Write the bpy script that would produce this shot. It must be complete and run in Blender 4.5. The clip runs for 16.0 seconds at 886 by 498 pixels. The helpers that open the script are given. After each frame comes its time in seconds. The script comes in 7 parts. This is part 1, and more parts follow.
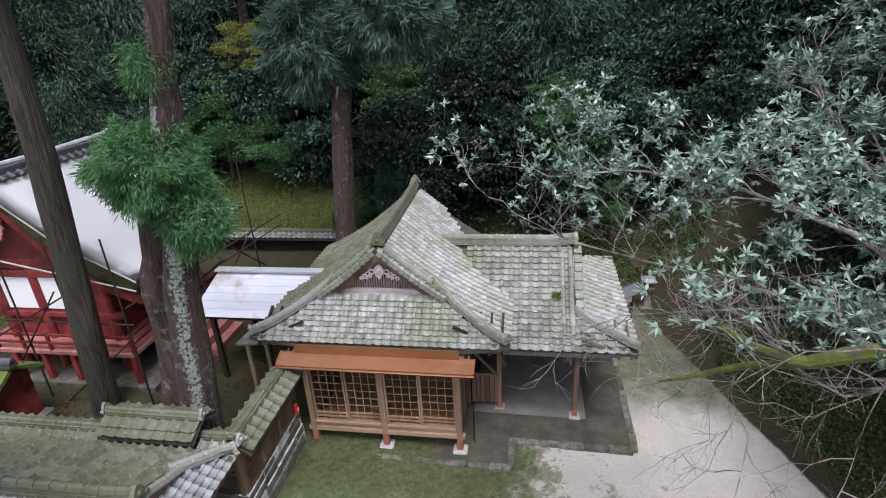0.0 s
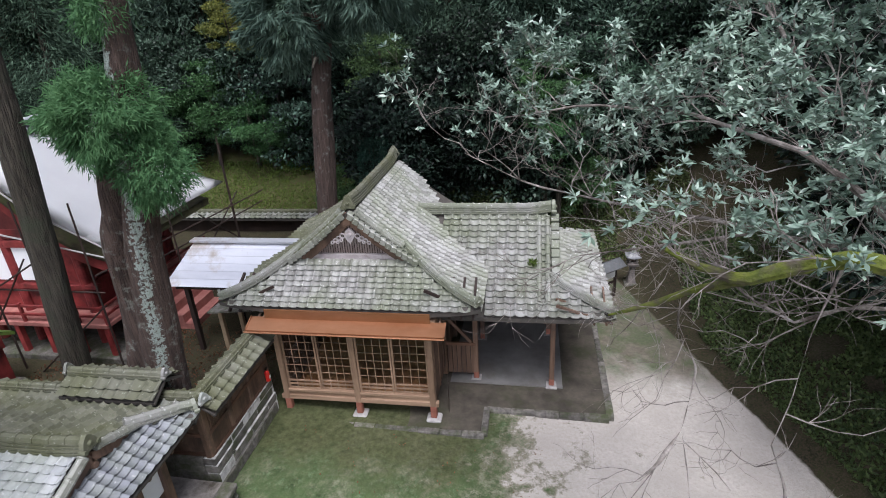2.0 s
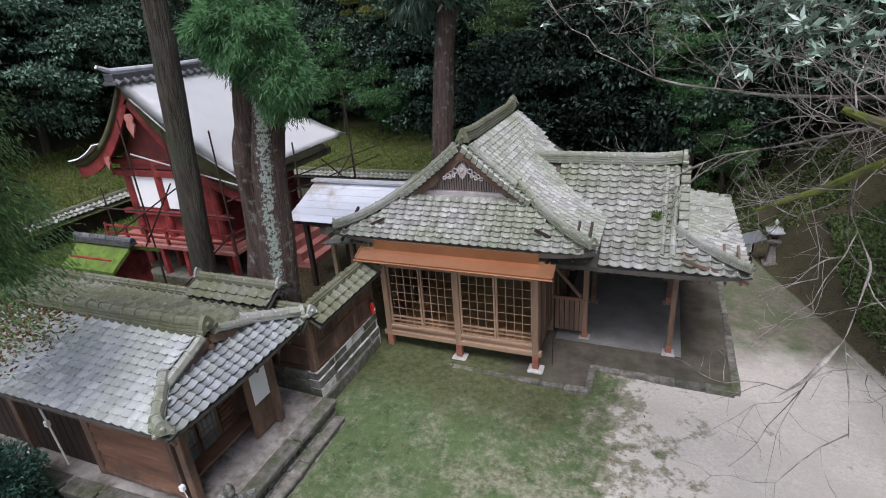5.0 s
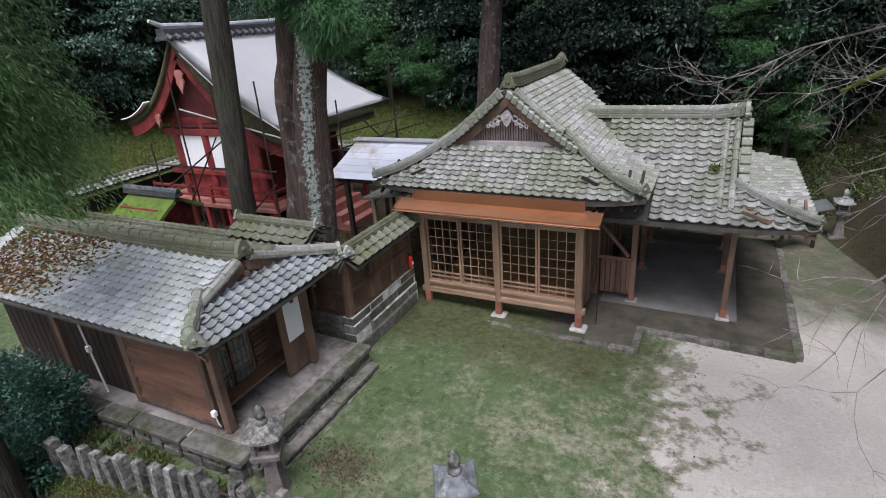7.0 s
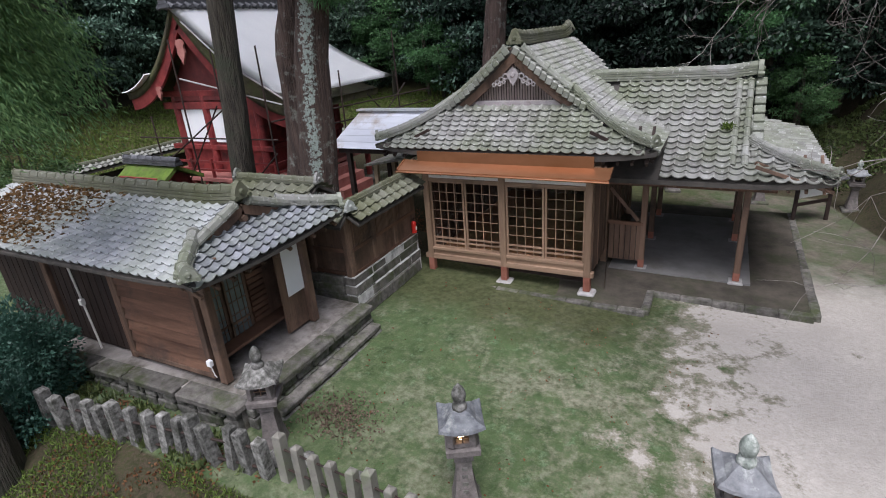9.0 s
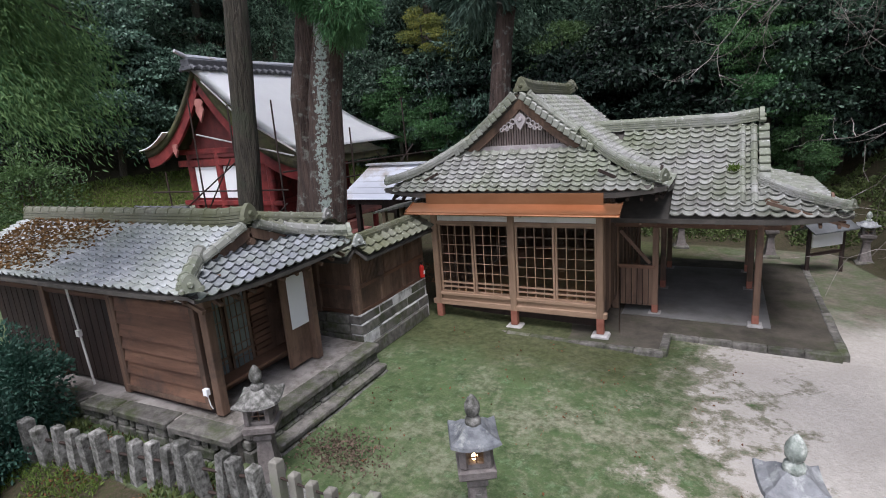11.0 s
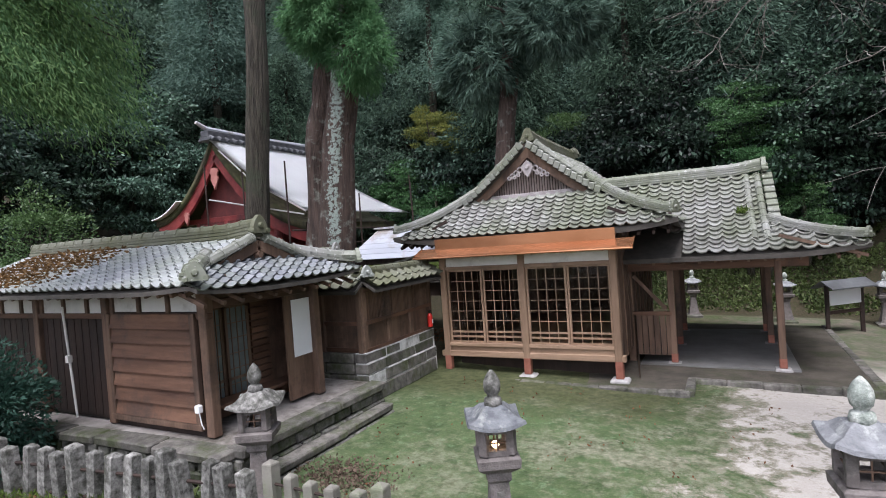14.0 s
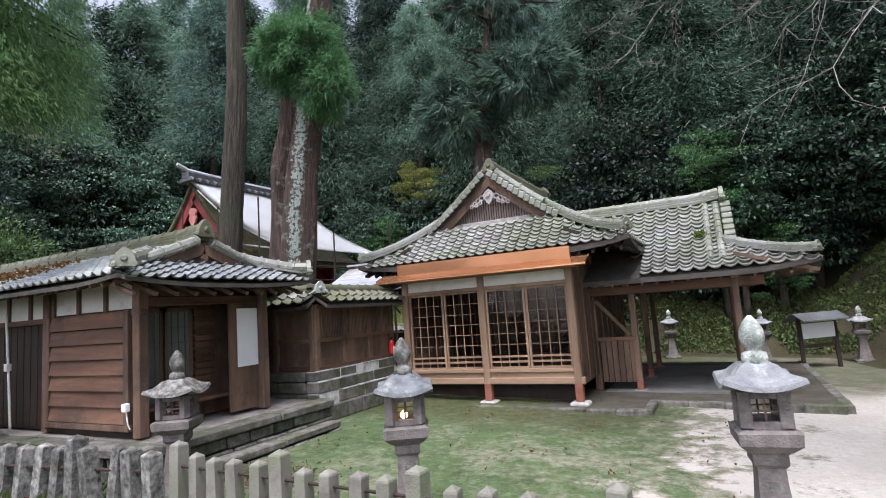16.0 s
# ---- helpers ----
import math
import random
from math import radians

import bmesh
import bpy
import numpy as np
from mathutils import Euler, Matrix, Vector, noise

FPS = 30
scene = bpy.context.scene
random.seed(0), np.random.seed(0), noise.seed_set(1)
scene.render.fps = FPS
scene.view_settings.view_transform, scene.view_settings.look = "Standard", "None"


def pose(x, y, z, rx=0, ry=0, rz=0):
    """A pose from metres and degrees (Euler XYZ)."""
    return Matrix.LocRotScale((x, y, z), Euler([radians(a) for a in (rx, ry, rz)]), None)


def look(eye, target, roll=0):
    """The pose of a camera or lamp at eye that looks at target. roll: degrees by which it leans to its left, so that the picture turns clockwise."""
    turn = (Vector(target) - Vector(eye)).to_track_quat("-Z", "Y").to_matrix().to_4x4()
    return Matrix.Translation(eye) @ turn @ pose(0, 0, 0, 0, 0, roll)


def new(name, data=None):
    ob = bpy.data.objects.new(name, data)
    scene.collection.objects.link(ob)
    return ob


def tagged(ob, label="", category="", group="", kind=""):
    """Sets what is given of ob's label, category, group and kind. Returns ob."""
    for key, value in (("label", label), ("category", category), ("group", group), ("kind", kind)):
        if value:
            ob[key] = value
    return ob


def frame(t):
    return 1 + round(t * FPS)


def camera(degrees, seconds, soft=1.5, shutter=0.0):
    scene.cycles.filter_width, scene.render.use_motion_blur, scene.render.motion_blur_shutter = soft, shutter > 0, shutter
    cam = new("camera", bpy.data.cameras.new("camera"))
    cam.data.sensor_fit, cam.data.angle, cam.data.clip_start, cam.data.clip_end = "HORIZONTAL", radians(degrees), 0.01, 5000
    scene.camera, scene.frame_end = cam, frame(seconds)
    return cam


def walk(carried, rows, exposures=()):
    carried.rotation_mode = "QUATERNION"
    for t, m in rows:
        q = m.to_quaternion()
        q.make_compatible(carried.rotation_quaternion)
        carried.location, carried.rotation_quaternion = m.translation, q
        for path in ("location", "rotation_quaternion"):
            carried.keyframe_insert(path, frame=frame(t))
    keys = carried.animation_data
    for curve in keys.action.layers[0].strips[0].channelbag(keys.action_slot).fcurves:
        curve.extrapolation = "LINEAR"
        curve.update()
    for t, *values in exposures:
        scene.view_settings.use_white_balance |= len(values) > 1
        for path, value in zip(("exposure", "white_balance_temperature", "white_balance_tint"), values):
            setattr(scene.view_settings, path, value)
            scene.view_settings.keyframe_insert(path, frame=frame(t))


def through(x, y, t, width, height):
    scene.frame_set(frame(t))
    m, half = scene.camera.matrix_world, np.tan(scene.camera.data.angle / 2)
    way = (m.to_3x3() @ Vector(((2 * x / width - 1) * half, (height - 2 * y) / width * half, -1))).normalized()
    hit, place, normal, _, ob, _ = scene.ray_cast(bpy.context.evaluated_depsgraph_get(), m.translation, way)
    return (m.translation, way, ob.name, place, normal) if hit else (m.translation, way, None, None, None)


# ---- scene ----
cam = camera(79.0, 16.0, 1.0)
# seconds, place in metres, then degrees: yaw to the left of +y, pitch up, roll
ROWS = [
    (0.0, 3.300, -9.560, 9.550, 9.95, -23.65, -3.3),
    (0.5, 3.504, -9.580, 9.340, 9.90, -23.65, -3.3),
    (1.0, 3.745, -9.605, 9.140, 9.90, -23.67, -3.3),
    (1.5, 3.875, -9.610, 8.938, 10.02, -23.69, -3.35),
    (2.0, 3.920, -9.620, 8.745, 10.12, -23.78, -3.4),
    (2.5, 3.910, -9.635, 8.565, 10.10, -23.88, -3.35),
    (3.0, 3.905, -9.650, 8.380, 10.14, -23.97, -3.35),
    (3.5, 3.890, -9.678, 8.165, 10.36, -23.97, -3.35),
    (4.0, 3.885, -9.708, 7.925, 13.60, -23.83, -3.6),
    (4.5, 3.890, -9.735, 7.675, 18.20, -23.57, -3.95),
    (5.0, 3.880, -9.770, 7.425, 22.87, -23.28, -4.25),
    (5.2, 3.880, -9.780, 7.325, 24.60, -23.22, -4.35),
    (5.8, 3.878, -9.812, 6.990, 27.20, -23.05, -4.42),
    (6.4, 3.873, -9.842, 6.650, 27.55, -23.00, -4.45),
    (7.5, 3.862, -9.890, 6.070, 27.78, -23.00, -4.5),
    (8.0, 3.850, -9.915, 5.828, 27.90, -23.00, -4.5),
    (8.5, 3.842, -9.940, 5.600, 28.02, -22.95, -4.5),
    (8.8, 3.834, -9.960, 5.462, 28.02, -22.80, -4.5),
    (9.3, 3.820, -9.995, 5.240, 28.00, -21.20, -4.45),
    (10.1, 3.790, -10.060, 4.890, 27.95, -17.45, -4.4),
    (11.0, 3.745, -10.130, 4.492, 27.82, -13.42, -4.25),
    (11.5, 3.720, -10.158, 4.270, 27.71, -11.30, -4.2),
    (12.0, 3.694, -10.178, 4.030, 27.60, -9.21, -4.2),
    (12.5, 3.653, -10.195, 3.782, 27.52, -7.13, -4.2),
    (13.0, 3.608, -10.215, 3.530, 27.44, -5.11, -4.2),
    (13.5, 3.558, -10.240, 3.273, 27.34, -3.10, -4.18),
    (14.0, 3.535, -10.240, 3.019, 27.22, -1.13, -4.13),
    (14.5, 3.581, -10.195, 2.766, 27.15, 0.82, -4.1),
    (15.0, 3.705, -10.115, 2.507, 27.04, 2.71, -4.08),
    (15.5, 3.927, -10.017, 2.247, 26.94, 4.57, -4.05),
    (16.0, 4.236, -9.901, 1.991, 26.92, 6.49, -4.1),
]
walk(cam, [(t, pose(x, y, z, 90 + pitch, 0, yaw) @ pose(0, 0, 0, 0, 0, roll)) for t, x, y, z, yaw, pitch, roll in ROWS],
     [(0.0, 0.90, 6000, 15), (5.0, 0.82, 6000, 15), (7.5, 0.74, 6000, 15), (8.5, 0.72, 6000, 15), (11.0, 0.85, 6000, 15), (13.5, 1.10, 6000, 15), (16.0, 1.36, 6000, 15)])

# ---- light: an overcast sky and a wide, weak sun behind it ----
world = bpy.data.worlds.new("overcast_sky")
scene.world = world
world.use_nodes = True
wn = world.node_tree
sky = wn.nodes.new("ShaderNodeTexSky")
sky.sky_type = "NISHITA"
sky.sun_disc = False
sky.sun_elevation = radians(52)
sky.sun_rotation = radians(186)
sky.dust_density = 2.0
grey = wn.nodes.new("ShaderNodeHueSaturation")
grey.inputs["Saturation"].default_value = 0.35
wn.links.new(sky.outputs[0], grey.inputs["Color"])
wn.links.new(grey.outputs[0], wn.nodes["Background"].inputs[0])
wn.nodes["Background"].inputs[1].default_value = 0.118
sun = new("sun", bpy.data.lights.new("sun", "SUN"))
sun.data.energy = 2.3
sun.data.angle = radians(28)
sun.data.color = (1.0, 0.97, 0.93)
sun.matrix_world = look((0, 0, 0), (-0.22, 0.36, -1.0))


# ---- helpers for building ----
W = {}


def thing(name, at, label, category, group="", kind=""):
    ob = new(name)
    ob.location = at
    ob.empty_display_size = 0.2
    W[ob] = Matrix.Translation(at)
    return tagged(ob, label, category, group, kind)


def to_mesh(name, bm, smooth=False):
    me = bpy.data.meshes.new(name)
    bm.to_mesh(me)
    bm.free()
    if smooth:
        me.polygons.foreach_set("use_smooth", [True] * len(me.polygons))
    return me


def place(name, me, parent=None, m=None, label=""):
    """A mesh object at the world pose m, under parent."""
    ob = new(name, me)
    m = Matrix.Identity(4) if m is None else m
    ob.matrix_basis = m
    if parent is not None:
        ob.parent = parent
        ob.matrix_parent_inverse = W[parent].inverted()
    W[ob] = m
    if label:
        ob["label"] = label
    return ob


def part(name, bm, material, parent, label="", smooth=False):
    me = to_mesh(name, bm, smooth)
    me.materials.append(material)
    return place(name, me, parent, None, label)


def structure(name, bm, material, label, category, smooth=False):
    me = to_mesh(name, bm, smooth)
    me.materials.append(material)
    return tagged(place(name, me), label, category, "", "structure")


def box(bm, x0, y0, z0, x1, y1, z1, bevel=0.0, m=None):
    r = bmesh.ops.create_cube(bm, size=1.0)
    vs = r["verts"]
    mm = Matrix.Translation(((x0 + x1) / 2, (y0 + y1) / 2, (z0 + z1) / 2)) @ Matrix.Diagonal((abs(x1 - x0), abs(y1 - y0), abs(z1 - z0), 1))
    bmesh.ops.transform(bm, matrix=mm if m is None else m @ mm, verts=vs)
    if bevel:
        es = list({e for v in vs for e in v.link_edges})
        bmesh.ops.bevel(bm, geom=es, offset=bevel, segments=1, affect="EDGES", profile=0.5)
    return bm


def tube(bm, points, radii, seg=8, cap=True):
    """A tapered round tube along the points."""
    rings = []
    n = len(points)
    side = None
    for i, p in enumerate(points):
        p = Vector(p)
        a = Vector(points[max(i - 1, 0)])
        b = Vector(points[min(i + 1, n - 1)])
        d = (b - a).normalized()
        if side is None:
            side = d.orthogonal().normalized()
        side = (side - d * side.dot(d)).normalized()
        up = d.cross(side)
        rings.append([bm.verts.new(p + radii[i] * (math.cos(k * math.tau / seg) * side + math.sin(k * math.tau / seg) * up)) for k in range(seg)])
    for r0, r1 in zip(rings, rings[1:]):
        for k in range(seg):
            bm.faces.new((r0[k], r0[(k + 1) % seg], r1[(k + 1) % seg], r1[k]))
    if cap:
        bm.faces.new(rings[0][::-1])
        bm.faces.new(rings[-1])
    return bm


def beam(bm, p0, p1, w, h, bevel=0.0):
    """A square timber from p0 to p1, w wide and h high."""
    p0, p1 = Vector(p0), Vector(p1)
    d = (p1 - p0).normalized()
    up = Vector((0, 0, 1)) if abs(d.z) < 0.95 else Vector((0, 1, 0))
    s = d.cross(up).normalized()
    u = s.cross(d)
    m = Matrix((s, d, u)).transposed().to_4x4()
    m.translation = (p0 + p1) / 2
    L = (p1 - p0).length
    return box(bm, -w / 2, -L / 2, -h / 2, w / 2, L / 2, h / 2, bevel, m)


def sweep(bm, pts, w, h):
    """A bar of w by h along the points, which stay in one upright plane."""
    pts = [Vector(p) for p in pts]
    side = (pts[-1] - pts[0]).cross(Vector((0, 0, 1))).normalized() * w / 2
    rings = []
    for i, p in enumerate(pts):
        d = (pts[min(i + 1, len(pts) - 1)] - pts[max(i - 1, 0)]).normalized()
        up = side.normalized().cross(d) * h / 2
        rings.append([bm.verts.new(p + q) for q in (-side - up, side - up, side + up, -side + up)])
    for a, b in zip(rings, rings[1:]):
        for i in range(4):
            bm.faces.new((a[i], a[(i + 1) % 4], b[(i + 1) % 4], b[i]))
    bm.faces.new(rings[0][::-1])
    bm.faces.new(rings[-1])
    return bm


def bars(name, ends, w, h, material, parent, bevel=0.0):
    """One part for each timber of a set, from end to end."""
    for p0, p1 in ends:
        part(name, beam(B(), p0, p1, w, h, bevel), material, parent)


def slab(bm, pts, thick):
    """A sheet through the points (in order), thickened downwards."""
    top = [bm.verts.new(p) for p in pts]
    low = [bm.verts.new(Vector(p) - Vector((0, 0, thick))) for p in pts]
    bm.faces.new(top)
    bm.faces.new(low[::-1])
    n = len(pts)
    for i in range(n):
        bm.faces.new((top[i], low[i], low[(i + 1) % n], top[(i + 1) % n]))
    return bm


def B():
    return bmesh.new()


def roughen(bm, amount):
    """Break the straight edges of a stone."""
    for v in bm.verts:
        v.co += amount * noise.noise_vector(v.co * 5.0)


# ---- materials ----
def mat(name, a, b, scale=3.0, rough=0.8, bump=0.3, fine=40.0, stain=None, amount=0.4, stain_scale=1.2, metal=0.0, vary=0.0, stretch=(1, 1, 1), spec=0.4, bump_size=0.02, island=False):
    m = bpy.data.materials.new(name)
    m.use_nodes = True
    nt = m.node_tree
    N, L = nt.nodes.new, nt.links.new
    bs = nt.nodes["Principled BSDF"]
    geo = N("ShaderNodeNewGeometry")
    mp = N("ShaderNodeMapping")
    mp.inputs["Scale"].default_value = stretch
    L(geo.outputs["Position"], mp.inputs["Vector"])
    n1 = N("ShaderNodeTexNoise")
    n1.inputs["Scale"].default_value = scale
    n1.inputs["Detail"].default_value = 6.0
    n1.inputs["Roughness"].default_value = 0.65
    L(mp.outputs[0], n1.inputs["Vector"])
    r1 = N("ShaderNodeValToRGB")
    r1.color_ramp.elements[0].position, r1.color_ramp.elements[1].position = 0.32, 0.68
    r1.color_ramp.elements[0].color, r1.color_ramp.elements[1].color = (*a, 1), (*b, 1)
    L(n1.outputs["Fac"], r1.inputs["Fac"])
    col = r1.outputs["Color"]
    if stain:
        n2 = N("ShaderNodeTexNoise")
        n2.inputs["Scale"].default_value = stain_scale
        n2.inputs["Detail"].default_value = 8.0
        n2.inputs["Roughness"].default_value = 0.7
        L(geo.outputs["Position"], n2.inputs["Vector"])
        r2 = N("ShaderNodeValToRGB")
        r2.color_ramp.elements[0].position, r2.color_ramp.elements[1].position = 0.62 - 0.3 * amount, 0.74 - 0.2 * amount
        L(n2.outputs["Fac"], r2.inputs["Fac"])
        mx = N("ShaderNodeMix")
        mx.data_type = "RGBA"
        L(r2.outputs["Color"], mx.inputs["Factor"])
        L(col, mx.inputs["A"])
        mx.inputs["B"].default_value = (*stain, 1)
        col = mx.outputs["Result"]
    if vary:
        if island:
            rnd = geo.outputs["Random Per Island"]
        else:
            rnd = N("ShaderNodeObjectInfo").outputs["Random"]
        mr = N("ShaderNodeMapRange")
        mr.inputs["To Min"].default_value, mr.inputs["To Max"].default_value = 1 - vary, 1 + vary
        L(rnd, mr.inputs["Value"])
        hs = N("ShaderNodeHueSaturation")
        L(mr.outputs[0], hs.inputs["Value"])
        L(col, hs.inputs["Color"])
        col = hs.outputs["Color"]
    L(col, bs.inputs["Base Color"])
    bs.inputs["Roughness"].default_value = rough
    bs.inputs["Metallic"].default_value = metal
    bs.inputs["Specular IOR Level"].default_value = spec
    if bump:
        n3 = N("ShaderNodeTexNoise")
        n3.inputs["Scale"].default_value = fine
        n3.inputs["Detail"].default_value = 5.0
        L(mp.outputs[0], n3.inputs["Vector"])
        bp = N("ShaderNodeBump")
        bp.inputs["Strength"].default_value = bump
        bp.inputs["Distance"].default_value = bump_size
        L(n3.outputs["Fac"], bp.inputs["Height"])
        L(bp.outputs[0], bs.inputs["Normal"])
    return m


def tile_mat(name, lo, hi, green, much, spot, rough=0.5, island=False, grime=0.5):
    """Fired clay tile: each piece its own tone, broad green algae, pale lichen specks and dark grime."""
    m = bpy.data.materials.new(name)
    m.use_nodes = True
    nt = m.node_tree
    N, L = nt.nodes.new, nt.links.new
    bs = nt.nodes["Principled BSDF"]
    geo = N("ShaderNodeNewGeometry")

    def ramp(scale, detail, p0, p1, top):
        t = N("ShaderNodeTexNoise")
        t.inputs["Scale"].default_value, t.inputs["Detail"].default_value, t.inputs["Roughness"].default_value = scale, detail, 0.65
        L(geo.outputs["Position"], t.inputs["Vector"])
        r = N("ShaderNodeValToRGB")
        r.color_ramp.elements[0].position, r.color_ramp.elements[1].position = p0, p1
        r.color_ramp.elements[1].color = (top, top, top, 1)
        L(t.outputs["Fac"], r.inputs["Fac"])
        return r.outputs["Color"]

    def mix(f, a, c):
        q = N("ShaderNodeMix")
        q.data_type = "RGBA"
        L(f, q.inputs["Factor"])
        L(a, q.inputs["A"])
        q.inputs["B"].default_value = (*c, 1)
        return q.outputs["Result"]

    r = N("ShaderNodeValToRGB")
    r.color_ramp.elements[0].color, r.color_ramp.elements[1].color = (*lo, 1), (*hi, 1)
    L(geo.outputs["Random Per Island"] if island else N("ShaderNodeObjectInfo").outputs["Random"], r.inputs["Fac"])
    col = mix(ramp(0.75, 6.0, 0.40, 0.62, much), r.outputs["Color"], green)
    col = mix(ramp(6.0, 6.0, 0.55, 0.72, grime), col, tuple(0.45 * v for v in lo))
    col = mix(ramp(17.0, 4.0, 0.60, 0.68, 0.75), col, spot)
    L(col, bs.inputs["Base Color"])
    bs.inputs["Roughness"].default_value = rough
    bs.inputs["Specular IOR Level"].default_value = 0.45
    t = N("ShaderNodeTexNoise")
    t.inputs["Scale"].default_value, t.inputs["Detail"].default_value = 45.0, 4.0
    L(geo.outputs["Position"], t.inputs["Vector"])
    bp = N("ShaderNodeBump")
    bp.inputs["Strength"].default_value, bp.inputs["Distance"].default_value = 0.2, 0.012
    L(t.outputs["Fac"], bp.inputs["Height"])
    L(bp.outputs[0], bs.inputs["Normal"])
    return m


TILE_TONES = ((0.16, 0.155, 0.145), (0.33, 0.325, 0.31), (0.135, 0.155, 0.088), 0.7, (0.54, 0.54, 0.52), 0.42)
M_TILE = tile_mat("weathered_tile", *TILE_TONES)
M_TILE_ISL = tile_mat("weathered_tile_rows", *TILE_TONES, True)
M_TILE_MOSSY = tile_mat("mossy_tile", (0.075, 0.078, 0.055), (0.18, 0.178, 0.135), (0.085, 0.09, 0.038), 0.75, (0.30, 0.31, 0.25), 0.7, True)
M_TILE_HOUSE = tile_mat("silver_tile", (0.30, 0.31, 0.325), (0.47, 0.475, 0.49), (0.26, 0.285, 0.22), 0.6, (0.55, 0.56, 0.54), 0.4, False, 0.2)
M_TILE_HOUSE_ISL = tile_mat("silver_tile_rows", (0.30, 0.31, 0.325), (0.47, 0.475, 0.49), (0.26, 0.285, 0.22), 0.6, (0.55, 0.56, 0.54), 0.4, True, 0.2)
# bluer side-slope tile, with that slope's weaker light in its colour
M_TILE_BLUE = tile_mat("shaded_blue_grey_tile", (0.15, 0.155, 0.185), (0.27, 0.275, 0.315), (0.16, 0.185, 0.115), 0.6, (0.40, 0.41, 0.40), 0.42)
M_TILE_DARK = mat("dark_tile", (0.05, 0.05, 0.055), (0.13, 0.13, 0.14), 6, 0.5, 0.2, 60, None, 0, 1, 0, 0.2)
M_UNDER = mat("tile_bed", (0.05, 0.045, 0.04), (0.09, 0.08, 0.07), 5, 0.9)
M_WOOD = mat("weathered_brown_wood", (0.07, 0.041, 0.028), (0.21, 0.13, 0.088), 4, 0.7, 0.35, 30, (0.055, 0.038, 0.03), 0.35, 0.9, 0, 0.15, (1, 1, 0.12))
M_WOOD_H = mat("brown_board_wood", (0.07, 0.034, 0.021), (0.20, 0.106, 0.066), 4, 0.7, 0.35, 30, (0.05, 0.034, 0.028), 0.4, 0.9, 0, 0.22, (0.12, 0.12, 1))
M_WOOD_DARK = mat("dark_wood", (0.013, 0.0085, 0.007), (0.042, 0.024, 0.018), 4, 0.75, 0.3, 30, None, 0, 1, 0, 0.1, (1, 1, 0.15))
M_WOOD_LIGHT = mat("bare_tan_wood", (0.16, 0.098, 0.062), (0.34, 0.225, 0.15), 4, 0.65, 0.3, 30, (0.12, 0.078, 0.052), 0.3, 0.9, 0, 0.12, (1, 1, 0.12))
M_WOOD_LIGHT_H = mat("bare_tan_rail_wood", (0.16, 0.098, 0.062), (0.34, 0.225, 0.15), 4, 0.65, 0.3, 30, (0.12, 0.078, 0.052), 0.3, 0.9, 0, 0.12, (0.12, 1, 1))
M_COPPER = mat("bright_copper_sheet", (0.31, 0.132, 0.058), (0.45, 0.22, 0.118), 1.6, 0.22, 0.1, 5, (0.34, 0.16, 0.08), 0.3, 1.6, 0.65, 0.06, (0.4, 1, 1))
M_PLASTER = mat("white_plaster", (0.6, 0.58, 0.54), (0.75, 0.73, 0.69), 2, 0.9, 0.1, 60, (0.45, 0.42, 0.38), 0.2, 1.5)
M_STONE = mat("grey_stone", (0.06, 0.055, 0.048), (0.19, 0.175, 0.158), 7, 0.9, 0.6, 45, (0.06, 0.07, 0.032), 0.5, 2.2, 0, 0.25)
M_STONE_LIGHT = mat("lichen_stone", (0.035, 0.032, 0.028), (0.30, 0.29, 0.27), 14, 0.9, 0.6, 50, (0.05, 0.05, 0.04), 0.52, 5.0, 0, 0.28)
M_RED = mat("vermilion_lacquer", (0.13, 0.014, 0.015), (0.29, 0.05, 0.046), 2.5, 0.55, 0.1, 30, (0.06, 0.014, 0.014), 0.4, 1.2, 0, 0.25)
M_PINK = mat("faded_red_board", (0.30, 0.105, 0.09), (0.45, 0.20, 0.17), 2.5, 0.75, 0.1, 30, (0.2, 0.075, 0.065), 0.3, 1.0)
M_TARP = mat("white_sheet", (0.90, 0.90, 0.92), (0.96, 0.96, 0.97), 0.7, 0.25, 0.2, 2.2, (0.86, 0.86, 0.89), 0.15, 0.8, bump_size=0.04, spec=0.8)
M_ZINC = mat("pale_metal_sheet", (0.52, 0.53, 0.58), (0.70, 0.71, 0.76), 1.2, 0.32, 0.06, 12, (0.42, 0.37, 0.33), 0.3, 1.1, 0.3, 0.08, (0.3, 1, 1))
M_THATCH = mat("mossy_bark_roof", (0.032, 0.027, 0.017), (0.085, 0.075, 0.036), 5, 0.95, 0.6, 40, (0.055, 0.062, 0.02), 0.5, 1.6)
M_BARK = mat("cedar_bark", (0.028, 0.024, 0.018), (0.10, 0.085, 0.064), 5, 0.95, 1.0, 14, (0.055, 0.06, 0.038), 0.4, 1.5, 0, 0.12, (3, 3, 0.25), bump_size=0.1)
M_BARK_LICHEN = mat("lichen_bark", (0.042, 0.028, 0.023), (0.125, 0.085, 0.07), 5, 0.95, 1.0, 14, (0.25, 0.26, 0.225), 0.22, 4.5, 0, 0.12, (3, 3, 0.25), bump_size=0.1)
M_GLASS = bpy.data.materials.new("clear_pane")
M_GLASS.use_nodes = True
_g = M_GLASS.node_tree.nodes["Principled BSDF"]
_g.inputs["Transmission Weight"].default_value = 1.0
_g.inputs["Roughness"].default_value = 0.02
_g.inputs["IOR"].default_value = 1.3
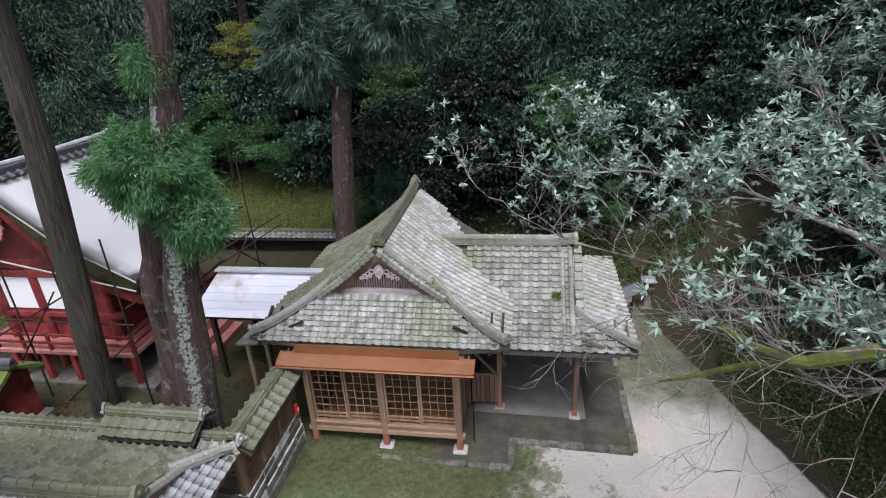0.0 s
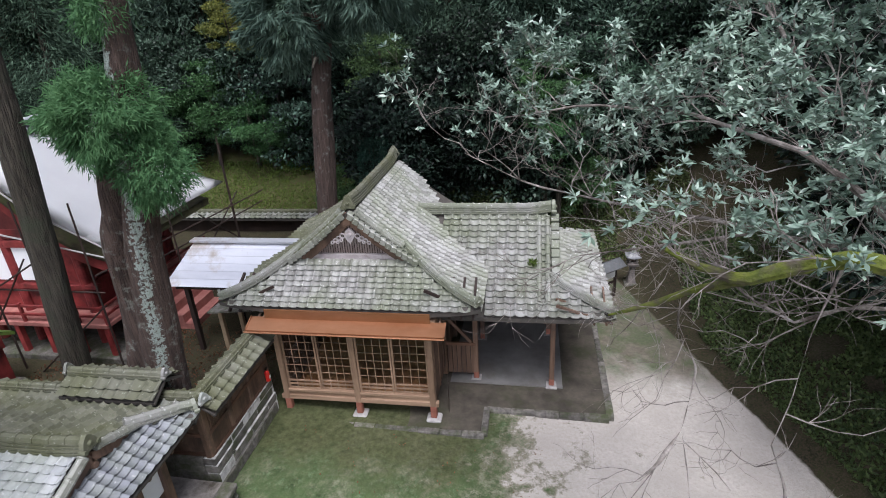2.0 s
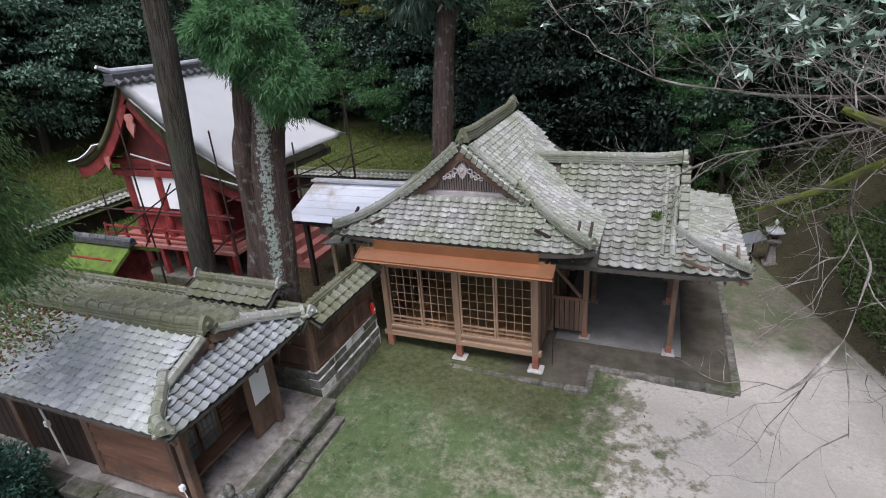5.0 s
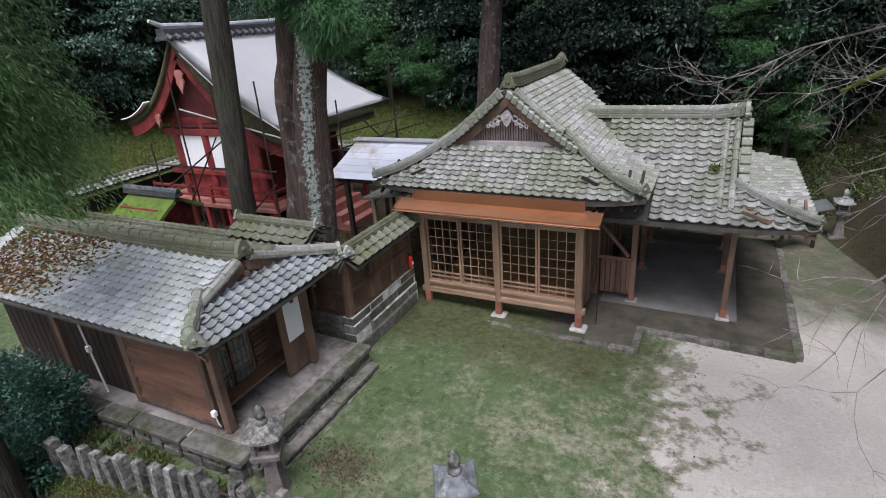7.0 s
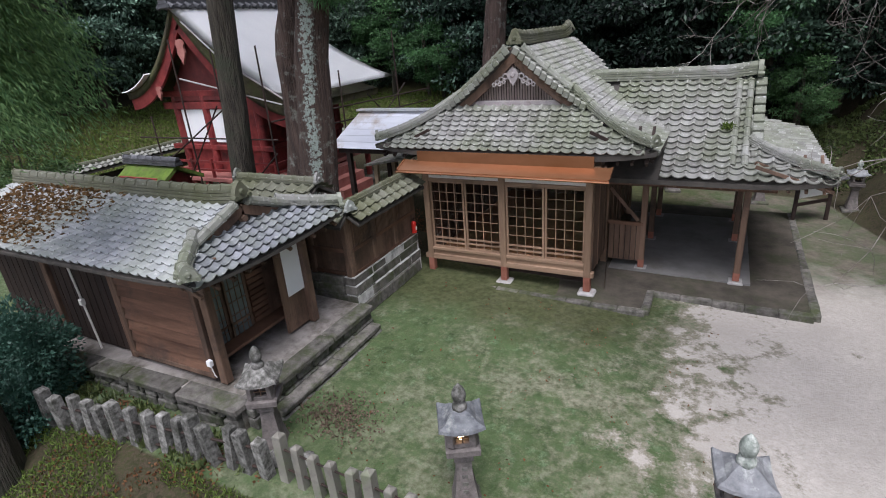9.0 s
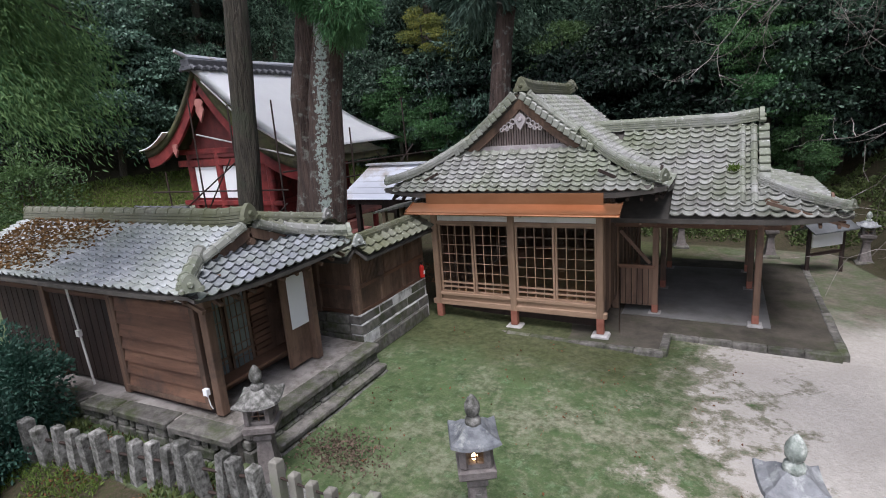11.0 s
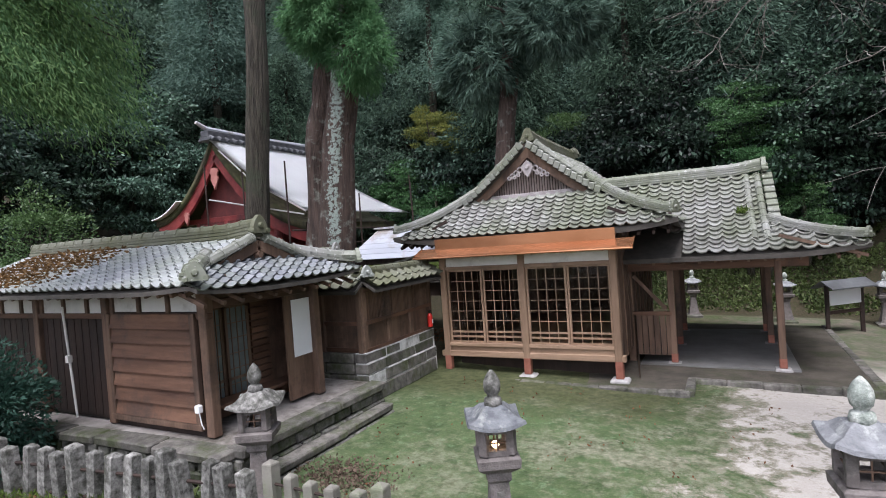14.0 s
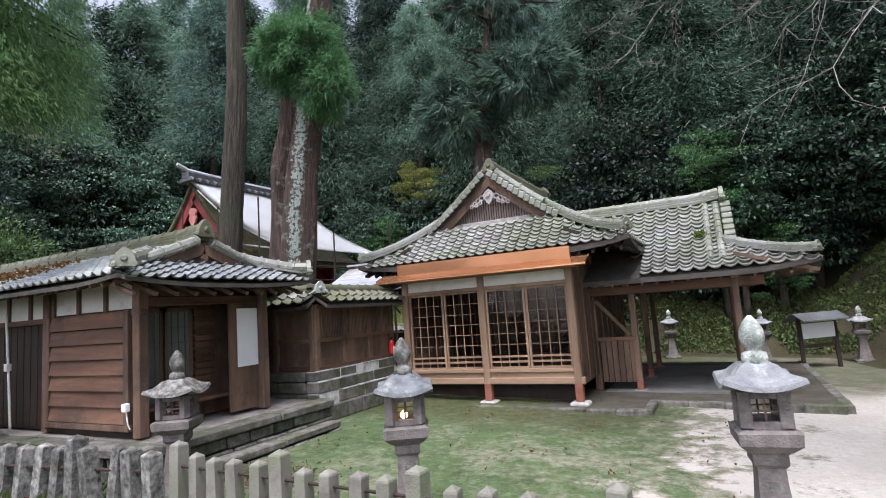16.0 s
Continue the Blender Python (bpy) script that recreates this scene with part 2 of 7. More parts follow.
M_FLOOR = mat("warm_floor_board", (0.30, 0.13, 0.05), (0.46, 0.22, 0.09), 3, 0.45, 0.15, 30, (0.2, 0.09, 0.04), 0.3, 1.0, 0, 0.1, (4, 0.2, 1))
M_GLASS_GREY = mat("grey_glass", (0.10, 0.12, 0.12), (0.17, 0.19, 0.19), 2.0, 0.15, 0.0, spec=0.5)
M_WHITE = mat("white_notice", (0.84, 0.84, 0.85), (0.88, 0.88, 0.89), 2, 0.7, 0)
M_ROPE = mat("plastic_red", (0.55, 0.02, 0.015), (0.62, 0.03, 0.02), 4, 0.4, 0)
M_SLEEVE = mat("reddish_pillar_foot", (0.20, 0.07, 0.045), (0.32, 0.13, 0.09), 3, 0.7, 0.2, 30)
M_STONE_DARK = mat("dark_mossy_stone", (0.06, 0.058, 0.05), (0.19, 0.18, 0.165), 8, 0.95, 0.7, 40, (0.045, 0.06, 0.022), 0.5, 2.6, 0, 0.25)
M_FOOTING = mat("pale_concrete", (0.27, 0.255, 0.245), (0.46, 0.44, 0.43), 6, 0.9, 0.3, 40, (0.25, 0.24, 0.22), 0.3, 3.0)


def lichen_streak(name):
    """Red-brown bark with one long streak of pale speckled lichen down the trunk."""
    m = M_BARK_LICHEN.copy()
    m.name = name
    nt = m.node_tree
    N, L = nt.nodes.new, nt.links.new
    base = nt.nodes["Principled BSDF"].inputs["Base Color"]
    src = base.links[0].from_socket
    geo = N("ShaderNodeNewGeometry")
    dot = N("ShaderNodeVectorMath")
    dot.operation = "DOT_PRODUCT"
    dot.inputs[1].default_value = (0.77, 0.64, -0.09)
    L(geo.outputs["Position"], dot.inputs[0])
    wob = N("ShaderNodeTexNoise")
    wob.inputs["Scale"].default_value = 1.3
    L(geo.outputs["Position"], wob.inputs["Vector"])
    sh = N("ShaderNodeMath")
    sh.operation = "MULTIPLY_ADD"
    L(wob.outputs["Fac"], sh.inputs[0])
    sh.inputs[1].default_value = 0.2
    L(dot.outputs["Value"], sh.inputs[2])
    cm = N("ShaderNodeMath")
    cm.operation = "SUBTRACT"
    L(sh.outputs[0], cm.inputs[0])
    cm.inputs[1].default_value = -3.815
    ab = N("ShaderNodeMath")
    ab.operation = "ABSOLUTE"
    L(cm.outputs[0], ab.inputs[0])
    mr = N("ShaderNodeMapRange")
    mr.inputs["From Min"].default_value, mr.inputs["From Max"].default_value = 0.07, 0.21
    mr.inputs["To Min"].default_value, mr.inputs["To Max"].default_value = 0.13, -0.16
    L(ab.outputs[0], mr.inputs["Value"])
    sp = N("ShaderNodeTexNoise")
    sp.inputs["Scale"].default_value, sp.inputs["Detail"].default_value, sp.inputs["Roughness"].default_value = 16.0, 4.0, 0.7
    L(geo.outputs["Position"], sp.inputs["Vector"])
    ad = N("ShaderNodeMath")
    ad.operation = "ADD"
    L(sp.outputs["Fac"], ad.inputs[0])
    L(mr.outputs[0], ad.inputs[1])
    r = N("ShaderNodeValToRGB")
    r.color_ramp.elements[0].position, r.color_ramp.elements[1].position = 0.56, 0.63
    L(ad.outputs[0], r.inputs["Fac"])
    mx = N("ShaderNodeMix")
    mx.data_type = "RGBA"
    L(r.outputs["Color"], mx.inputs["Factor"])
    L(src, mx.inputs["A"])
    mx.inputs["B"].default_value = (0.34, 0.39, 0.35, 1)
    L(mx.outputs["Result"], base)
    return m


M_BARK_STREAK = lichen_streak("lichen_streaked_bark")

# ---- ground ----
def smooth(e0, e1, v):
    t = min(max((v - e0) / (e1 - e0), 0), 1)
    return t * t * (3 - 2 * t)


def ground_z(x, y):
    """Height of the ground: a yard that falls gently to +x, banks behind and to the sides, a lower slope before the fence."""
    z = 0.16 - 0.034 * min(max(x, -6), 9)
    right = x - (9.45 - 0.33 * (y - 1.0) if y < 8 else 7.4)
    left_line = 8.9 + 2.1 * smooth(-0.5, -3.5, x)
    back = y - left_line
    left = -x - 17.0
    for d, steep in ((right, 1.0), (back, 1.1 if x > 0 else 0.5), (left, 0.55)):
        if d > 0:
            z += min(d, 1.3) * steep + max(d - 1.3, 0) * 0.42
    if y < -6.75:
        z -= 0.75 * smooth(-6.75, -8.6, y) * smooth(4.0, -3.0, x) + 0.02
    if x < -2.2 and y > -2.4:
        z += 0.22 * smooth(-2.4, -1.8, y)
    far = max(abs(x) - 45, y - 50, -y - 30, 0)
    z -= far * 0.1
    return z + 0.03 * noise.noise(Vector((x * 0.6, y * 0.6, 0))) + 0.10 * smooth(0.2, 2.0, max(right, back, left)) * noise.noise(Vector((x * 1.7, y * 1.7, 3)))


def coords(lo, hi, a, b, fine, coarse):
    out, v = [], lo
    while v < hi:
        out.append(v)
        v += fine if a <= v < b else coarse * (1 + 0.12 * min(abs(v - a), abs(v - b)))
    return out + [hi]


def build_ground():
    xs = coords(-160, 160, -18, 14, 0.3, 0.8)
    ys = coords(-90, 220, -12, 15, 0.3, 0.8)
    verts = [(x, y, ground_z(x, y)) for y in ys for x in xs]
    n = len(xs)
    faces = [(j * n + i, j * n + i + 1, (j + 1) * n + i + 1, (j + 1) * n + i) for j in range(len(ys) - 1) for i in range(n - 1)]
    me = bpy.data.meshes.new("ground")
    me.from_pydata(verts, [], faces)
    me.polygons.foreach_set("use_smooth", [True] * len(me.polygons))
    m = bpy.data.materials.new("yard_ground")
    m.use_nodes = True
    nt = m.node_tree
    N, L = nt.nodes.new, nt.links.new
    bs = nt.nodes["Principled BSDF"]
    bs.inputs["Roughness"].default_value = 0.95
    bs.inputs["Specular IOR Level"].default_value = 0.2
    geo = N("ShaderNodeNewGeometry")
    sep = N("ShaderNodeSeparateXYZ")
    L(geo.outputs["Position"], sep.inputs[0])

    def tex(scale, detail=8.0, rough=0.65):
        t = N("ShaderNodeTexNoise")
        t.inputs["Scale"].default_value, t.inputs["Detail"].default_value, t.inputs["Roughness"].default_value = scale, detail, rough
        L(geo.outputs["Position"], t.inputs["Vector"])
        return t.outputs["Fac"]

    def ramp(f, p0, p1, c0, c1):
        r = N("ShaderNodeValToRGB")
        r.color_ramp.elements[0].position, r.color_ramp.elements[1].position = p0, p1
        r.color_ramp.elements[0].color, r.color_ramp.elements[1].color = (*c0, 1), (*c1, 1)
        L(f, r.inputs["Fac"])
        return r.outputs["Color"]

    def math_(op, a, b):
        q = N("ShaderNodeMath")
        q.operation = op
        for i, v in enumerate((a, b)):
            if isinstance(v, (int, float)):
                q.inputs[i].default_value = v
            else:
                L(v, q.inputs[i])
        return q.outputs[0]

    def mix(f, a, b):
        q = N("ShaderNodeMix")
        q.data_type = "RGBA"
        L(f, q.inputs["Factor"])
        L(a, q.inputs["A"])
        L(b, q.inputs["B"])
        return q.outputs["Result"]

    def span(v, a, b):
        q = N("ShaderNodeMapRange")
        q.inputs["From Min"].default_value, q.inputs["From Max"].default_value = a, b
        L(v, q.inputs["Value"])
        return q.outputs[0]

    sand = mix(ramp(tex(14), 0.35, 0.65, (0, 0, 0), (1, 1, 1)), ramp(tex(1.1), 0.3, 0.7, (0.39, 0.355, 0.32), (0.54, 0.50, 0.455)), ramp(tex(40), 0.3, 0.7, (0.33, 0.30, 0.265), (0.46, 0.42, 0.375)))
    moss = mix(ramp(tex(9), 0.4, 0.6, (0, 0, 0), (1, 1, 1)), ramp(tex(2.3), 0.3, 0.7, (0.028, 0.046, 0.017), (0.085, 0.128, 0.052)), ramp(tex(30), 0.3, 0.7, (0.055, 0.066, 0.03), (0.105, 0.145, 0.065)))
    moss = mix(ramp(tex(5.5), 0.56, 0.66, (0, 0, 0), (0.7, 0.7, 0.7)), moss, ramp(tex(45), 0.35, 0.65, (0.075, 0.12, 0.058), (0.16, 0.22, 0.125)))
    litter = mix(ramp(tex(22), 0.42, 0.58, (0, 0, 0), (1, 1, 1)), ramp(tex(3.0), 0.35, 0.65, (0.017, 0.018, 0.009), (0.042, 0.046, 0.018)), ramp(tex(60), 0.3, 0.7, (0.032, 0.024, 0.016), (0.082, 0.062, 0.041)))
    # bare soil and dead moss between the green, moss thinning out towards the trodden part of the yard
    soil = ramp(tex(9.0), 0.32, 0.68, (0.075, 0.075, 0.042), (0.30, 0.285, 0.215))
    patch = math_("ADD", math_("MULTIPLY", tex(0.8), 0.5), math_("MULTIPLY", tex(3.8, 10.0, 0.75), 0.5))
    worn = math_("ADD", 0.5, math_("MULTIPLY", span(sep.outputs["X"], -0.6, 2.4), 0.5))
    moss = mix(math_("MULTIPLY", ramp(patch, 0.47, 0.58, (0, 0, 0), (0.8, 0.8, 0.8)), worn), moss, soil)
    dust = mix(ramp(tex(11.0), 0.35, 0.65, (0, 0, 0), (1, 1, 1)), ramp(tex(3.2), 0.3, 0.7, (0.11, 0.105, 0.065), (0.24, 0.225, 0.17)), ramp(tex(28.0), 0.3, 0.7, (0.17, 0.155, 0.115), (0.33, 0.305, 0.255)))
    edge = math_("ADD", span(sep.outputs["X"], 5.6, 1.6), math_("MULTIPLY", math_("SUBTRACT", tex(0.55), 0.5), 1.2))
    edge = math_("ADD", edge, math_("MULTIPLY", math_("SUBTRACT", tex(1.7, 10.0, 0.75), 0.5), 1.9))
    col = mix(ramp(edge, 0.32, 0.44, (0, 0, 0), (1, 1, 1)), sand, dust)
    col = mix(ramp(edge, 0.46, 0.60, (0, 0, 0), (1, 1, 1)), col, moss)
    # trodden dark soil and moss beyond the porch, with tree shade painted in
    shade = math_("ADD", span(sep.outputs["Y"], 0.5, 3.9), math_("MULTIPLY", math_("SUBTRACT", tex(0.9), 0.5), 0.9))
    col = mix(ramp(shade, 0.3, 0.75, (0, 0, 0), (0.9, 0.9, 0.9)), col, mix(ramp(tex(1.6), 0.42, 0.58, (0, 0, 0), (1, 1, 1)), ramp(tex(8.0), 0.3, 0.7, (0.07, 0.058, 0.04), (0.15, 0.13, 0.095)), ramp(tex(12.0), 0.3, 0.7, (0.035, 0.05, 0.018), (0.07, 0.095, 0.036))))
    # darker olive towards the hall front
    near_hall = math_("MULTIPLY", span(sep.outputs["Y"], -3.0, -0.9), span(sep.outputs["X"], 4.6, 2.2))
    col = mix(ramp(math_("ADD", near_hall, math_("MULTIPLY", math_("SUBTRACT", tex(1.2), 0.5), 1.2)), 0.4, 0.85, (0, 0, 0), (0.85, 0.85, 0.85)), col, ramp(tex(7.0), 0.35, 0.65, (0.032, 0.037, 0.014), (0.085, 0.088, 0.040)))
    # woodland litter on banks and behind the buildings
    right = span(math_("ADD", sep.outputs["X"], math_("MULTIPLY", sep.outputs["Y"], 0.33)), 9.2, 9.6)
    back = span(sep.outputs["Y"], 7.9, 8.7)
    rear = math_("MULTIPLY", span(sep.outputs["X"], -2.1, -2.3), span(sep.outputs["Y"], -2.6, -2.3))
    front = span(sep.outputs["Y"], -6.6, -6.9)
    wild = math_("MAXIMUM", math_("MAXIMUM", right, back), math_("MAXIMUM", rear, front))
    wild = ramp(math_("ADD", wild, math_("MULTIPLY", math_("SUBTRACT", tex(3.0), 0.5), 0.5)), 0.4, 0.6, (0, 0, 0), (1, 1, 1))
    col = mix(wild, col, litter)
    green = math_("MAXIMUM", math_("MULTIPLY", math_("MULTIPLY", span(sep.outputs["Y"], 10.3, 10.9), span(sep.outputs["Y"], 16.5, 15.0)), span(sep.outputs["X"], 0.0, -1.5)), math_("MULTIPLY", math_("MULTIPLY", span(sep.outputs["X"], -13.8, -14.8), span(sep.outputs["X"], -23.0, -21.5)), span(sep.outputs["Y"], 12.0, 10.5)))
    col = mix(ramp(math_("ADD", green, math_("MULTIPLY", math_("SUBTRACT", tex(2.0), 0.5), 0.8)), 0.45, 0.7, (0, 0, 0), (0.9, 0.9, 0.9)), col, mix(ramp(tex(7.0), 0.4, 0.6, (0, 0, 0), (1, 1, 1)), ramp(tex(20.0), 0.3, 0.7, (0.026, 0.042, 0.010), (0.085, 0.112, 0.030)), ramp(tex(30.0), 0.3, 0.7, (0.045, 0.036, 0.018), (0.11, 0.09, 0.04))))
    L(col, bs.inputs["Base Color"])
    bp = N("ShaderNodeBump")
    bp.inputs["Strength"].default_value, bp.inputs["Distance"].default_value = 0.5, 0.03
    L(tex(25), bp.inputs["Height"])
    L(bp.outputs[0], bs.inputs["Normal"])
    me.materials.append(m)
    tagged(place("ground", me), "pale sandy shrine yard with green moss patches and wooded banks", "ground", "", "structure")


build_ground()


# ---- roof tiles ----
def tile_mesh(name, material, w=0.27, L=0.225, t=0.028):
    """One pantile: a wave across, a thick lower edge. x across, y up the slope, lower edge at y = 0."""
    bm = B()
    us = [0, 0.14, 0.3, 0.5, 0.68, 0.82, 0.92, 1.0]
    hs = [0.044, 0.014, 0.0, 0.0, 0.016, 0.056, 0.068, 0.044]
    low = [bm.verts.new(((u - 0.5) * w, 0, h + 0.058)) for u, h in zip(us, hs)]
    up = [bm.verts.new(((u - 0.5) * w, L, h)) for u, h in zip(us, hs)]
    lip = [bm.verts.new(((u - 0.5) * w, 0, h + 0.058)) for u, h in zip(us, hs)]
    un = [bm.verts.new(((u - 0.5) * w, 0.004, h + 0.058 - t)) for u, h in zip(us, hs)]
    under = [bm.verts.new(((u - 0.5) * w, L, h - 0.01)) for u, h in zip(us, hs)]
    for i in range(len(us) - 1):
        bm.faces.new((low[i], low[i + 1], up[i + 1], up[i])).smooth = True
        bm.faces.new((un[i], un[i + 1], lip[i + 1], lip[i]))
        bm.faces.new((un[i], under[i], under[i + 1], un[i + 1]))
    me = to_mesh(name, bm)
    me.materials.append(material)
    return me


TILE = tile_mesh("tile", M_TILE)
TILE_HOUSE = tile_mesh("tile", M_TILE_HOUSE)
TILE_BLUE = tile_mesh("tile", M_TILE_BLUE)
TILE_MOSS = tile_mesh("tile", M_TILE_MOSSY)
TILE_W, TILE_STEP = 0.232, 0.172


def lay_tiles(parent, eave0, along, inward, length, profile, keep, tile, single=300, joined_material=None, jitter=0.006, wide=TILE_W, step=TILE_STEP):
    """Tiles on a slope. eave0: the eave's start; along: unit vector along the eave; inward: unit plan vector up the slope;
    profile(d): height at plan distance d; keep(d, s): whether a tile belongs there. The first ones are parts, the rest one joined mesh."""
    along, inward, eave0 = Vector(along), Vector(inward), Vector(eave0)
    rnd = random.Random(int(length * 1000) + len(W))
    rows, d = [], 0.0
    while d < 6.0:
        g = (profile(d + 0.05) - profile(d)) / 0.05
        rows.append((d, math.atan(g)))
        d += step * math.cos(math.atan(g))
    cells = []
    cols = int(length / wide)
    for d, ang in rows:
        for c in range(cols):
            s = (c + 0.5) * length / cols
            if keep(d + 0.1, s):
                cells.append((d, ang, s))
    rest = B()
    up = Vector((0, 0, 1))
    for k, (d, ang, s) in enumerate(cells):
        p = eave0 + along * s + inward * d + up * (profile(d) - eave0.z)
        v = inward * math.cos(ang) + up * math.sin(ang)
        nrm = along.cross(v)
        flip = nrm.z < 0
        ax = -along if flip else along
        nrm = ax.cross(v)
        m = Matrix((ax, v, nrm)).transposed().to_4x4()
        m.translation = p + nrm * rnd.uniform(0, jitter)
        m = m @ Matrix.Rotation(rnd.uniform(-0.03, 0.03), 4, "Z") @ Matrix.Rotation(rnd.uniform(-0.02, 0.03), 4, "X") @ Matrix.Diagonal((length / cols / 0.27, step / TILE_STEP, 0.9 * wide / TILE_W, 1))
        if k < single:
            place("tile", tile, parent, m)
        else:
            n0 = len(rest.verts)
            rest.from_mesh(tile)
            rest.verts.ensure_lookup_table()
            for vv in rest.verts[n0:]:
                vv.co = m @ vv.co
    if len(rest.verts):
        ob = part("tile_rows", rest, joined_material or tile.materials[0], parent)
        ob["kind"] = "stuff"
    else:
        rest.free()


def roof_sheet(parent, name, f, x0, x1, y0, y1, keep, material, thick=0.10, step=0.12):
    """The boarded body of a roof under its tiles: z = f(x, y) where keep(x, y)."""
    bm = B()
    nx, ny = max(2, int((x1 - x0) / step)), max(2, int((y1 - y0) / step))
    top, low = {}, {}

    def at(i, j):
        if (i, j) not in top:
            x, y = x0 + (x1 - x0) * i / nx, y0 + (y1 - y0) * j / ny
            z = f(x, y)
            top[i, j] = bm.verts.new((x, y, z))
            low[i, j] = bm.verts.new((x, y, z - thick))
        return i, j
    cells = {(i, j) for i in range(nx) for j in range(ny) if keep(x0 + (x1 - x0) * (i + 0.5) / nx, y0 + (y1 - y0) * (j + 0.5) / ny)}
    for i, j in cells:
        q = [at(i, j), at(i + 1, j), at(i + 1, j + 1), at(i, j + 1)]
        bm.faces.new([top[k] for k in q])
        bm.faces.new([low[k] for k in q[::-1]])
        for a, b, other in ((0, 1, (i, j - 1)), (1, 2, (i + 1, j)), (2, 3, (i, j + 1)), (3, 0, (i - 1, j))):
            if other not in cells:
                bm.faces.new((top[q[a]], low[q[a]], low[q[b]], top[q[b]]))
    return part(name, bm, material, parent)


def ridge(parent, pts, material, w=0.22, layers=3, cap=0.075, name="ridge", h=0.05):
    """A ridge of stacked flat tiles with a row of round cap tiles, along the points."""
    pts = [Vector(p) for p in pts]
    bm = B()
    for k in range(layers):
        ww = w * (1 - 0.12 * k)
        sweep(bm, [p + Vector((0, 0, h * (k + 0.5))) for p in pts], ww, h * 0.82)
    body = part(name, bm, material, parent)
    length = sum((b - a).length for a, b in zip(pts, pts[1:]))
    n = max(2, int(length / 0.27))
    cum = [0.0]
    for a, b in zip(pts, pts[1:]):
        cum.append(cum[-1] + (b - a).length)

    def at(s):
        for i in range(len(pts) - 1):
            if s <= cum[i + 1] + 1e-6:
                return pts[i].lerp(pts[i + 1], (s - cum[i]) / max(cum[i + 1] - cum[i], 1e-6))
        return pts[-1]
    up = Vector((0, 0, h * layers))
    for i in range(n):
        bm = B()
        a, b = at(length * i / n) + up, at(length * (i + 1.06) / n if i < n - 1 else length) + up
        tube(bm, [a, a.lerp(b, 0.12), a.lerp(b, 0.13), b], [cap * 1.12, cap * 1.12, cap * 0.93, cap * 0.91], 8)
        part("cap_tile", bm, material, body)
    return body


def end_tile(parent, at, facing, size, material):
    """A demon-less ridge-end tile: a thick rounded shield with side curls and a knob."""
    f = Vector(facing).normalized()
    s = Vector((-f.y, f.x, 0))
    p = Vector(at)
    bm = B()
    outline = [(-0.5, -0.35), (-0.42, 0.05), (-0.3, 0.3), (-0.12, 0.5), (0, 0.56), (0.12, 0.5), (0.3, 0.3), (0.42, 0.05), (0.5, -0.35), (0.2, -0.3), (-0.2, -0.3)]
    a = [bm.verts.new(p + s * u * size + Vector((0, 0, v * size)) + f * 0.05 * size) for u, v in outline]
    b = [bm.verts.new(p + s * u * size + Vector((0, 0, v * size)) - f * 0.2 * size) for u, v in outline]
    bm.faces.new(a)
    bm.faces.new(b[::-1])
    n = len(outline)
    for i in range(n):
        bm.faces.new((a[i], b[i], b[(i + 1) % n], a[(i + 1) % n]))
    for u in (-0.42, 0.42):
        q = p + s * u * size + Vector((0, 0, -0.2 * size))
        tube(bm, [q - f * 0.2 * size, q + f * 0.14 * size], [0.14 * size, 0.12 * size], 10)
    q = p + Vector((0, 0, 0.05 * size))
    tube(bm, [q, q + f * 0.16 * size], [0.2 * size, 0.1 * size], 10)
    return part("ridge_end_tile", bm, material, parent)


M_GABLE_TIE = mat("pale_bleached_wood", (0.34, 0.30, 0.30), (0.50, 0.46, 0.46), 4, 0.75, 0.25, 40, (0.24, 0.20, 0.19), 0.3, 2.5, 0, 0.1)
M_GABLE = mat("pale_weathered_slats", (0.20, 0.155, 0.14), (0.36, 0.30, 0.275), 5, 0.8, 0.3, 40, None, 0, 1, 0, 0.15, (1, 1, 0.15))


# ---- worship hall ----
HX, HE = 2.92, 3.0          # half width to the eave, eave height
H_Y0, H_G, H_Y1 = -0.06, 0.92, 5.25   # front eave, gable plane, back


def hall_side(d):
    return HE + 0.40 * d + 0.092 * d * d


def hall_skirt(d):
    return HE + 0.72 * d + 0.15 * d * d


def lift(x, y, cx, cy):
    """The upward turn of an eave near its corner."""
    r = math.hypot(x - cx, y - cy)
    return 0.14 * max(0, 1 - r / 1.3) ** 2


def porch_front(d):
    return PE + 0.46 * d + 0.065 * d * d


PE, P_Y0, P_R, P_X1, P_G = 2.36, 0.90, 3.45, 5.78, 4.42


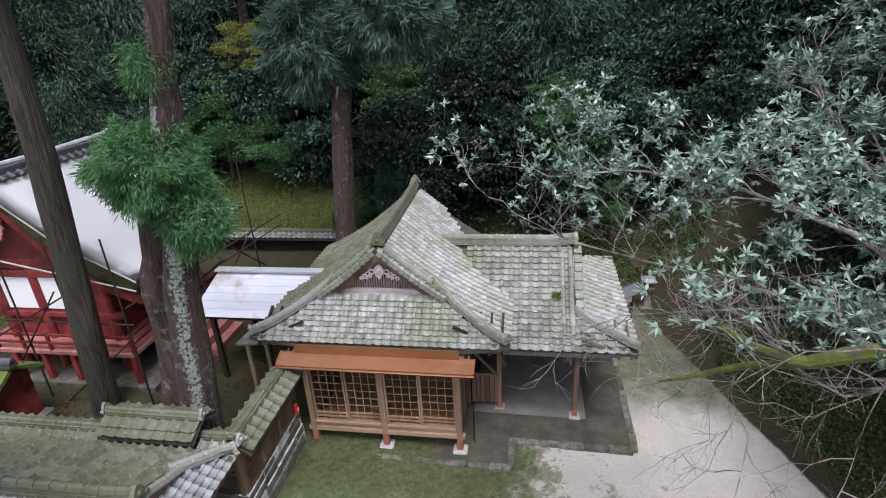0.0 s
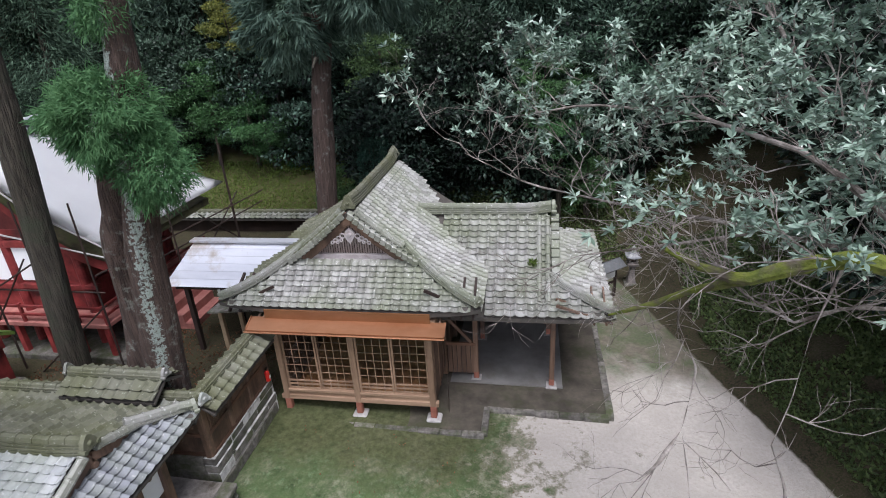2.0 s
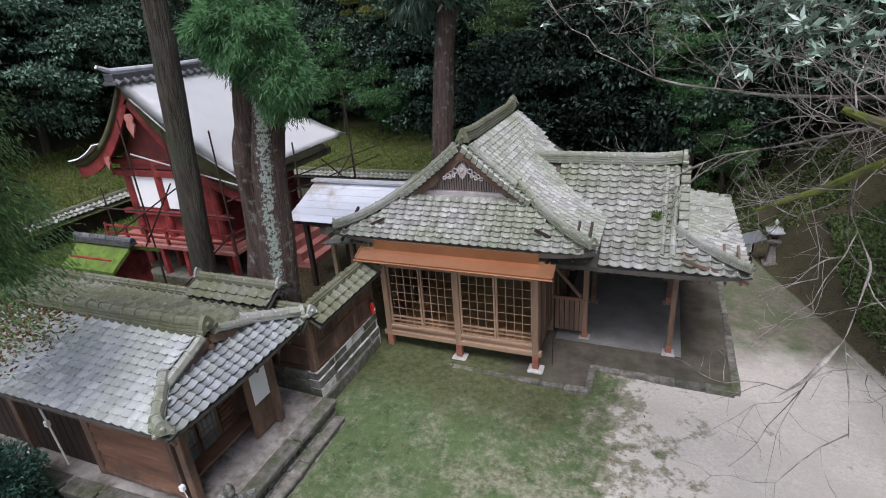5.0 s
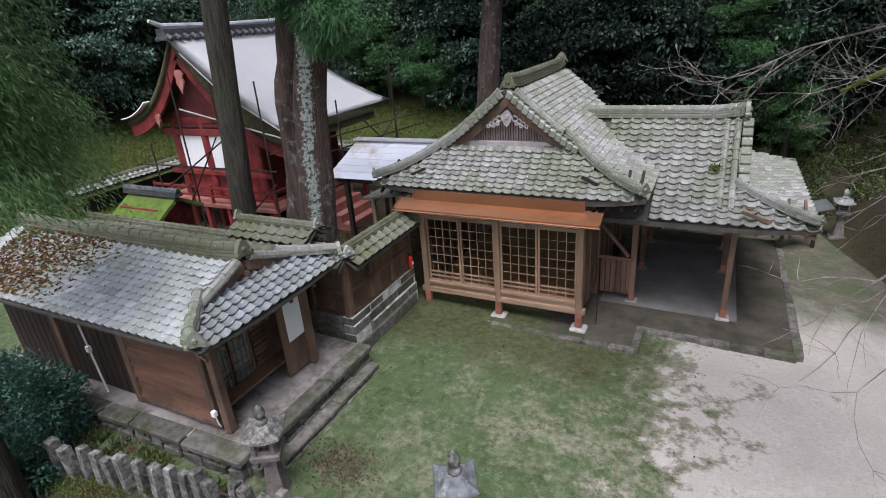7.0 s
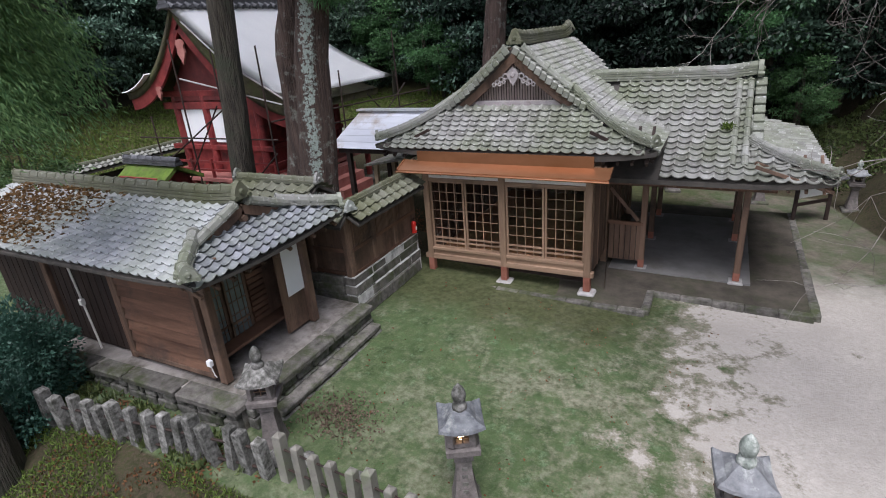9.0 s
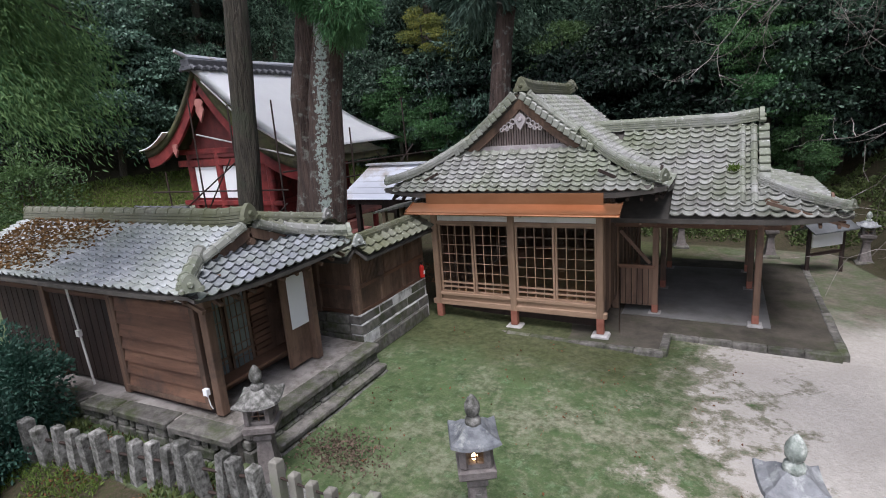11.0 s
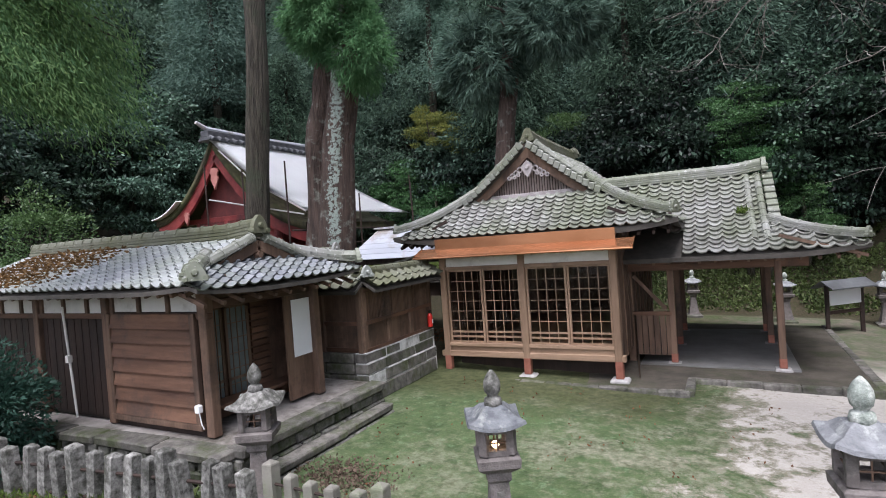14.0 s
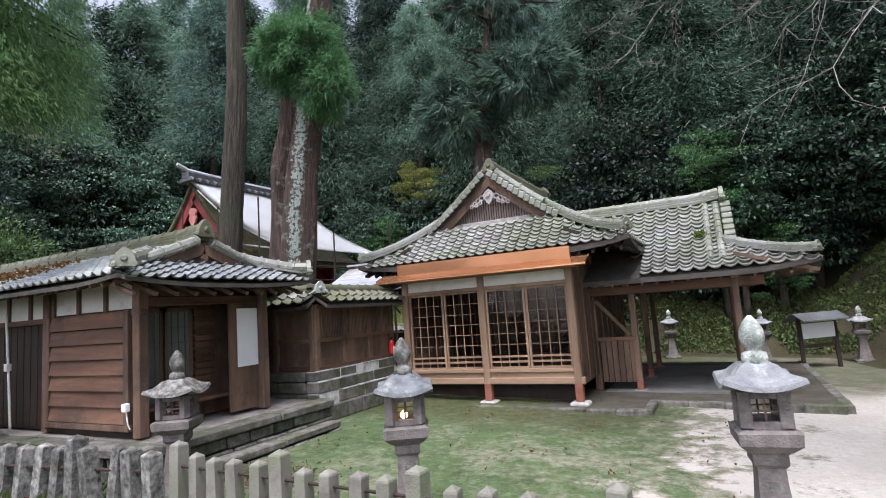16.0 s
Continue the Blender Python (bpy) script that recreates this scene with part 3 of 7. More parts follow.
def build_hall():
    hall = thing("worship_hall", (0, 2.5, 0.1), "timber shrine hall with grey tiled gable roof and lattice front", "shrine hall")
    # stone kerb and footing stones
    bm = B()
    for x in (-1.76, 0.0, 1.77):
        box(bm, x - 0.17, -0.15, 0.04, x + 0.17, 0.16, 0.19, 0.03)
        me = to_mesh("footing_stone", bm)
        me.materials.append(M_FOOTING)
        place("footing_stone", me, hall)
        bm = B()
    bm.free()
    for x in (-1.76, 0.0, 1.77):
        bm = B()
        beam(bm, (x, 0, 0.19), (x, 0, 2.86), 0.135, 0.135, 0.012)
        p = part("pillar", bm, M_WOOD_LIGHT, hall)
        bm = B()
        beam(bm, (x, 0, 0.19), (x, 0, 0.52), 0.142, 0.142, 0.012)
        part("pillar_sleeve", bm, M_SLEEVE, p, "reddish base of the pillar")
    for y in (1.75, 3.5, 5.2):
        for x in (-1.76, 1.77):
            bm = B()
            beam(bm, (x, y, 0.12), (x, y, 2.95), 0.15, 0.15, 0.012)
            part("pillar", bm, M_WOOD, hall)
    bm = B()
    box(bm, -1.9, -0.06, 0.50, 1.9, 0.06, 0.62, 0.01)
    part("sill_beam", bm, M_WOOD_LIGHT_H, hall)
    bm = B()
    box(bm, -1.75, -0.055, 0.72, 1.75, 0.045, 0.79, 0.008)
    part("lower_rail", bm, M_WOOD_LIGHT_H, hall)
    bm = B()
    box(bm, -1.75, -0.05, 2.33, 1.75, 0.05, 2.40, 0.008)
    part("lintel", bm, M_WOOD_LIGHT_H, hall)
    bm = B()
    box(bm, -1.95, -0.07, 2.60, 1.95, 0.07, 2.78, 0.01)
    part("head_beam", bm, M_WOOD_LIGHT_H, hall)
    for x0, x1 in ((-1.68, -0.07), (0.07, 1.70)):
        bm = B()
        box(bm, x0, -0.02, 2.40, x1, 0.02, 2.60)
        part("plaster_band", bm, M_PLASTER, hall, "white plaster strip over the lattice")
        bm = B()
        box(bm, x0, -0.015, 0.62, x1, 0.02, 0.72)
        part("kick_board", bm, M_WOOD_LIGHT_H, hall)
        w = (x1 - x0) / 2
        for k in range(2):
            a, b = x0 + k * w, x0 + (k + 1) * w
            bm = B()
            yy = 0.0 if k == 0 else 0.035
            for u in (a + 0.022, b - 0.022):
                box(bm, u - 0.022, yy - 0.018, 0.79, u + 0.022, yy + 0.018, 2.33, 0.004)
            for z in (0.81, 0.92, 1.02, 2.31):
                box(bm, a + 0.04, yy - 0.016, z - 0.018, b - 0.04, yy + 0.016, z + 0.018)
            panel = part("lattice_door", bm, M_WOOD_LIGHT, hall)
            bm = B()
            for q in range(1, 4):
                u = a + 0.044 + (b - a - 0.088) * q / 4
                box(bm, u - 0.007, yy - 0.012, 0.82, u + 0.007, yy + 0.012, 2.30)
            for q in range(1, 6):
                z = 1.04 + (2.29 - 1.04) * q / 6
                box(bm, a + 0.044, yy - 0.010, z - 0.005, b - 0.044, yy + 0.010, z + 0.005)
            part("muntins", bm, M_WOOD_LIGHT, panel)
            bm = B()
            box(bm, a + 0.03, yy + 0.020, 0.80, b - 0.03, yy + 0.024, 2.32)
            part("pane", bm, M_GLASS, panel, "clear reflecting glass").visible_shadow = False
    # dark core, floor and side walls
    bm = B()
    box(bm, -1.70, 0.4, 0.5, 1.70, 5.2, 0.6)
    part("floor", bm, M_FLOOR, hall, "warm brown floor boards")
    for x in (-1.76, 1.76):
        bm = B()
        box(bm, x - 0.04, 0.07, 0.45, x + 0.04, 5.2, 2.95)
        part("side_wall", bm, M_WOOD, hall)
        bars("batten", [((x, 0.25 + k * 0.56, 0.45), (x, 0.25 + k * 0.56, 2.95)) for k in range(9)], 0.12, 0.06, M_WOOD, hall)
    bm = B()
    box(bm, -1.72, 5.16, 0.45, 1.72, 5.24, 2.95)
    part("back_wall", bm, M_WOOD, hall)
    bm = B()
    box(bm, -1.72, 0.5, 0.1, 1.72, 0.56, 0.5)
    part("underfloor_skirting", bm, M_WOOD_DARK, hall)
    # copper awning
    bm = B()
    box(bm, -1.84, -0.16, 2.78, 1.86, -0.12, 3.0)
    aw = part("awning_fascia", bm, M_COPPER, hall, "bright new copper fascia")
    bm = slab(B(), [(-2.18, -0.47, 2.66), (2.19, -0.47, 2.66), (2.19, -0.12, 2.80), (-2.18, -0.12, 2.80)], 0.03)
    for x in (-2.18, 2.19):
        beam(bm, (x, -0.47, 2.665), (x, -0.12, 2.805), 0.025, 0.035)
    part("awning", bm, M_COPPER, hall, "bright new copper awning")
    bm = B()
    tube(bm, [(-2.2, -0.50, 2.625), (2.2, -0.50, 2.625)], [0.022, 0.022], 8)
    part("gutter", bm, M_COPPER, hall)
    for k in range(6):
        x = -1.9 + 0.76 * k
        part("gutter_bracket", tube(B(), [(x, -0.44, 2.64), (x, -0.50, 2.595), (x, -0.53, 2.63)], [0.007] * 3, 5), M_COPPER, hall)
    bars("awning_rafter", [((-2.05 + 4.1 * k / 11, -0.45, 2.615), (-2.05 + 4.1 * k / 11, 0.05, 2.78)) for k in range(12)], 0.04, 0.04, M_WOOD, hall)
    # roof body
    def zf(x, y):
        side = hall_side(HX - abs(x))
        front = hall_skirt(min(y - H_Y0, 0.86))
        return min(side, front) + lift(abs(x), y, HX, H_Y0) - 0.03
    def zside(x, y):
        return hall_side(HX - abs(x)) + lift(abs(x), y, HX, H_Y0) - 0.03
    roof = roof_sheet(hall, "roof", zf, -HX, HX, H_Y0, H_G, lambda x, y: True, M_UNDER, 0.09)
    roof_sheet(hall, "roof_slope", zside, -HX, HX, H_G - 0.1, H_Y1, lambda x, y: True, M_UNDER, 0.1)
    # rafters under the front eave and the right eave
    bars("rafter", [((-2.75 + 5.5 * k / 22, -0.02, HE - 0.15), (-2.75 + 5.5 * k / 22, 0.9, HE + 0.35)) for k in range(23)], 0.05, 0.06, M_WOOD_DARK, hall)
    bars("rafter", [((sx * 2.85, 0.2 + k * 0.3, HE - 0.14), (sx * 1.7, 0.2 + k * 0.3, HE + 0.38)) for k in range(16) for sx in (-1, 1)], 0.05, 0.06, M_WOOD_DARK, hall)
    # tiles: the front skirt, then the slopes
    lay_tiles(roof, (-HX, H_Y0, HE), (1, 0, 0), (0, 1, 0), 2 * HX, hall_skirt,
              lambda d, s: d < 0.9 and hall_skirt(d) < hall_side(HX - abs(s - HX)) + 0.03, TILE, 290, M_TILE_ISL, wide=0.205, step=0.128)
    lay_tiles(roof, (HX, H_Y0, HE), (0, 1, 0), (-1, 0, 0), H_Y1 - H_Y0, hall_side,
              lambda d, s: d < 2.85 and (s > 0.86 or hall_side(d) < hall_skirt(s)) and hall_side(d) > PE - 0.1 + 0.46 * (s + H_Y0 - P_Y0), TILE, 290, M_TILE_ISL, wide=0.205, step=0.14)
    lay_tiles(roof, (-HX, H_Y0, HE), (0, 1, 0), (1, 0, 0), H_Y1 - H_Y0, hall_side,
              lambda d, s: d < 2.85 and (s > 0.86 or hall_side(d) < hall_skirt(s)), TILE, 0, M_TILE_MOSSY, wide=0.205, step=0.14)
    zt = hall_side(HX)
    ridge(hall, [(0, 0.95, zt + 0.02), (0, 1.6, zt - 0.03), (0, 4.6, zt - 0.03), (0, 5.15, zt + 0.06)], M_TILE_MOSSY, 0.26, 4, 0.08)
    end_tile(hall, (0, 0.92, zt + 0.10), (0, -1, 0), 0.3, M_TILE_MOSSY)
    end_tile(hall, (0, 5.2, zt + 0.2), (0, 1, 0), 0.32, M_TILE_MOSSY)
    # descending ridges over the verges, hips to the corners
    for sx in (-1, 1):
        pts = [(sx * (HX - d), H_G - 0.02, hall_side(d) + 0.03) for d in (2.75, 2.4, 2.0, 1.75)]
        hip = []
        for k in range(7):
            d = 1.75 - 1.72 * k / 6
            z = hall_side(d)
            # where the skirt has the same height
            lo, hi = 0.0, 1.2
            for _ in range(30):
                mid = (lo + hi) / 2
                lo, hi = (mid, hi) if hall_skirt(mid) < z else (lo, mid)
            hip.append((sx * (HX - d), H_Y0 + lo, z + 0.03 + lift(HX - d, H_Y0 + lo, HX, H_Y0)))
        ridge(hall, pts, M_TILE, 0.2, 2, 0.075, "verge_ridge", 0.045)
        ridge(hall, hip, M_TILE_ISL, 0.19, 3, 0.065, "hip_ridge", 0.04)
        end_tile(hall, (hip[-1][0], hip[-1][1], hip[-1][2] + 0.1), (sx, -0.7, 0), 0.24, M_TILE)
        # verge: two columns of stepped tiles, the outer one bent down over the edge
        n = 13
        for k in range(n):
            d0, d1 = 1.42 + 1.45 * k / n, 1.42 + 1.45 * (k + 1.04) / n
            bm = B()
            beam(bm, (sx * (HX - d0), H_G - 0.15, hall_side(d0) + 0.065), (sx * (HX - d1), H_G - 0.15, hall_side(d1) + 0.022), 0.17, 0.034, 0.01)
            beam(bm, (sx * (HX - d0), H_G - 0.235, hall_side(d0) + 0.0), (sx * (HX - d1), H_G - 0.235, hall_side(d1) - 0.04), 0.03, 0.13, 0.008)
            part("verge_tile", bm, M_TILE, hall)
        # bargeboard
        bm = sweep(B(), [(sx * (HX - d), H_G - 0.06, hall_side(d) - 0.19) for d in (1.3, 1.6, 2.0, 2.3, 2.6, 2.92)], 0.06, 0.23)
        part("bargeboard", bm, M_WOOD, hall)
    part("gable_crown_block", box(B(), -0.13, H_G - 0.094, zt - 0.36, 0.13, H_G - 0.028, zt - 0.06, 0.01), M_WOOD, hall)
    # gable wall of narrow upright slats, pale tie beam, carved pendant
    for k in range(46):
        x = -1.3 + 2.6 * k / 45
        top = hall_side(HX - abs(x)) - 0.2
        if top > 3.95:
            part("gable_slat", box(B(), x - 0.019, H_G + 0.10, 3.86, x + 0.019, H_G + 0.125, top, 0.004), M_GABLE, hall)
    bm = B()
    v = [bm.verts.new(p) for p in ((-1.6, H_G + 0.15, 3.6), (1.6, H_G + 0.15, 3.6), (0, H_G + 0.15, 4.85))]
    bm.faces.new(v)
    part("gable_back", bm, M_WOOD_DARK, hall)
    part("gable_tie", box(B(), -1.26, H_G + 0.0, 3.72, 1.26, H_G + 0.095, 3.865, 0.01), M_GABLE_TIE, hall, "pale band at the foot of the gable")
    part("gable_ledge", box(B(), -1.33, H_G - 0.06, 3.70, 1.33, H_G + 0.02, 3.755, 0.01), M_GABLE_TIE, hall)
    bm = B()
    y0 = H_G - 0.14
    rim = [(0, 0.17), (0.07, 0.12), (0.13, 0.03), (0.10, -0.04), (0.06, -0.11), (0, -0.19), (-0.06, -0.11), (-0.10, -0.04), (-0.13, 0.03), (-0.07, 0.12)]
    front = [bm.verts.new((u, y0, 4.37 + w)) for u, w in rim]
    rear = [bm.verts.new((u, y0 + 0.06, 4.37 + w)) for u, w in rim]
    bm.faces.new(front)
    bm.faces.new(rear[::-1])
    for k in range(10):
        bm.faces.new((front[k], rear[k], rear[(k + 1) % 10], front[(k + 1) % 10]))
    tube(bm, [(0, y0 + 0.01, 4.40), (0, y0 - 0.03, 4.40)], [0.065, 0.04], 10)
    pendant = part("gable_pendant", bm, M_GABLE_TIE, hall, "pale carved gable pendant with scrolls")
    for sx in (-1, 1):
        for cx, cz, r in ((0.17, 4.36, 0.055), (0.26, 4.30, 0.05), (0.345, 4.25, 0.045), (0.42, 4.20, 0.035), (0.21, 4.26, 0.035), (0.30, 4.21, 0.03)):
            turns = [(sx * (cx + r * math.cos(q * 0.75)), y0 + 0.035, cz + r * math.sin(q * 0.75)) for q in range(9)]
            part("scroll", tube(B(), turns, [0.017] * 9, 5), M_GABLE_TIE, pendant)


build_hall()


def build_porch():
    porch = thing("side_porch", (4, 2.5, 0.0), "open timber porch wing with grey tiled hipped roof", "porch")
    for x, y in ((4.47, 1.45), (4.45, 3.75), (2.6, 1.6), (2.6, 3.4), (4.45, 5.2), (2.6, 5.2)):
        bm = B()
        beam(bm, (x, y, 0.14), (x, y, 2.25), 0.12, 0.12, 0.012)
        p = part("post", bm, M_WOOD, porch)
        bm = B()
        box(bm, x - 0.14, y - 0.14, 0.02, x + 0.14, y + 0.14, 0.15, 0.02)
        part("footing_stone", bm, M_FOOTING, p)
        bm = B()
        beam(bm, (x, y, 0.15), (x, y, 0.34), 0.127, 0.127, 0.012)
        part("sleeve", bm, M_SLEEVE, p)
    bars("beam", [((1.8, y, 2.14), (4.95, y, 2.14)) for y in (1.45, 3.75, 5.2)], 0.11, 0.18, M_WOOD_H, porch, 0.01)
    bars("beam", [((x, 1.0, 2.26), (x, 5.7, 2.26)) for x in (2.6, 4.46)], 0.11, 0.14, M_WOOD_H, porch, 0.01)
    D = P_R - P_Y0
    def fr(x, y):
        d = D - abs(y - P_R)
        return porch_front(d)
    def sk(x):
        return PE + 0.33 * (P_X1 - x) + 0.03 * (P_X1 - x) ** 2
    def zf(x, y):
        z = fr(x, y) if x < P_G else min(fr(x, y), sk(x))
        yy = min(y, 2 * P_R - y)
        return z - 0.03 + lift(x, yy, P_X1, P_Y0)
    roof = roof_sheet(porch, "roof", zf, 1.2, P_X1, P_Y0, 2 * P_R - P_Y0, lambda x, y: True, M_UNDER, 0.09)
    L = P_X1 - 1.7
    lay_tiles(roof, (1.7, P_Y0, PE), (1, 0, 0), (0, 1, 0), L, porch_front,
              lambda d, s: d < D - 0.1 and (1.7 + s < P_G or porch_front(d) < sk(1.7 + s) + 0.02) and porch_front(d) > hall_side(max(0, HX - (1.7 + s))) - 0.25 - (5 if 1.7 + s > HX else 0), TILE, 225, M_TILE_ISL)
    lay_tiles(roof, (P_X1, P_Y0, PE), (0, 1, 0), (-1, 0, 0), 2 * D, lambda d: sk(P_X1 - d),
              lambda d, s: d < P_X1 - P_G and sk(P_X1 - d) < porch_front(min(s, 2 * D - s)), TILE, 60, M_TILE_ISL)
    lay_tiles(roof, (1.7, 2 * P_R - P_Y0, PE), (1, 0, 0), (0, -1, 0), L, porch_front,
              lambda d, s: d < D - 0.1 and (1.7 + s < P_G or porch_front(d) < sk(1.7 + s) + 0.02), TILE, 0, M_TILE_MOSSY)
    zt = porch_front(D)
    ridge(porch, [(1.0, P_R, zt - 0.02), (3.9, P_R, zt - 0.02), (4.42, P_R, zt + 0.05)], M_TILE_ISL, 0.26, 4, 0.075)
    end_tile(porch, (4.5, P_R, zt + 0.14), (1, 0, 0), 0.36, M_TILE)
    for x in (4.12, 4.33):
        ridge(porch, [(x, P_R - 0.15, porch_front(D - 0.15) + 0.02), (x, P_R - 1.3, porch_front(D - 1.3) + 0.02), (x, P_Y0 + 0.35, porch_front(0.35) + 0.02)], M_TILE, 0.13, 1, 0.07, "verge_ridge", 0.03)
    for k in range(9):
        d0, d1 = 0.6 + 1.9 * k / 9, 0.6 + 1.9 * (k + 0.99) / 9
        part("verge_tile", beam(B(), (P_G + 0.10, P_Y0 + d0, porch_front(d0) + 0.05), (P_G + 0.10, P_Y0 + d1, porch_front(d1) + 0.01), 0.2, 0.06, 0.012), M_TILE, porch)
    hip = []
    for k in range(7):
        x = P_X1 - 0.02 - (P_X1 - P_G) * (1 - k / 6)
        z = sk(x)
        lo, hi = 0.0, 2.0
        for _ in range(30):
            mid = (lo + hi) / 2
            lo, hi = (mid, hi) if porch_front(mid) < z else (lo, mid)
        hip.append((x, P_Y0 + lo, z + 0.03 + lift(x, P_Y0 + lo, P_X1, P_Y0)))
    ridge(porch, hip, M_TILE, 0.18, 3, 0.06, "hip_ridge", 0.035)
    end_tile(porch, (hip[-1][0], hip[-1][1], hip[-1][2] + 0.08), (1, -0.7, 0), 0.2, M_TILE)
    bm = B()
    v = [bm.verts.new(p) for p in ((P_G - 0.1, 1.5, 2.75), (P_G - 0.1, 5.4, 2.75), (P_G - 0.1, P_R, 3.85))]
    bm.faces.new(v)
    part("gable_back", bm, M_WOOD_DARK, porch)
    bars("rafter", [((2.1 + 3.5 * k / 13, 0.95, PE - 0.14), (2.1 + 3.5 * k / 13, 1.9, PE + 0.3)) for k in range(14)], 0.045, 0.06, M_WOOD, porch)
    bars("rafter", [((5.74, 1.0 + k * 0.3, PE - 0.13), (4.5, 1.0 + k * 0.3, PE + 0.28)) for k in range(17)], 0.045, 0.06, M_WOOD, porch)
    bm = B()
    box(bm, 1.85, 1.42, 2.2, 2.6, 1.48, 2.42)
    part("plaster_panel", bm, M_PLASTER, porch)
    for k in range(6):
        part("side_board", box(B(), 1.9 + 0.115 * k, 1.55, 0.3, 2.0 + 0.115 * k, 1.575, 1.12), M_WOOD, porch)
    part("side_rail", box(B(), 1.85, 1.53, 1.12, 2.6, 1.6, 1.2, 0.01), M_WOOD_H, porch)
    part("brace", beam(B(), (1.9, 1.52, 1.95), (2.5, 1.52, 1.25), 0.05, 0.07), M_WOOD, porch)
    # platform
    bm = B()
    slab(bm, [(2.9, 0.5, 0.12), (5.7, 0.5, 0.09), (5.72, 6.3, 0.09), (2.9, 6.3, 0.12)], 0.3)
    slab(bm, [(-2.05, -0.32, 0.14), (2.9, -0.32, 0.126), (2.9, 6.3, 0.126), (-2.05, 6.3, 0.14)], 0.3)
    structure("platform", bm, M_EARTH, "dark packed earth floor of the hall and porch", "platform")
    bm = slab(B(), [(1.95, 1.36, 0.145), (4.74, 1.36, 0.145), (4.74, 5.4, 0.145), (1.95, 5.4, 0.145)], 0.12)
    structure("porch_floor", bm, M_SLAB, "smooth grey concrete floor slab under the porch", "floor slab")
    rnd = random.Random(5)
    kerb = thing("kerb", (3, 0, 0), "row of mossy kerb stones edging the hall platform", "kerb", "", "structure")
    def row(x0, y0, x1, y1, top0, top1):
        n = max(1, int(math.hypot(x1 - x0, y1 - y0) / 0.5))
        for k in range(n):
            a, b = k / n, (k + 1) / n
            bm = B()
            beam(bm, (x0 + (x1 - x0) * a + 0.0, y0 + (y1 - y0) * a, top0 + (top1 - top0) * a - 0.11 + rnd.uniform(-0.01, 0.01)),
                 (x0 + (x1 - x0) * b, y0 + (y1 - y0) * b, top0 + (top1 - top0) * b - 0.11), 0.16 + rnd.uniform(-0.02, 0.02), 0.25, 0.02)
            roughen(bm, 0.014)
            part("kerb_stone", bm, M_STONE, kerb)
    row(-2.05, -0.4, 2.95, -0.4, 0.15, 0.13)
    row(2.95, -0.4, 2.95, 0.5, 0.13, 0.13)
    row(2.95, 0.45, 5.74, 0.45, 0.12, 0.09)
    row(5.77, 0.45, 5.80, 6.3, 0.09, 0.09)
    # a board leaning on the hall's side
    bm = B()
    slab(bm, [(2.02, 0.55, 0.16), (2.1, 0.2, 0.16), (2.08, 0.35, 0.85), (2.0, 0.75, 0.9)], 0.03)
    me = to_mesh("leaning_board", bm)
    me.materials.append(M_WOOD)
    tagged(place("leaning_board", me), "bare brown board leaning beside the hall steps", "board")


M_EARTH = mat("packed_earth", (0.038, 0.032, 0.025), (0.105, 0.09, 0.07), 1.6, 0.95, 0.4, 40, (0.045, 0.048, 0.024), 0.45, 0.9)
M_TERRACE = mat("pale_trodden_earth", (0.15, 0.132, 0.12), (0.38, 0.345, 0.32), 1.8, 0.95, 0.4, 40, (0.07, 0.06, 0.045), 0.45, 1.1)
M_SLAB = mat("grey_concrete", (0.12, 0.115, 0.11), (0.205, 0.20, 0.195), 1.3, 0.8, 0.15, 40, (0.12, 0.11, 0.095), 0.35, 0.8)
build_porch()


# ---- shrine office on the left ----
O_Y0, O_R, O_X1, O_G, O_E, O_XL = -6.15, -4.6, -1.72, -2.42, 2.65, -8.2


def office_front(d):
    return O_E + 0.32 * d + 0.03 * d * d


def office_skirt(d):
    return O_E - 0.06 + 0.40 * d + 0.06 * d * d


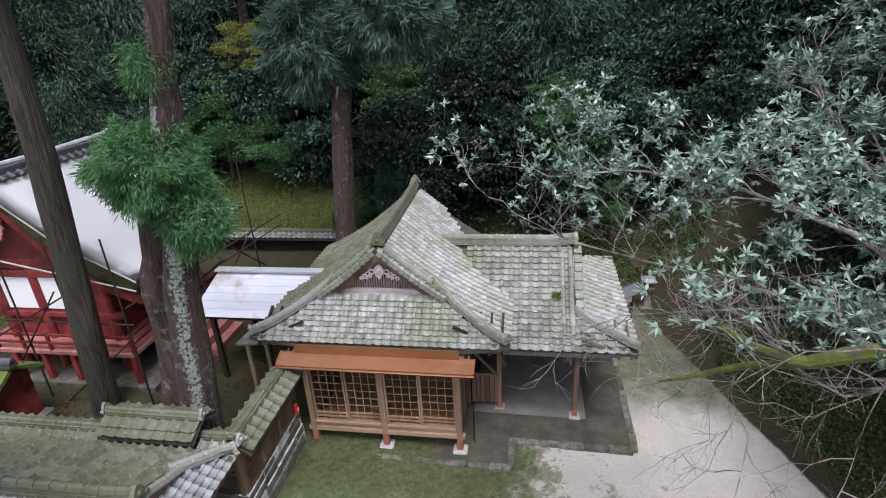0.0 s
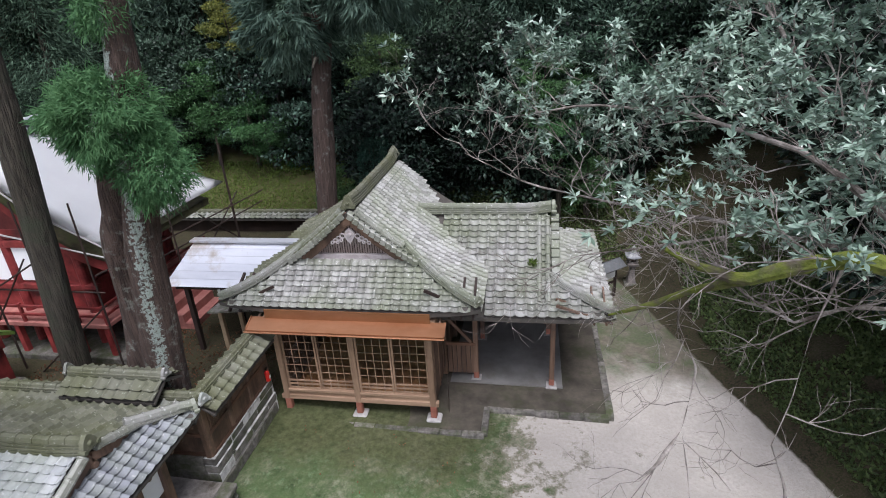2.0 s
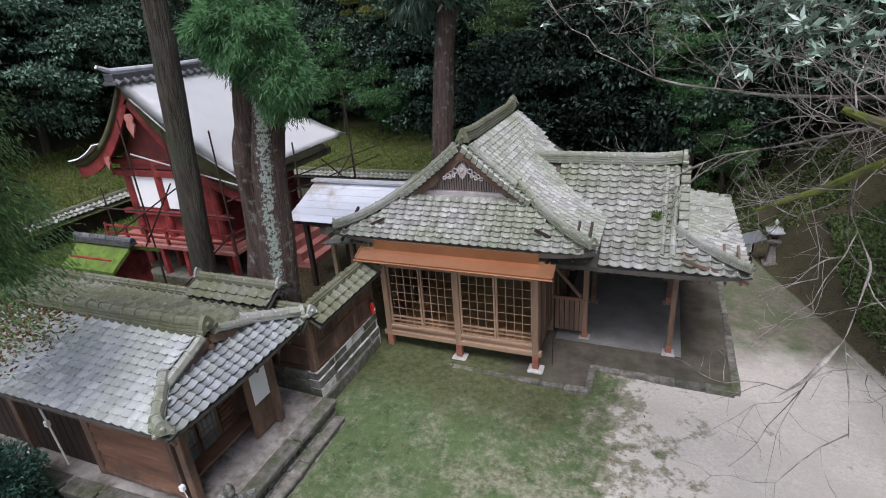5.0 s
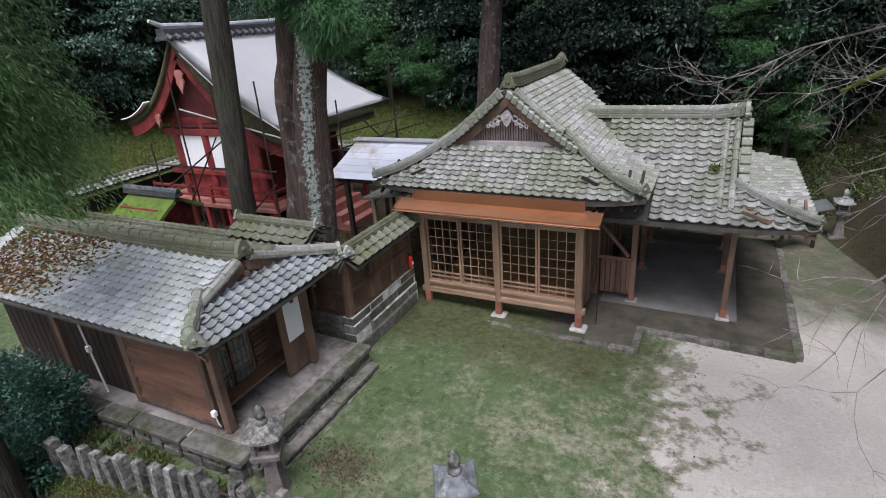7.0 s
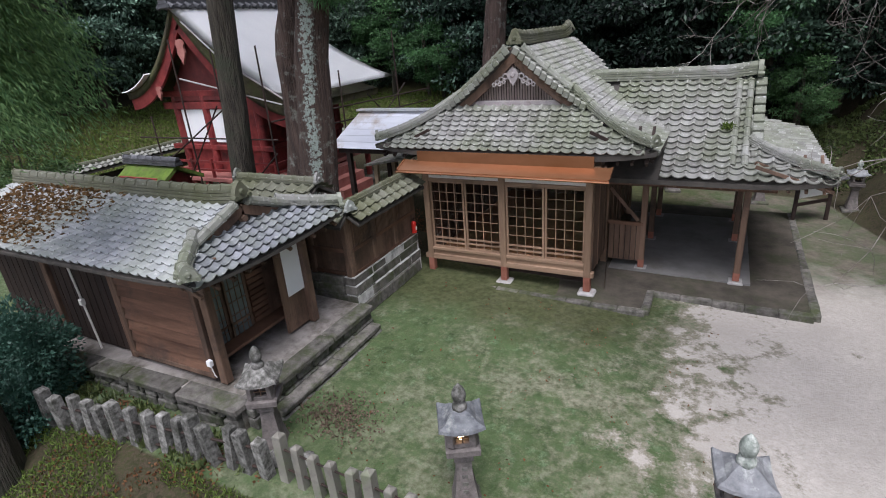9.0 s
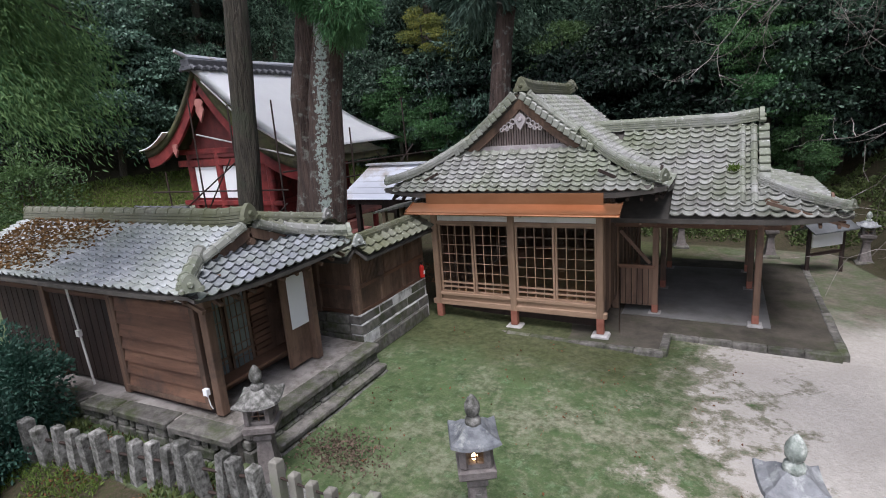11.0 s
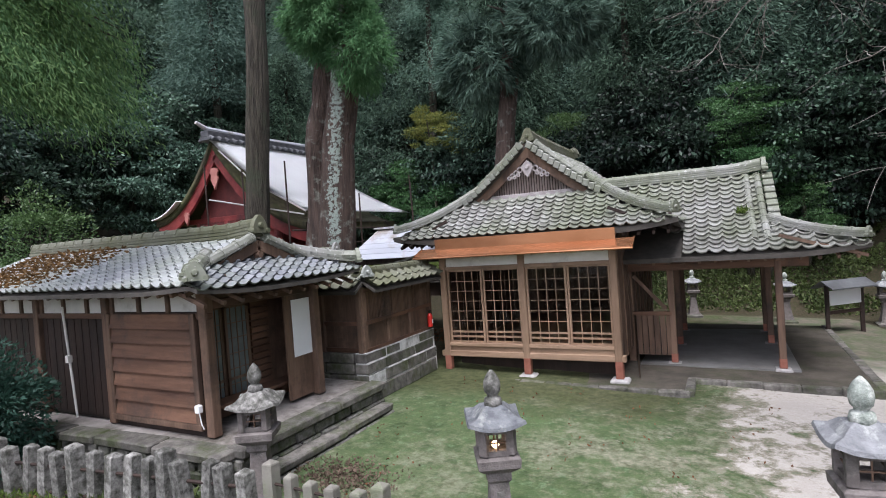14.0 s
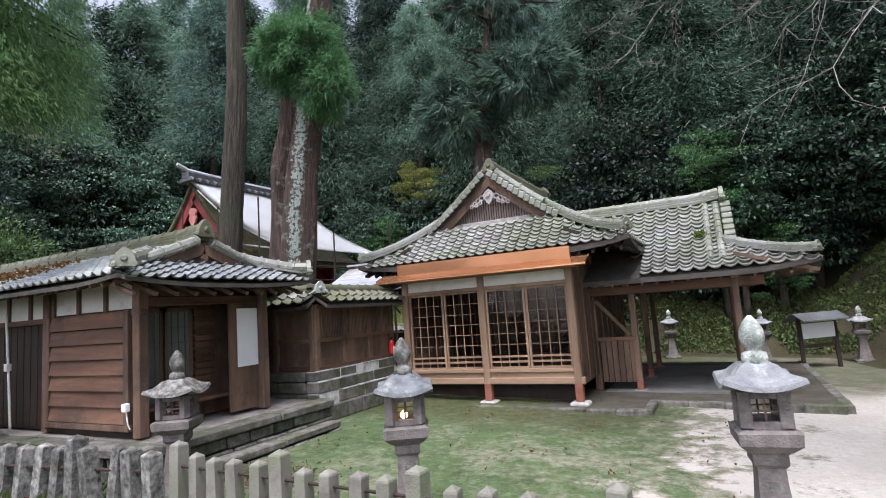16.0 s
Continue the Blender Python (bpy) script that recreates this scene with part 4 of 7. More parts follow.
def build_office():
    house = thing("shrine_office", (-4.5, -4.5, 0.6), "low brown timber shrine office with silvery tiled roof", "building")
    D = O_R - O_Y0
    def fr(y):
        return office_front(D - abs(y - O_R))
    def zf(x, y):
        z = fr(y) if x < O_G else min(fr(y), office_skirt(O_X1 - x))
        return z - 0.03 + 0.6 * lift(x, min(y, 2 * O_R - y), O_X1, O_Y0)
    roof = roof_sheet(house, "roof", zf, O_XL, O_X1, O_Y0, 2 * O_R - O_Y0, lambda x, y: True, M_UNDER, 0.05)
    lay_tiles(roof, (O_X1, O_Y0, O_E), (-1, 0, 0), (0, 1, 0), O_X1 - O_XL, office_front,
              lambda d, s: d < D - 0.08 and (O_X1 - s < O_G or office_front(d) < office_skirt(s) + 0.03), TILE_HOUSE, 298, M_TILE_HOUSE_ISL, wide=0.185, step=0.128)
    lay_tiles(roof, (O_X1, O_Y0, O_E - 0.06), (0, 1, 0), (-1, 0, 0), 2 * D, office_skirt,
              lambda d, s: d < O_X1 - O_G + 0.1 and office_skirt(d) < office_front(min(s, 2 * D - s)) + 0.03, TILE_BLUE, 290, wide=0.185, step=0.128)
    lay_tiles(roof, (O_X1, 2 * O_R - O_Y0, O_E), (-1, 0, 0), (0, -1, 0), O_X1 - O_XL, office_front,
              lambda d, s: d < D - 0.08 and (O_X1 - s < O_G or office_front(d) < office_skirt(s) + 0.03), TILE_HOUSE, 0, M_TILE_MOSSY, wide=0.185, step=0.128)
    zt = office_front(D)
    ridge(house, [(O_XL, O_R, zt - 0.03), (-2.9, O_R, zt - 0.03), (-2.35, O_R, zt + 0.02)], M_TILE_MOSSY, 0.24, 4, 0.075)
    end_tile(house, (-2.27, O_R, zt + 0.16), (1, 0, 0), 0.3, M_TILE_MOSSY)
    for sy in (-1, 1):
        pts = [(O_G + 0.1, O_R + sy * e, office_front(D - e) + 0.02) for e in (0.12, 0.5, 0.9)]
        ridge(house, pts, M_TILE_ISL, 0.16, 1, 0.075, "verge_ridge", 0.04)
        hip = []
        for k in range(6):
            d = (O_X1 - O_G) * (1 - k / 5) + 0.02
            z = office_skirt(d)
            lo, hi = 0.0, 1.6
            for _ in range(30):
                mid = (lo + hi) / 2
                lo, hi = (mid, hi) if office_front(mid) < z else (lo, mid)
            yy = O_Y0 + lo if sy < 0 else 2 * O_R - O_Y0 - lo
            hip.append((O_X1 - d, yy, max(z, office_front(lo)) + 0.03 + 0.6 * lift(O_X1 - d, O_Y0 + lo, O_X1, O_Y0)))
        ridge(house, hip, M_TILE_ISL, 0.18, 2, 0.085, "hip_ridge", 0.045)
        end_tile(house, (hip[-1][0] + 0.02, hip[-1][1], hip[-1][2] + 0.06), (1, sy * 1.0, 0), 0.26, M_TILE_ISL)
        bm = B()
        for e0, e1 in ((0.0, 0.5), (0.5, 1.0)):
            beam(bm, (O_G + 0.08, O_R + sy * e0, office_front(D - e0) - 0.10), (O_G + 0.08, O_R + sy * e1, office_front(D - e1) - 0.10), 0.05, 0.14)
        part("bargeboard", bm, M_WOOD, house)
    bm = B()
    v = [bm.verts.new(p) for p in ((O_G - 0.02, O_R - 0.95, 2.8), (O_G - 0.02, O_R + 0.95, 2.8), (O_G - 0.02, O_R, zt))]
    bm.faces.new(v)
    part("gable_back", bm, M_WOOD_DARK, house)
    bm = B()
    tube(bm, [(O_G + 0.05, O_R, zt - 0.24), (O_G + 0.13, O_R, zt - 0.24)], [0.07, 0.05], 8)
    tube(bm, [(O_G + 0.05, O_R, zt - 0.34), (O_G + 0.13, O_R, zt - 0.34)], [0.04, 0.02], 8)
    part("gable_pendant", bm, M_WOOD, house)
    # posts and walls
    for x, y in ((-2.38, -5.53), (-2.32, -3.55), (-4.45, -5.53), (-6.3, -5.53), (-2.9, -3.55)):
        bm = B()
        beam(bm, (x, y, 0.68), (x, y, 2.62), 0.14, 0.14, 0.012)
        part("post", bm, M_WOOD, house)
    bm = B()
    box(bm, -8.1, -5.58, 2.20, -2.3, -5.48, 2.28, 0.01)
    box(bm, -2.43, -5.53, 2.32, -2.33, -3.5, 2.44, 0.01)
    part("wall_plate", bm, M_WOOD_H, house)
    for k in range(9):
        x1 = -2.5 - 0.62 * k
        bm = B()
        box(bm, x1 - 0.55, -5.53, 2.28, x1, -5.50, 2.66)
        part("plaster_panel", bm, M_PLASTER, house, "white plaster panel under the eave")
    bars("strut", [((-2.47 - 0.62 * k, -5.52, 2.28), (-2.47 - 0.62 * k, -5.52, 2.70)) for k in range(10)], 0.07, 0.08, M_WOOD, house)
    for k in range(7):
        z0 = 0.84 + 0.204 * k
        bm = B()
        pr = [(-5.625, z0 + 0.012), (-5.56, z0 + 0.012), (-5.56, z0 + 0.204), (-5.585, z0 + 0.204)]
        a = [bm.verts.new((-4.30, y, z)) for y, z in pr]
        b = [bm.verts.new((-2.60, y, z)) for y, z in pr]
        for i in range(4):
            bm.faces.new((a[i], b[i], b[(i + 1) % 4], a[(i + 1) % 4]))
        bm.faces.new(a[::-1])
        bm.faces.new(b)
        part("board", bm, M_WOOD_H, house)
    bm = B()
    for x in (-4.36, -2.56):
        box(bm, x - 0.05, -5.62, 0.78, x + 0.05, -5.55, 2.28, 0.008)
    box(bm, -4.4, -5.63, 0.76, -2.5, -5.55, 0.84, 0.008)
    part("shutter_frame", bm, M_WOOD, house)
    bm = B()
    box(bm, -8.1, -5.50, 0.7, -4.45, -5.46, 2.3)
    box(bm, -4.45, -5.54, 0.66, -2.4, -5.47, 2.3)
    box(bm, -8.1, -3.58, 0.7, -2.4, -3.50, 2.6)
    part("wall_boarding", bm, M_WOOD_DARK, house)
    for k in range(19):
        part("dark_slat", box(B(), -8.0 + 0.19 * k, -5.525, 0.75, -7.83 + 0.19 * k, -5.50, 2.28), M_WOOD_DARK, house)
    # recessed entrance on the +x side
    bm = B()
    box(bm, -2.94, -5.46, 0.7, -2.86, -3.58, 2.6)
    part("inner_wall", bm, M_WOOD, house)
    for k, (y0, y1) in enumerate(((-5.35, -4.92), (-4.90, -4.47))):
        bm = B()
        xx = -2.83 + 0.03 * k
        for a, b, c, d in ((y0, y0 + 0.04, 0.85, 2.3), (y1 - 0.04, y1, 0.85, 2.3), (y0, y1, 0.85, 0.92), (y0, y1, 2.24, 2.3), (y0, y1, 1.2, 1.24)):
            box(bm, xx - 0.015, a, c, xx + 0.015, b, d)
        door = part("glass_door", bm, M_WOOD, house)
        bm = B()
        for q in range(1, 4):
            u = y0 + (y1 - y0) * q / 4
            box(bm, xx - 0.008, u - 0.006, 0.92, xx + 0.012, u + 0.006, 2.24)
        for q in range(1, 6):
            z = 0.92 + 1.32 * q / 6
            box(bm, xx - 0.008, y0, z - 0.006, xx + 0.012, y1, z + 0.006)
        part("muntins", bm, M_WOOD, door)
        bm = B()
        box(bm, xx - 0.004, y0 + 0.03, 0.9, xx + 0.002, y1 - 0.03, 2.26)
        part("pane", bm, M_GLASS_GREY, door, "grey curtained glass")
    for k in range(13):
        part("louvre_slat", box(B(), -2.85, -4.4, 1.0 + 0.1 * k, -2.81, -4.05, 1.075 + 0.1 * k), M_WOOD_H, house)
    bm = B()
    box(bm, -2.80, -5.45, 0.95, -2.50, -3.62, 1.0, 0.008)
    part("entrance_step", bm, M_WOOD_H, house)
    bm = B()
    box(bm, -2.40, -4.15, 0.72, -2.36, -3.6, 2.34)
    part("side_board", bm, M_WOOD, house)
    bm = B()
    box(bm, -2.352, -4.02, 1.36, -2.345, -3.60, 2.24)
    me = to_mesh("notice_sheet", bm)
    me.materials.append(M_WHITE)
    tagged(place("notice_sheet", me), "large blank white notice sheet fixed to the office wall", "notice")
    bars("rafter", [((-8.0 + 0.24 * k, -6.1, 2.57), (-8.0 + 0.24 * k, -5.5, 2.74)) for k in range(26)], 0.045, 0.05, M_WOOD, house)
    bars("rafter", [((-1.78, -6.0 + 0.28 * k, 2.43), (-2.4, -6.0 + 0.28 * k, 2.66)) for k in range(11)], 0.045, 0.05, M_WOOD, house)
    # terrace with stone edge
    bm = B()
    slab(bm, [(-8.4, -6.0, 0.66), (-1.80, -5.85, 0.66), (-1.78, -2.75, 0.66), (-8.4, -2.5, 0.66)], 0.75)
    structure("terrace", bm, M_TERRACE, "raised earth terrace under the shrine office", "terrace")
    edge = thing("terrace_edge", (-1.8, -5, 0.1), "rough mossy stone edging of the office terrace", "stone edging", "", "structure")
    rnd = random.Random(8)
    def course(x0, y0, x1, y1, z0, z1, lo, hi, out, stone=None):
        d = Vector((x1 - x0, y1 - y0, 0))
        n = max(1, int(d.length / rnd.uniform(lo, hi)))
        cuts = [0] + sorted((k + rnd.uniform(-0.25, 0.25)) / n for k in range(1, n)) + [1]
        for a, b in zip(cuts, cuts[1:]):
            bm = B()
            p, q = Vector((x0, y0, 0)) + d * (a + 0.004), Vector((x0, y0, 0)) + d * (b - 0.004)
            zc = (z0 + z1) / 2
            beam(bm, (p.x, p.y, zc + rnd.uniform(-0.008, 0.008)), (q.x, q.y, zc + rnd.uniform(-0.008, 0.008)), 0.26 + out + rnd.uniform(-0.02, 0.02), z1 - z0 - 0.008, 0.02)
            roughen(bm, 0.022)
            part("edge_stone", bm, stone or M_STONE, edge)
    course(-8.4, -6.0, -1.72, -5.85, 0.56, 0.685, 0.9, 1.5, 0.06)
    course(-8.4, -5.98, -1.80, -5.84, 0.42, 0.56, 0.2, 0.38, 0.0, M_STONE_DARK)
    course(-8.4, -5.97, -1.80, -5.83, 0.25, 0.42, 0.25, 0.45, 0.03, M_STONE_DARK)
    course(-8.4, -5.98, -1.80, -5.84, 0.02, 0.25, 0.25, 0.45, 0.05, M_STONE_DARK)
    course(-1.74, -5.80, -1.74, -2.72, 0.56, 0.685, 0.8, 1.4, 0.06)
    course(-1.78, -5.80, -1.78, -2.72, 0.40, 0.56, 0.25, 0.45, 0.0, M_STONE_DARK)
    course(-1.76, -5.80, -1.76, -2.72, 0.10, 0.40, 0.3, 0.5, 0.02, M_STONE_DARK)
    course(-1.54, -5.5, -1.54, -2.8, 0.24, 0.36, 0.9, 1.4, 0.0)
    course(-1.52, -5.5, -1.52, -2.8, 0.05, 0.24, 0.3, 0.5, 0.0, M_STONE_DARK)


build_office()


# ---- walls with tiled copings ----
def coping(parent, p0, p1, z, half=0.36, rise=0.24, singles=60, tile=None, mossy=True):
    """A small two-sided tiled roof along a wall, eaves at z."""
    p0, p1 = Vector((*p0, 0)), Vector((*p1, 0))
    d = (p1 - p0).normalized()
    s = Vector((-d.y, d.x, 0))
    L = (p1 - p0).length
    bm = B()
    for sg in (-1, 1):
        pts = [p0 + s * sg * half, p1 + s * sg * half, p1, p0]
        q = [Vector((*pts[0].xy, z)), Vector((*pts[1].xy, z)), Vector((*pts[2].xy, z + rise)), Vector((*pts[3].xy, z + rise))]
        slab(bm, q if sg < 0 else q[::-1], 0.05)
    body = part("coping", bm, M_UNDER, parent)
    prof = lambda e: z + 0.025 + rise * e / half
    a, b = p0 - s * half, p1 + s * half
    lay_tiles(body, (a.x, a.y, z + 0.025), d, s, L, prof, lambda e, q: e < half - 0.05, tile or TILE, singles, M_TILE_ISL)
    lay_tiles(body, (b.x, b.y, z + 0.025), -d, -s, L, prof, lambda e, q: e < half - 0.05, tile or TILE, 0, M_TILE_MOSSY)
    ridge(parent, [Vector((*p0.xy, z + rise)), Vector((*p1.xy, z + rise))], M_TILE_MOSSY, 0.2, 2, 0.065, "ridge", 0.045)


def build_walls():
    wall = thing("wall_side", (-2.1, -1.3, 0.3), "brown boarded wall on grey stone courses with tiled coping", "wall", "", "structure")
    rnd = random.Random(21)
    for k, (z0, z1, face) in enumerate(((0.22, 0.5, -1.98), (0.5, 0.72, -2.01), (0.72, 0.92, -2.03), (0.92, 1.1, -2.05))):
        y = -2.62
        while y < -0.2:
            y1 = min(y + rnd.uniform(0.45, 0.8), -0.1)
            bm = B()
            box(bm, -2.3, y + 0.007, z0 + 0.010, face + rnd.uniform(-0.012, 0.012), y1 - 0.007, z1 - 0.010, 0.014)
            part("stone", bm, M_STONE, wall)
            y = y1
        x = -2.31
        while x > -4.2:
            x1 = x - rnd.uniform(0.4, 0.7)
            bm = B()
            box(bm, x1 + 0.006, -2.62 - rnd.uniform(0, 0.02), z0 + 0.006, x - 0.006, -2.3, z1 - 0.006, 0.014)
            part("stone", bm, M_STONE, wall)
            x = x1
    bm = B()
    box(bm, -2.28, -2.6, 0.2, -2.052, -0.1, 1.10)
    box(bm, -2.28, -2.6, 0.2, -2.02, -0.1, 0.71)
    part("mortar", bm, M_MORTAR, wall, "pale mortar joints")
    for z, xa, xb in ((0.72, -2.06, -2.005), (0.92, -2.08, -2.025), (1.1, -2.10, -2.045)):
        y = -2.6
        while y < -0.3:
            y1 = y + rnd.uniform(0.25, 0.7)
            if rnd.random() < 0.8:
                part("mortar_ledge", box(B(), xa, y, z - 0.014, xb + rnd.uniform(-0.006, 0.006), min(y1, -0.12), z + 0.006, 0.004), M_MORTAR, wall, "pale mortar on the ledge")
            y = y1 + rnd.uniform(0.0, 0.12)
    bm = B()
    box(bm, -2.20, -2.5, 1.1, -2.12, -0.08, 2.24)
    box(bm, -9.8, -2.53, 0.3, -2.16, -2.45, 2.24)
    part("boarding", bm, M_WOOD, wall)
    for y in (-2.5, -1.72, -0.92, -0.12):
        bm = B()
        beam(bm, (-2.14, y, 1.1), (-2.14, y, 2.26), 0.12, 0.12, 0.01)
        part("post", bm, M_WOOD, wall)
    for z in (1.13, 1.62, 2.20):
        bm = B()
        box(bm, -2.105, -2.5, z - 0.035, -2.075, -0.1, z + 0.035)
        part("rail", bm, M_WOOD_H, wall)
    for y0 in (-2.42, -1.64, -0.84):
        for k in range(14):
            bm = B()
            yy = y0 + 0.04 + k * 0.045
            box(bm, -2.112, yy, 1.66, -2.092, yy + 0.022, 2.16)
            part("slat", bm, M_WOOD, wall)
    for x in (-2.16, -3.0, -4.3):
        bm = B()
        beam(bm, (x, -2.55, 1.1), (x, -2.55, 2.26), 0.1, 0.1, 0.01)
        part("post", bm, M_WOOD, wall)
    for z in (1.15, 1.62, 2.18):
        part("rail", box(B(), -4.3, -2.57, z - 0.035, -2.2, -2.535, z + 0.035), M_WOOD_H, wall)
    coping(wall, (-2.12, -2.62), (-2.12, -0.12), 2.22, singles=24, tile=TILE_MOSS)
    coping(wall, (-9.8, -2.49), (-2.0, -2.49), 2.22, singles=60, tile=TILE_MOSS)
    gate = thing("gate_roof", (-3.65, -2.45, 2.3), "raised tiled gate roof over the boarded wall", "gate")
    coping(gate, (-4.66, -2.45), (-2.68, -2.45), 2.62, 0.42, 0.24, singles=24, tile=TILE_MOSS)
    for x in (-4.3, -3.0):
        bm = B()
        beam(bm, (x, -2.42, 0.5), (x, -2.42, 2.66), 0.14, 0.14, 0.01)
        part("post", bm, M_WOOD_DARK, gate)
    bm = B()
    box(bm, -4.6, -2.55, 2.46, -2.75, -2.35, 2.58)
    part("lintel", bm, M_WOOD_DARK, gate)
    for x, f in ((-4.7, (-1, 0, 0)), (-2.64, (1, 0, 0))):
        end_tile(gate, (x, -2.45, 2.97), f, 0.22, M_TILE)
    end_tile(wall, (-1.93, -2.55, 2.52), (1, -0.3, 0), 0.24, M_TILE_HOUSE)
    rear = thing("wall_rear", (-7, 10.3, 0.6), "long rear boundary wall with dark tiled coping", "wall", "", "structure")
    bm = B()
    box(bm, -16.5, 10.25, 0.0, -2.5, 10.4, 1.25)
    box(bm, -16.6, 1.0, 0.0, -16.45, 10.4, 1.25)
    part("boarding", bm, M_WOOD_DARK, rear)
    coping(rear, (-16.5, 10.32), (-2.3, 10.32), 1.22, 0.36, 0.2, 0, TILE_DARK)
    coping(rear, (-16.5, 0.5), (-16.5, 10.3), 1.5, 0.36, 0.2, 0, TILE_DARK)
    # red extinguisher hung on the wall
    ext = thing("fire_extinguisher", (-2.02, -0.26, 1.2), "small red fire extinguisher hung on the boarded wall", "fire extinguisher")
    bm = B()
    tube(bm, [(-2.03, -0.26, 1.17), (-2.03, -0.26, 1.40), (-2.03, -0.26, 1.45)], [0.055, 0.055, 0.025], 12)
    part("cylinder", bm, M_ROPE, ext)
    bm = B()
    tube(bm, [(-2.03, -0.26, 1.45), (-2.03, -0.26, 1.50)], [0.018, 0.018], 8)
    box(bm, -2.05, -0.30, 1.49, -2.01, -0.22, 1.515)
    part("valve", bm, M_WOOD_DARK, ext)
    bm = B()
    box(bm, -1.972, -0.29, 1.24, -1.970, -0.23, 1.32)
    part("label_plate", bm, M_WHITE, ext)


M_MORTAR = mat("pale_mortar", (0.46, 0.45, 0.44), (0.66, 0.65, 0.63), 6, 0.9, 0.2, 60, (0.2, 0.19, 0.17), 0.4, 2.0)
TILE_DARK = tile_mesh("tile", M_TILE_DARK)
build_walls()


M_POLE_GREY = mat("grey_pole", (0.22, 0.21, 0.2), (0.38, 0.37, 0.36), 3, 0.6, 0.2, 30)
# the lacquer red darkened: the gable's shade is in this colour
M_RED_SHADED = mat("shaded_red_boards", (0.075, 0.014, 0.014), (0.15, 0.028, 0.027), 3, 0.6, 0.1, 30)


# ---- main sanctuary with its sheeted roof ----
def sanct_r(d):
    """Right slope height at plan distance d from the eave (x = -6.3)."""
    return 3.72 + 0.20 * d + 0.174 * d * d


def sanct_l(d):
    return 4.22 + 0.06 * d + 0.275 * d * d


def build_sanctuary():
    hon = thing("main_sanctuary", (-9.5, 3.4, 0.5), "red lacquered shrine sanctuary, its roof covered with white sheeting", "shrine building")
    XR, XL, RX, Y0, Y1 = -6.3, -12.45, -9.65, 0.95, 5.4
    bm = B()
    def strip(f, xe, sgn, n=14):
        rows = []
        for k in range(n + 1):
            d = abs(RX - xe) * k / n
            z = f(d)
            x = xe - sgn * d
            rows.append([(x, Y0, z), (x, Y1, z), (x, Y1, z - 0.2), (x, Y0, z - 0.2)])
        for a, b in zip(rows, rows[1:]):
            va = [bm.verts.new(p) for p in a]
            vb = [bm.verts.new(p) for p in b]
            for i in range(4):
                bm.faces.new((va[i], va[(i + 1) % 4], vb[(i + 1) % 4], vb[i]))
        for r in (rows[0], rows[-1]):
            bm.faces.new([bm.verts.new(p) for p in r])
    strip(sanct_r, XR, 1)
    strip(sanct_l, XL, -1)
    bmesh.ops.remove_doubles(bm, verts=bm.verts, dist=0.001)
    part("roof", bm, M_THATCH, hon, "thick mossy bark roof", True)
    ztop = max(sanct_r(XR - RX), sanct_l(RX - XL))
    # sheeting stretched over the right slope
    bm = B()
    nx, ny = 14, 10
    grid = []
    for i in range(nx + 1):
        u = i / nx
        row = []
        for j in range(ny + 1):
            v = j / ny
            x = RX + 0.1 + (-6.1 - RX - 0.1) * u
            y = (0.72 + (0.70 - 0.72) * u) * (1 - v) + (5.25 + 0.9 * u) * v
            z = 6.42 + (4.02 - 6.42) * u - 0.30 * math.sin(math.pi * u) * (0.55 + 0.45 * v) + 0.03 * noise.noise(Vector((x * 1.3, y * 1.3, 1)))
            row.append(bm.verts.new((x, y, z)))
        grid.append(row)
    for i in range(nx):
        for j in range(ny):
            bm.faces.new((grid[i][j], grid[i + 1][j], grid[i + 1][j + 1], grid[i][j + 1]))
    bmesh.ops.solidify(bm, geom=bm.faces[:], thickness=0.012)
    part("sheeting", bm, M_TARP, hon, "white weatherproof sheeting", True)
    bm = B()
    tube(bm, [(RX + 0.5, 0.74, 6.02), (RX + 1.75, 0.72, 4.98), (-6.05, 0.7, 4.0)], [0.022, 0.022, 0.022], 7)
    part("sheet_pole", bm, M_POLE_GREY, hon, "pale pole along the sheeting's edge")
    bm = sweep(B(), [(XL + 2.75 * k / 10 * 0.45, Y0 - 0.03, sanct_l(2.75 * k / 10 * 0.45) + 0.03) for k in range(11)], 0.3, 0.03)
    part("sheet_edge", bm, M_TARP, hon, "white edge of the sheeting")
    # ridge: dark tiles with a pale top course
    bm = B()
    box(bm, RX - 0.22, 0.7, 6.36, RX + 0.22, 5.3, 6.48, 0.02)
    box(bm, RX - 0.16, 0.7, 6.46, RX + 0.16, 5.3, 6.66, 0.02)
    rd = part("ridge", bm, M_TILE_DARK, hon)
    bm = B()
    tube(bm, [(RX, 0.45, 6.86), (RX, 0.8, 6.72), (RX, 3, 6.68), (RX, 5.2, 6.72), (RX, 5.5, 6.84)], [0.05, 0.075, 0.075, 0.075, 0.05], 8)
    part("ridge_cap", bm, M_ZINC, rd)
    for sg in (-1, 1):
        for k in range(17):
            bm = B()
            y = 0.8 + k * 0.275
            tube(bm, [(RX + sg * 0.1, y, 6.50), (RX + sg * 0.30, y, 6.38)], [0.06, 0.065], 8)
            part("roll_tile", bm, M_TILE_DARK, rd)
    # bargeboards along both curves
    for f, xe, sgn, d1 in ((sanct_r, XR, 1, XR - RX), (sanct_l, XL, -1, RX - XL)):
        bm = sweep(B(), [(xe - sgn * d1 * k / 12, Y0 + 0.12, f(d1 * k / 12) - 0.37) for k in range(13)], 0.09, 0.32)
        part("bargeboard", bm, M_RED, hon, "curved red bargeboard")
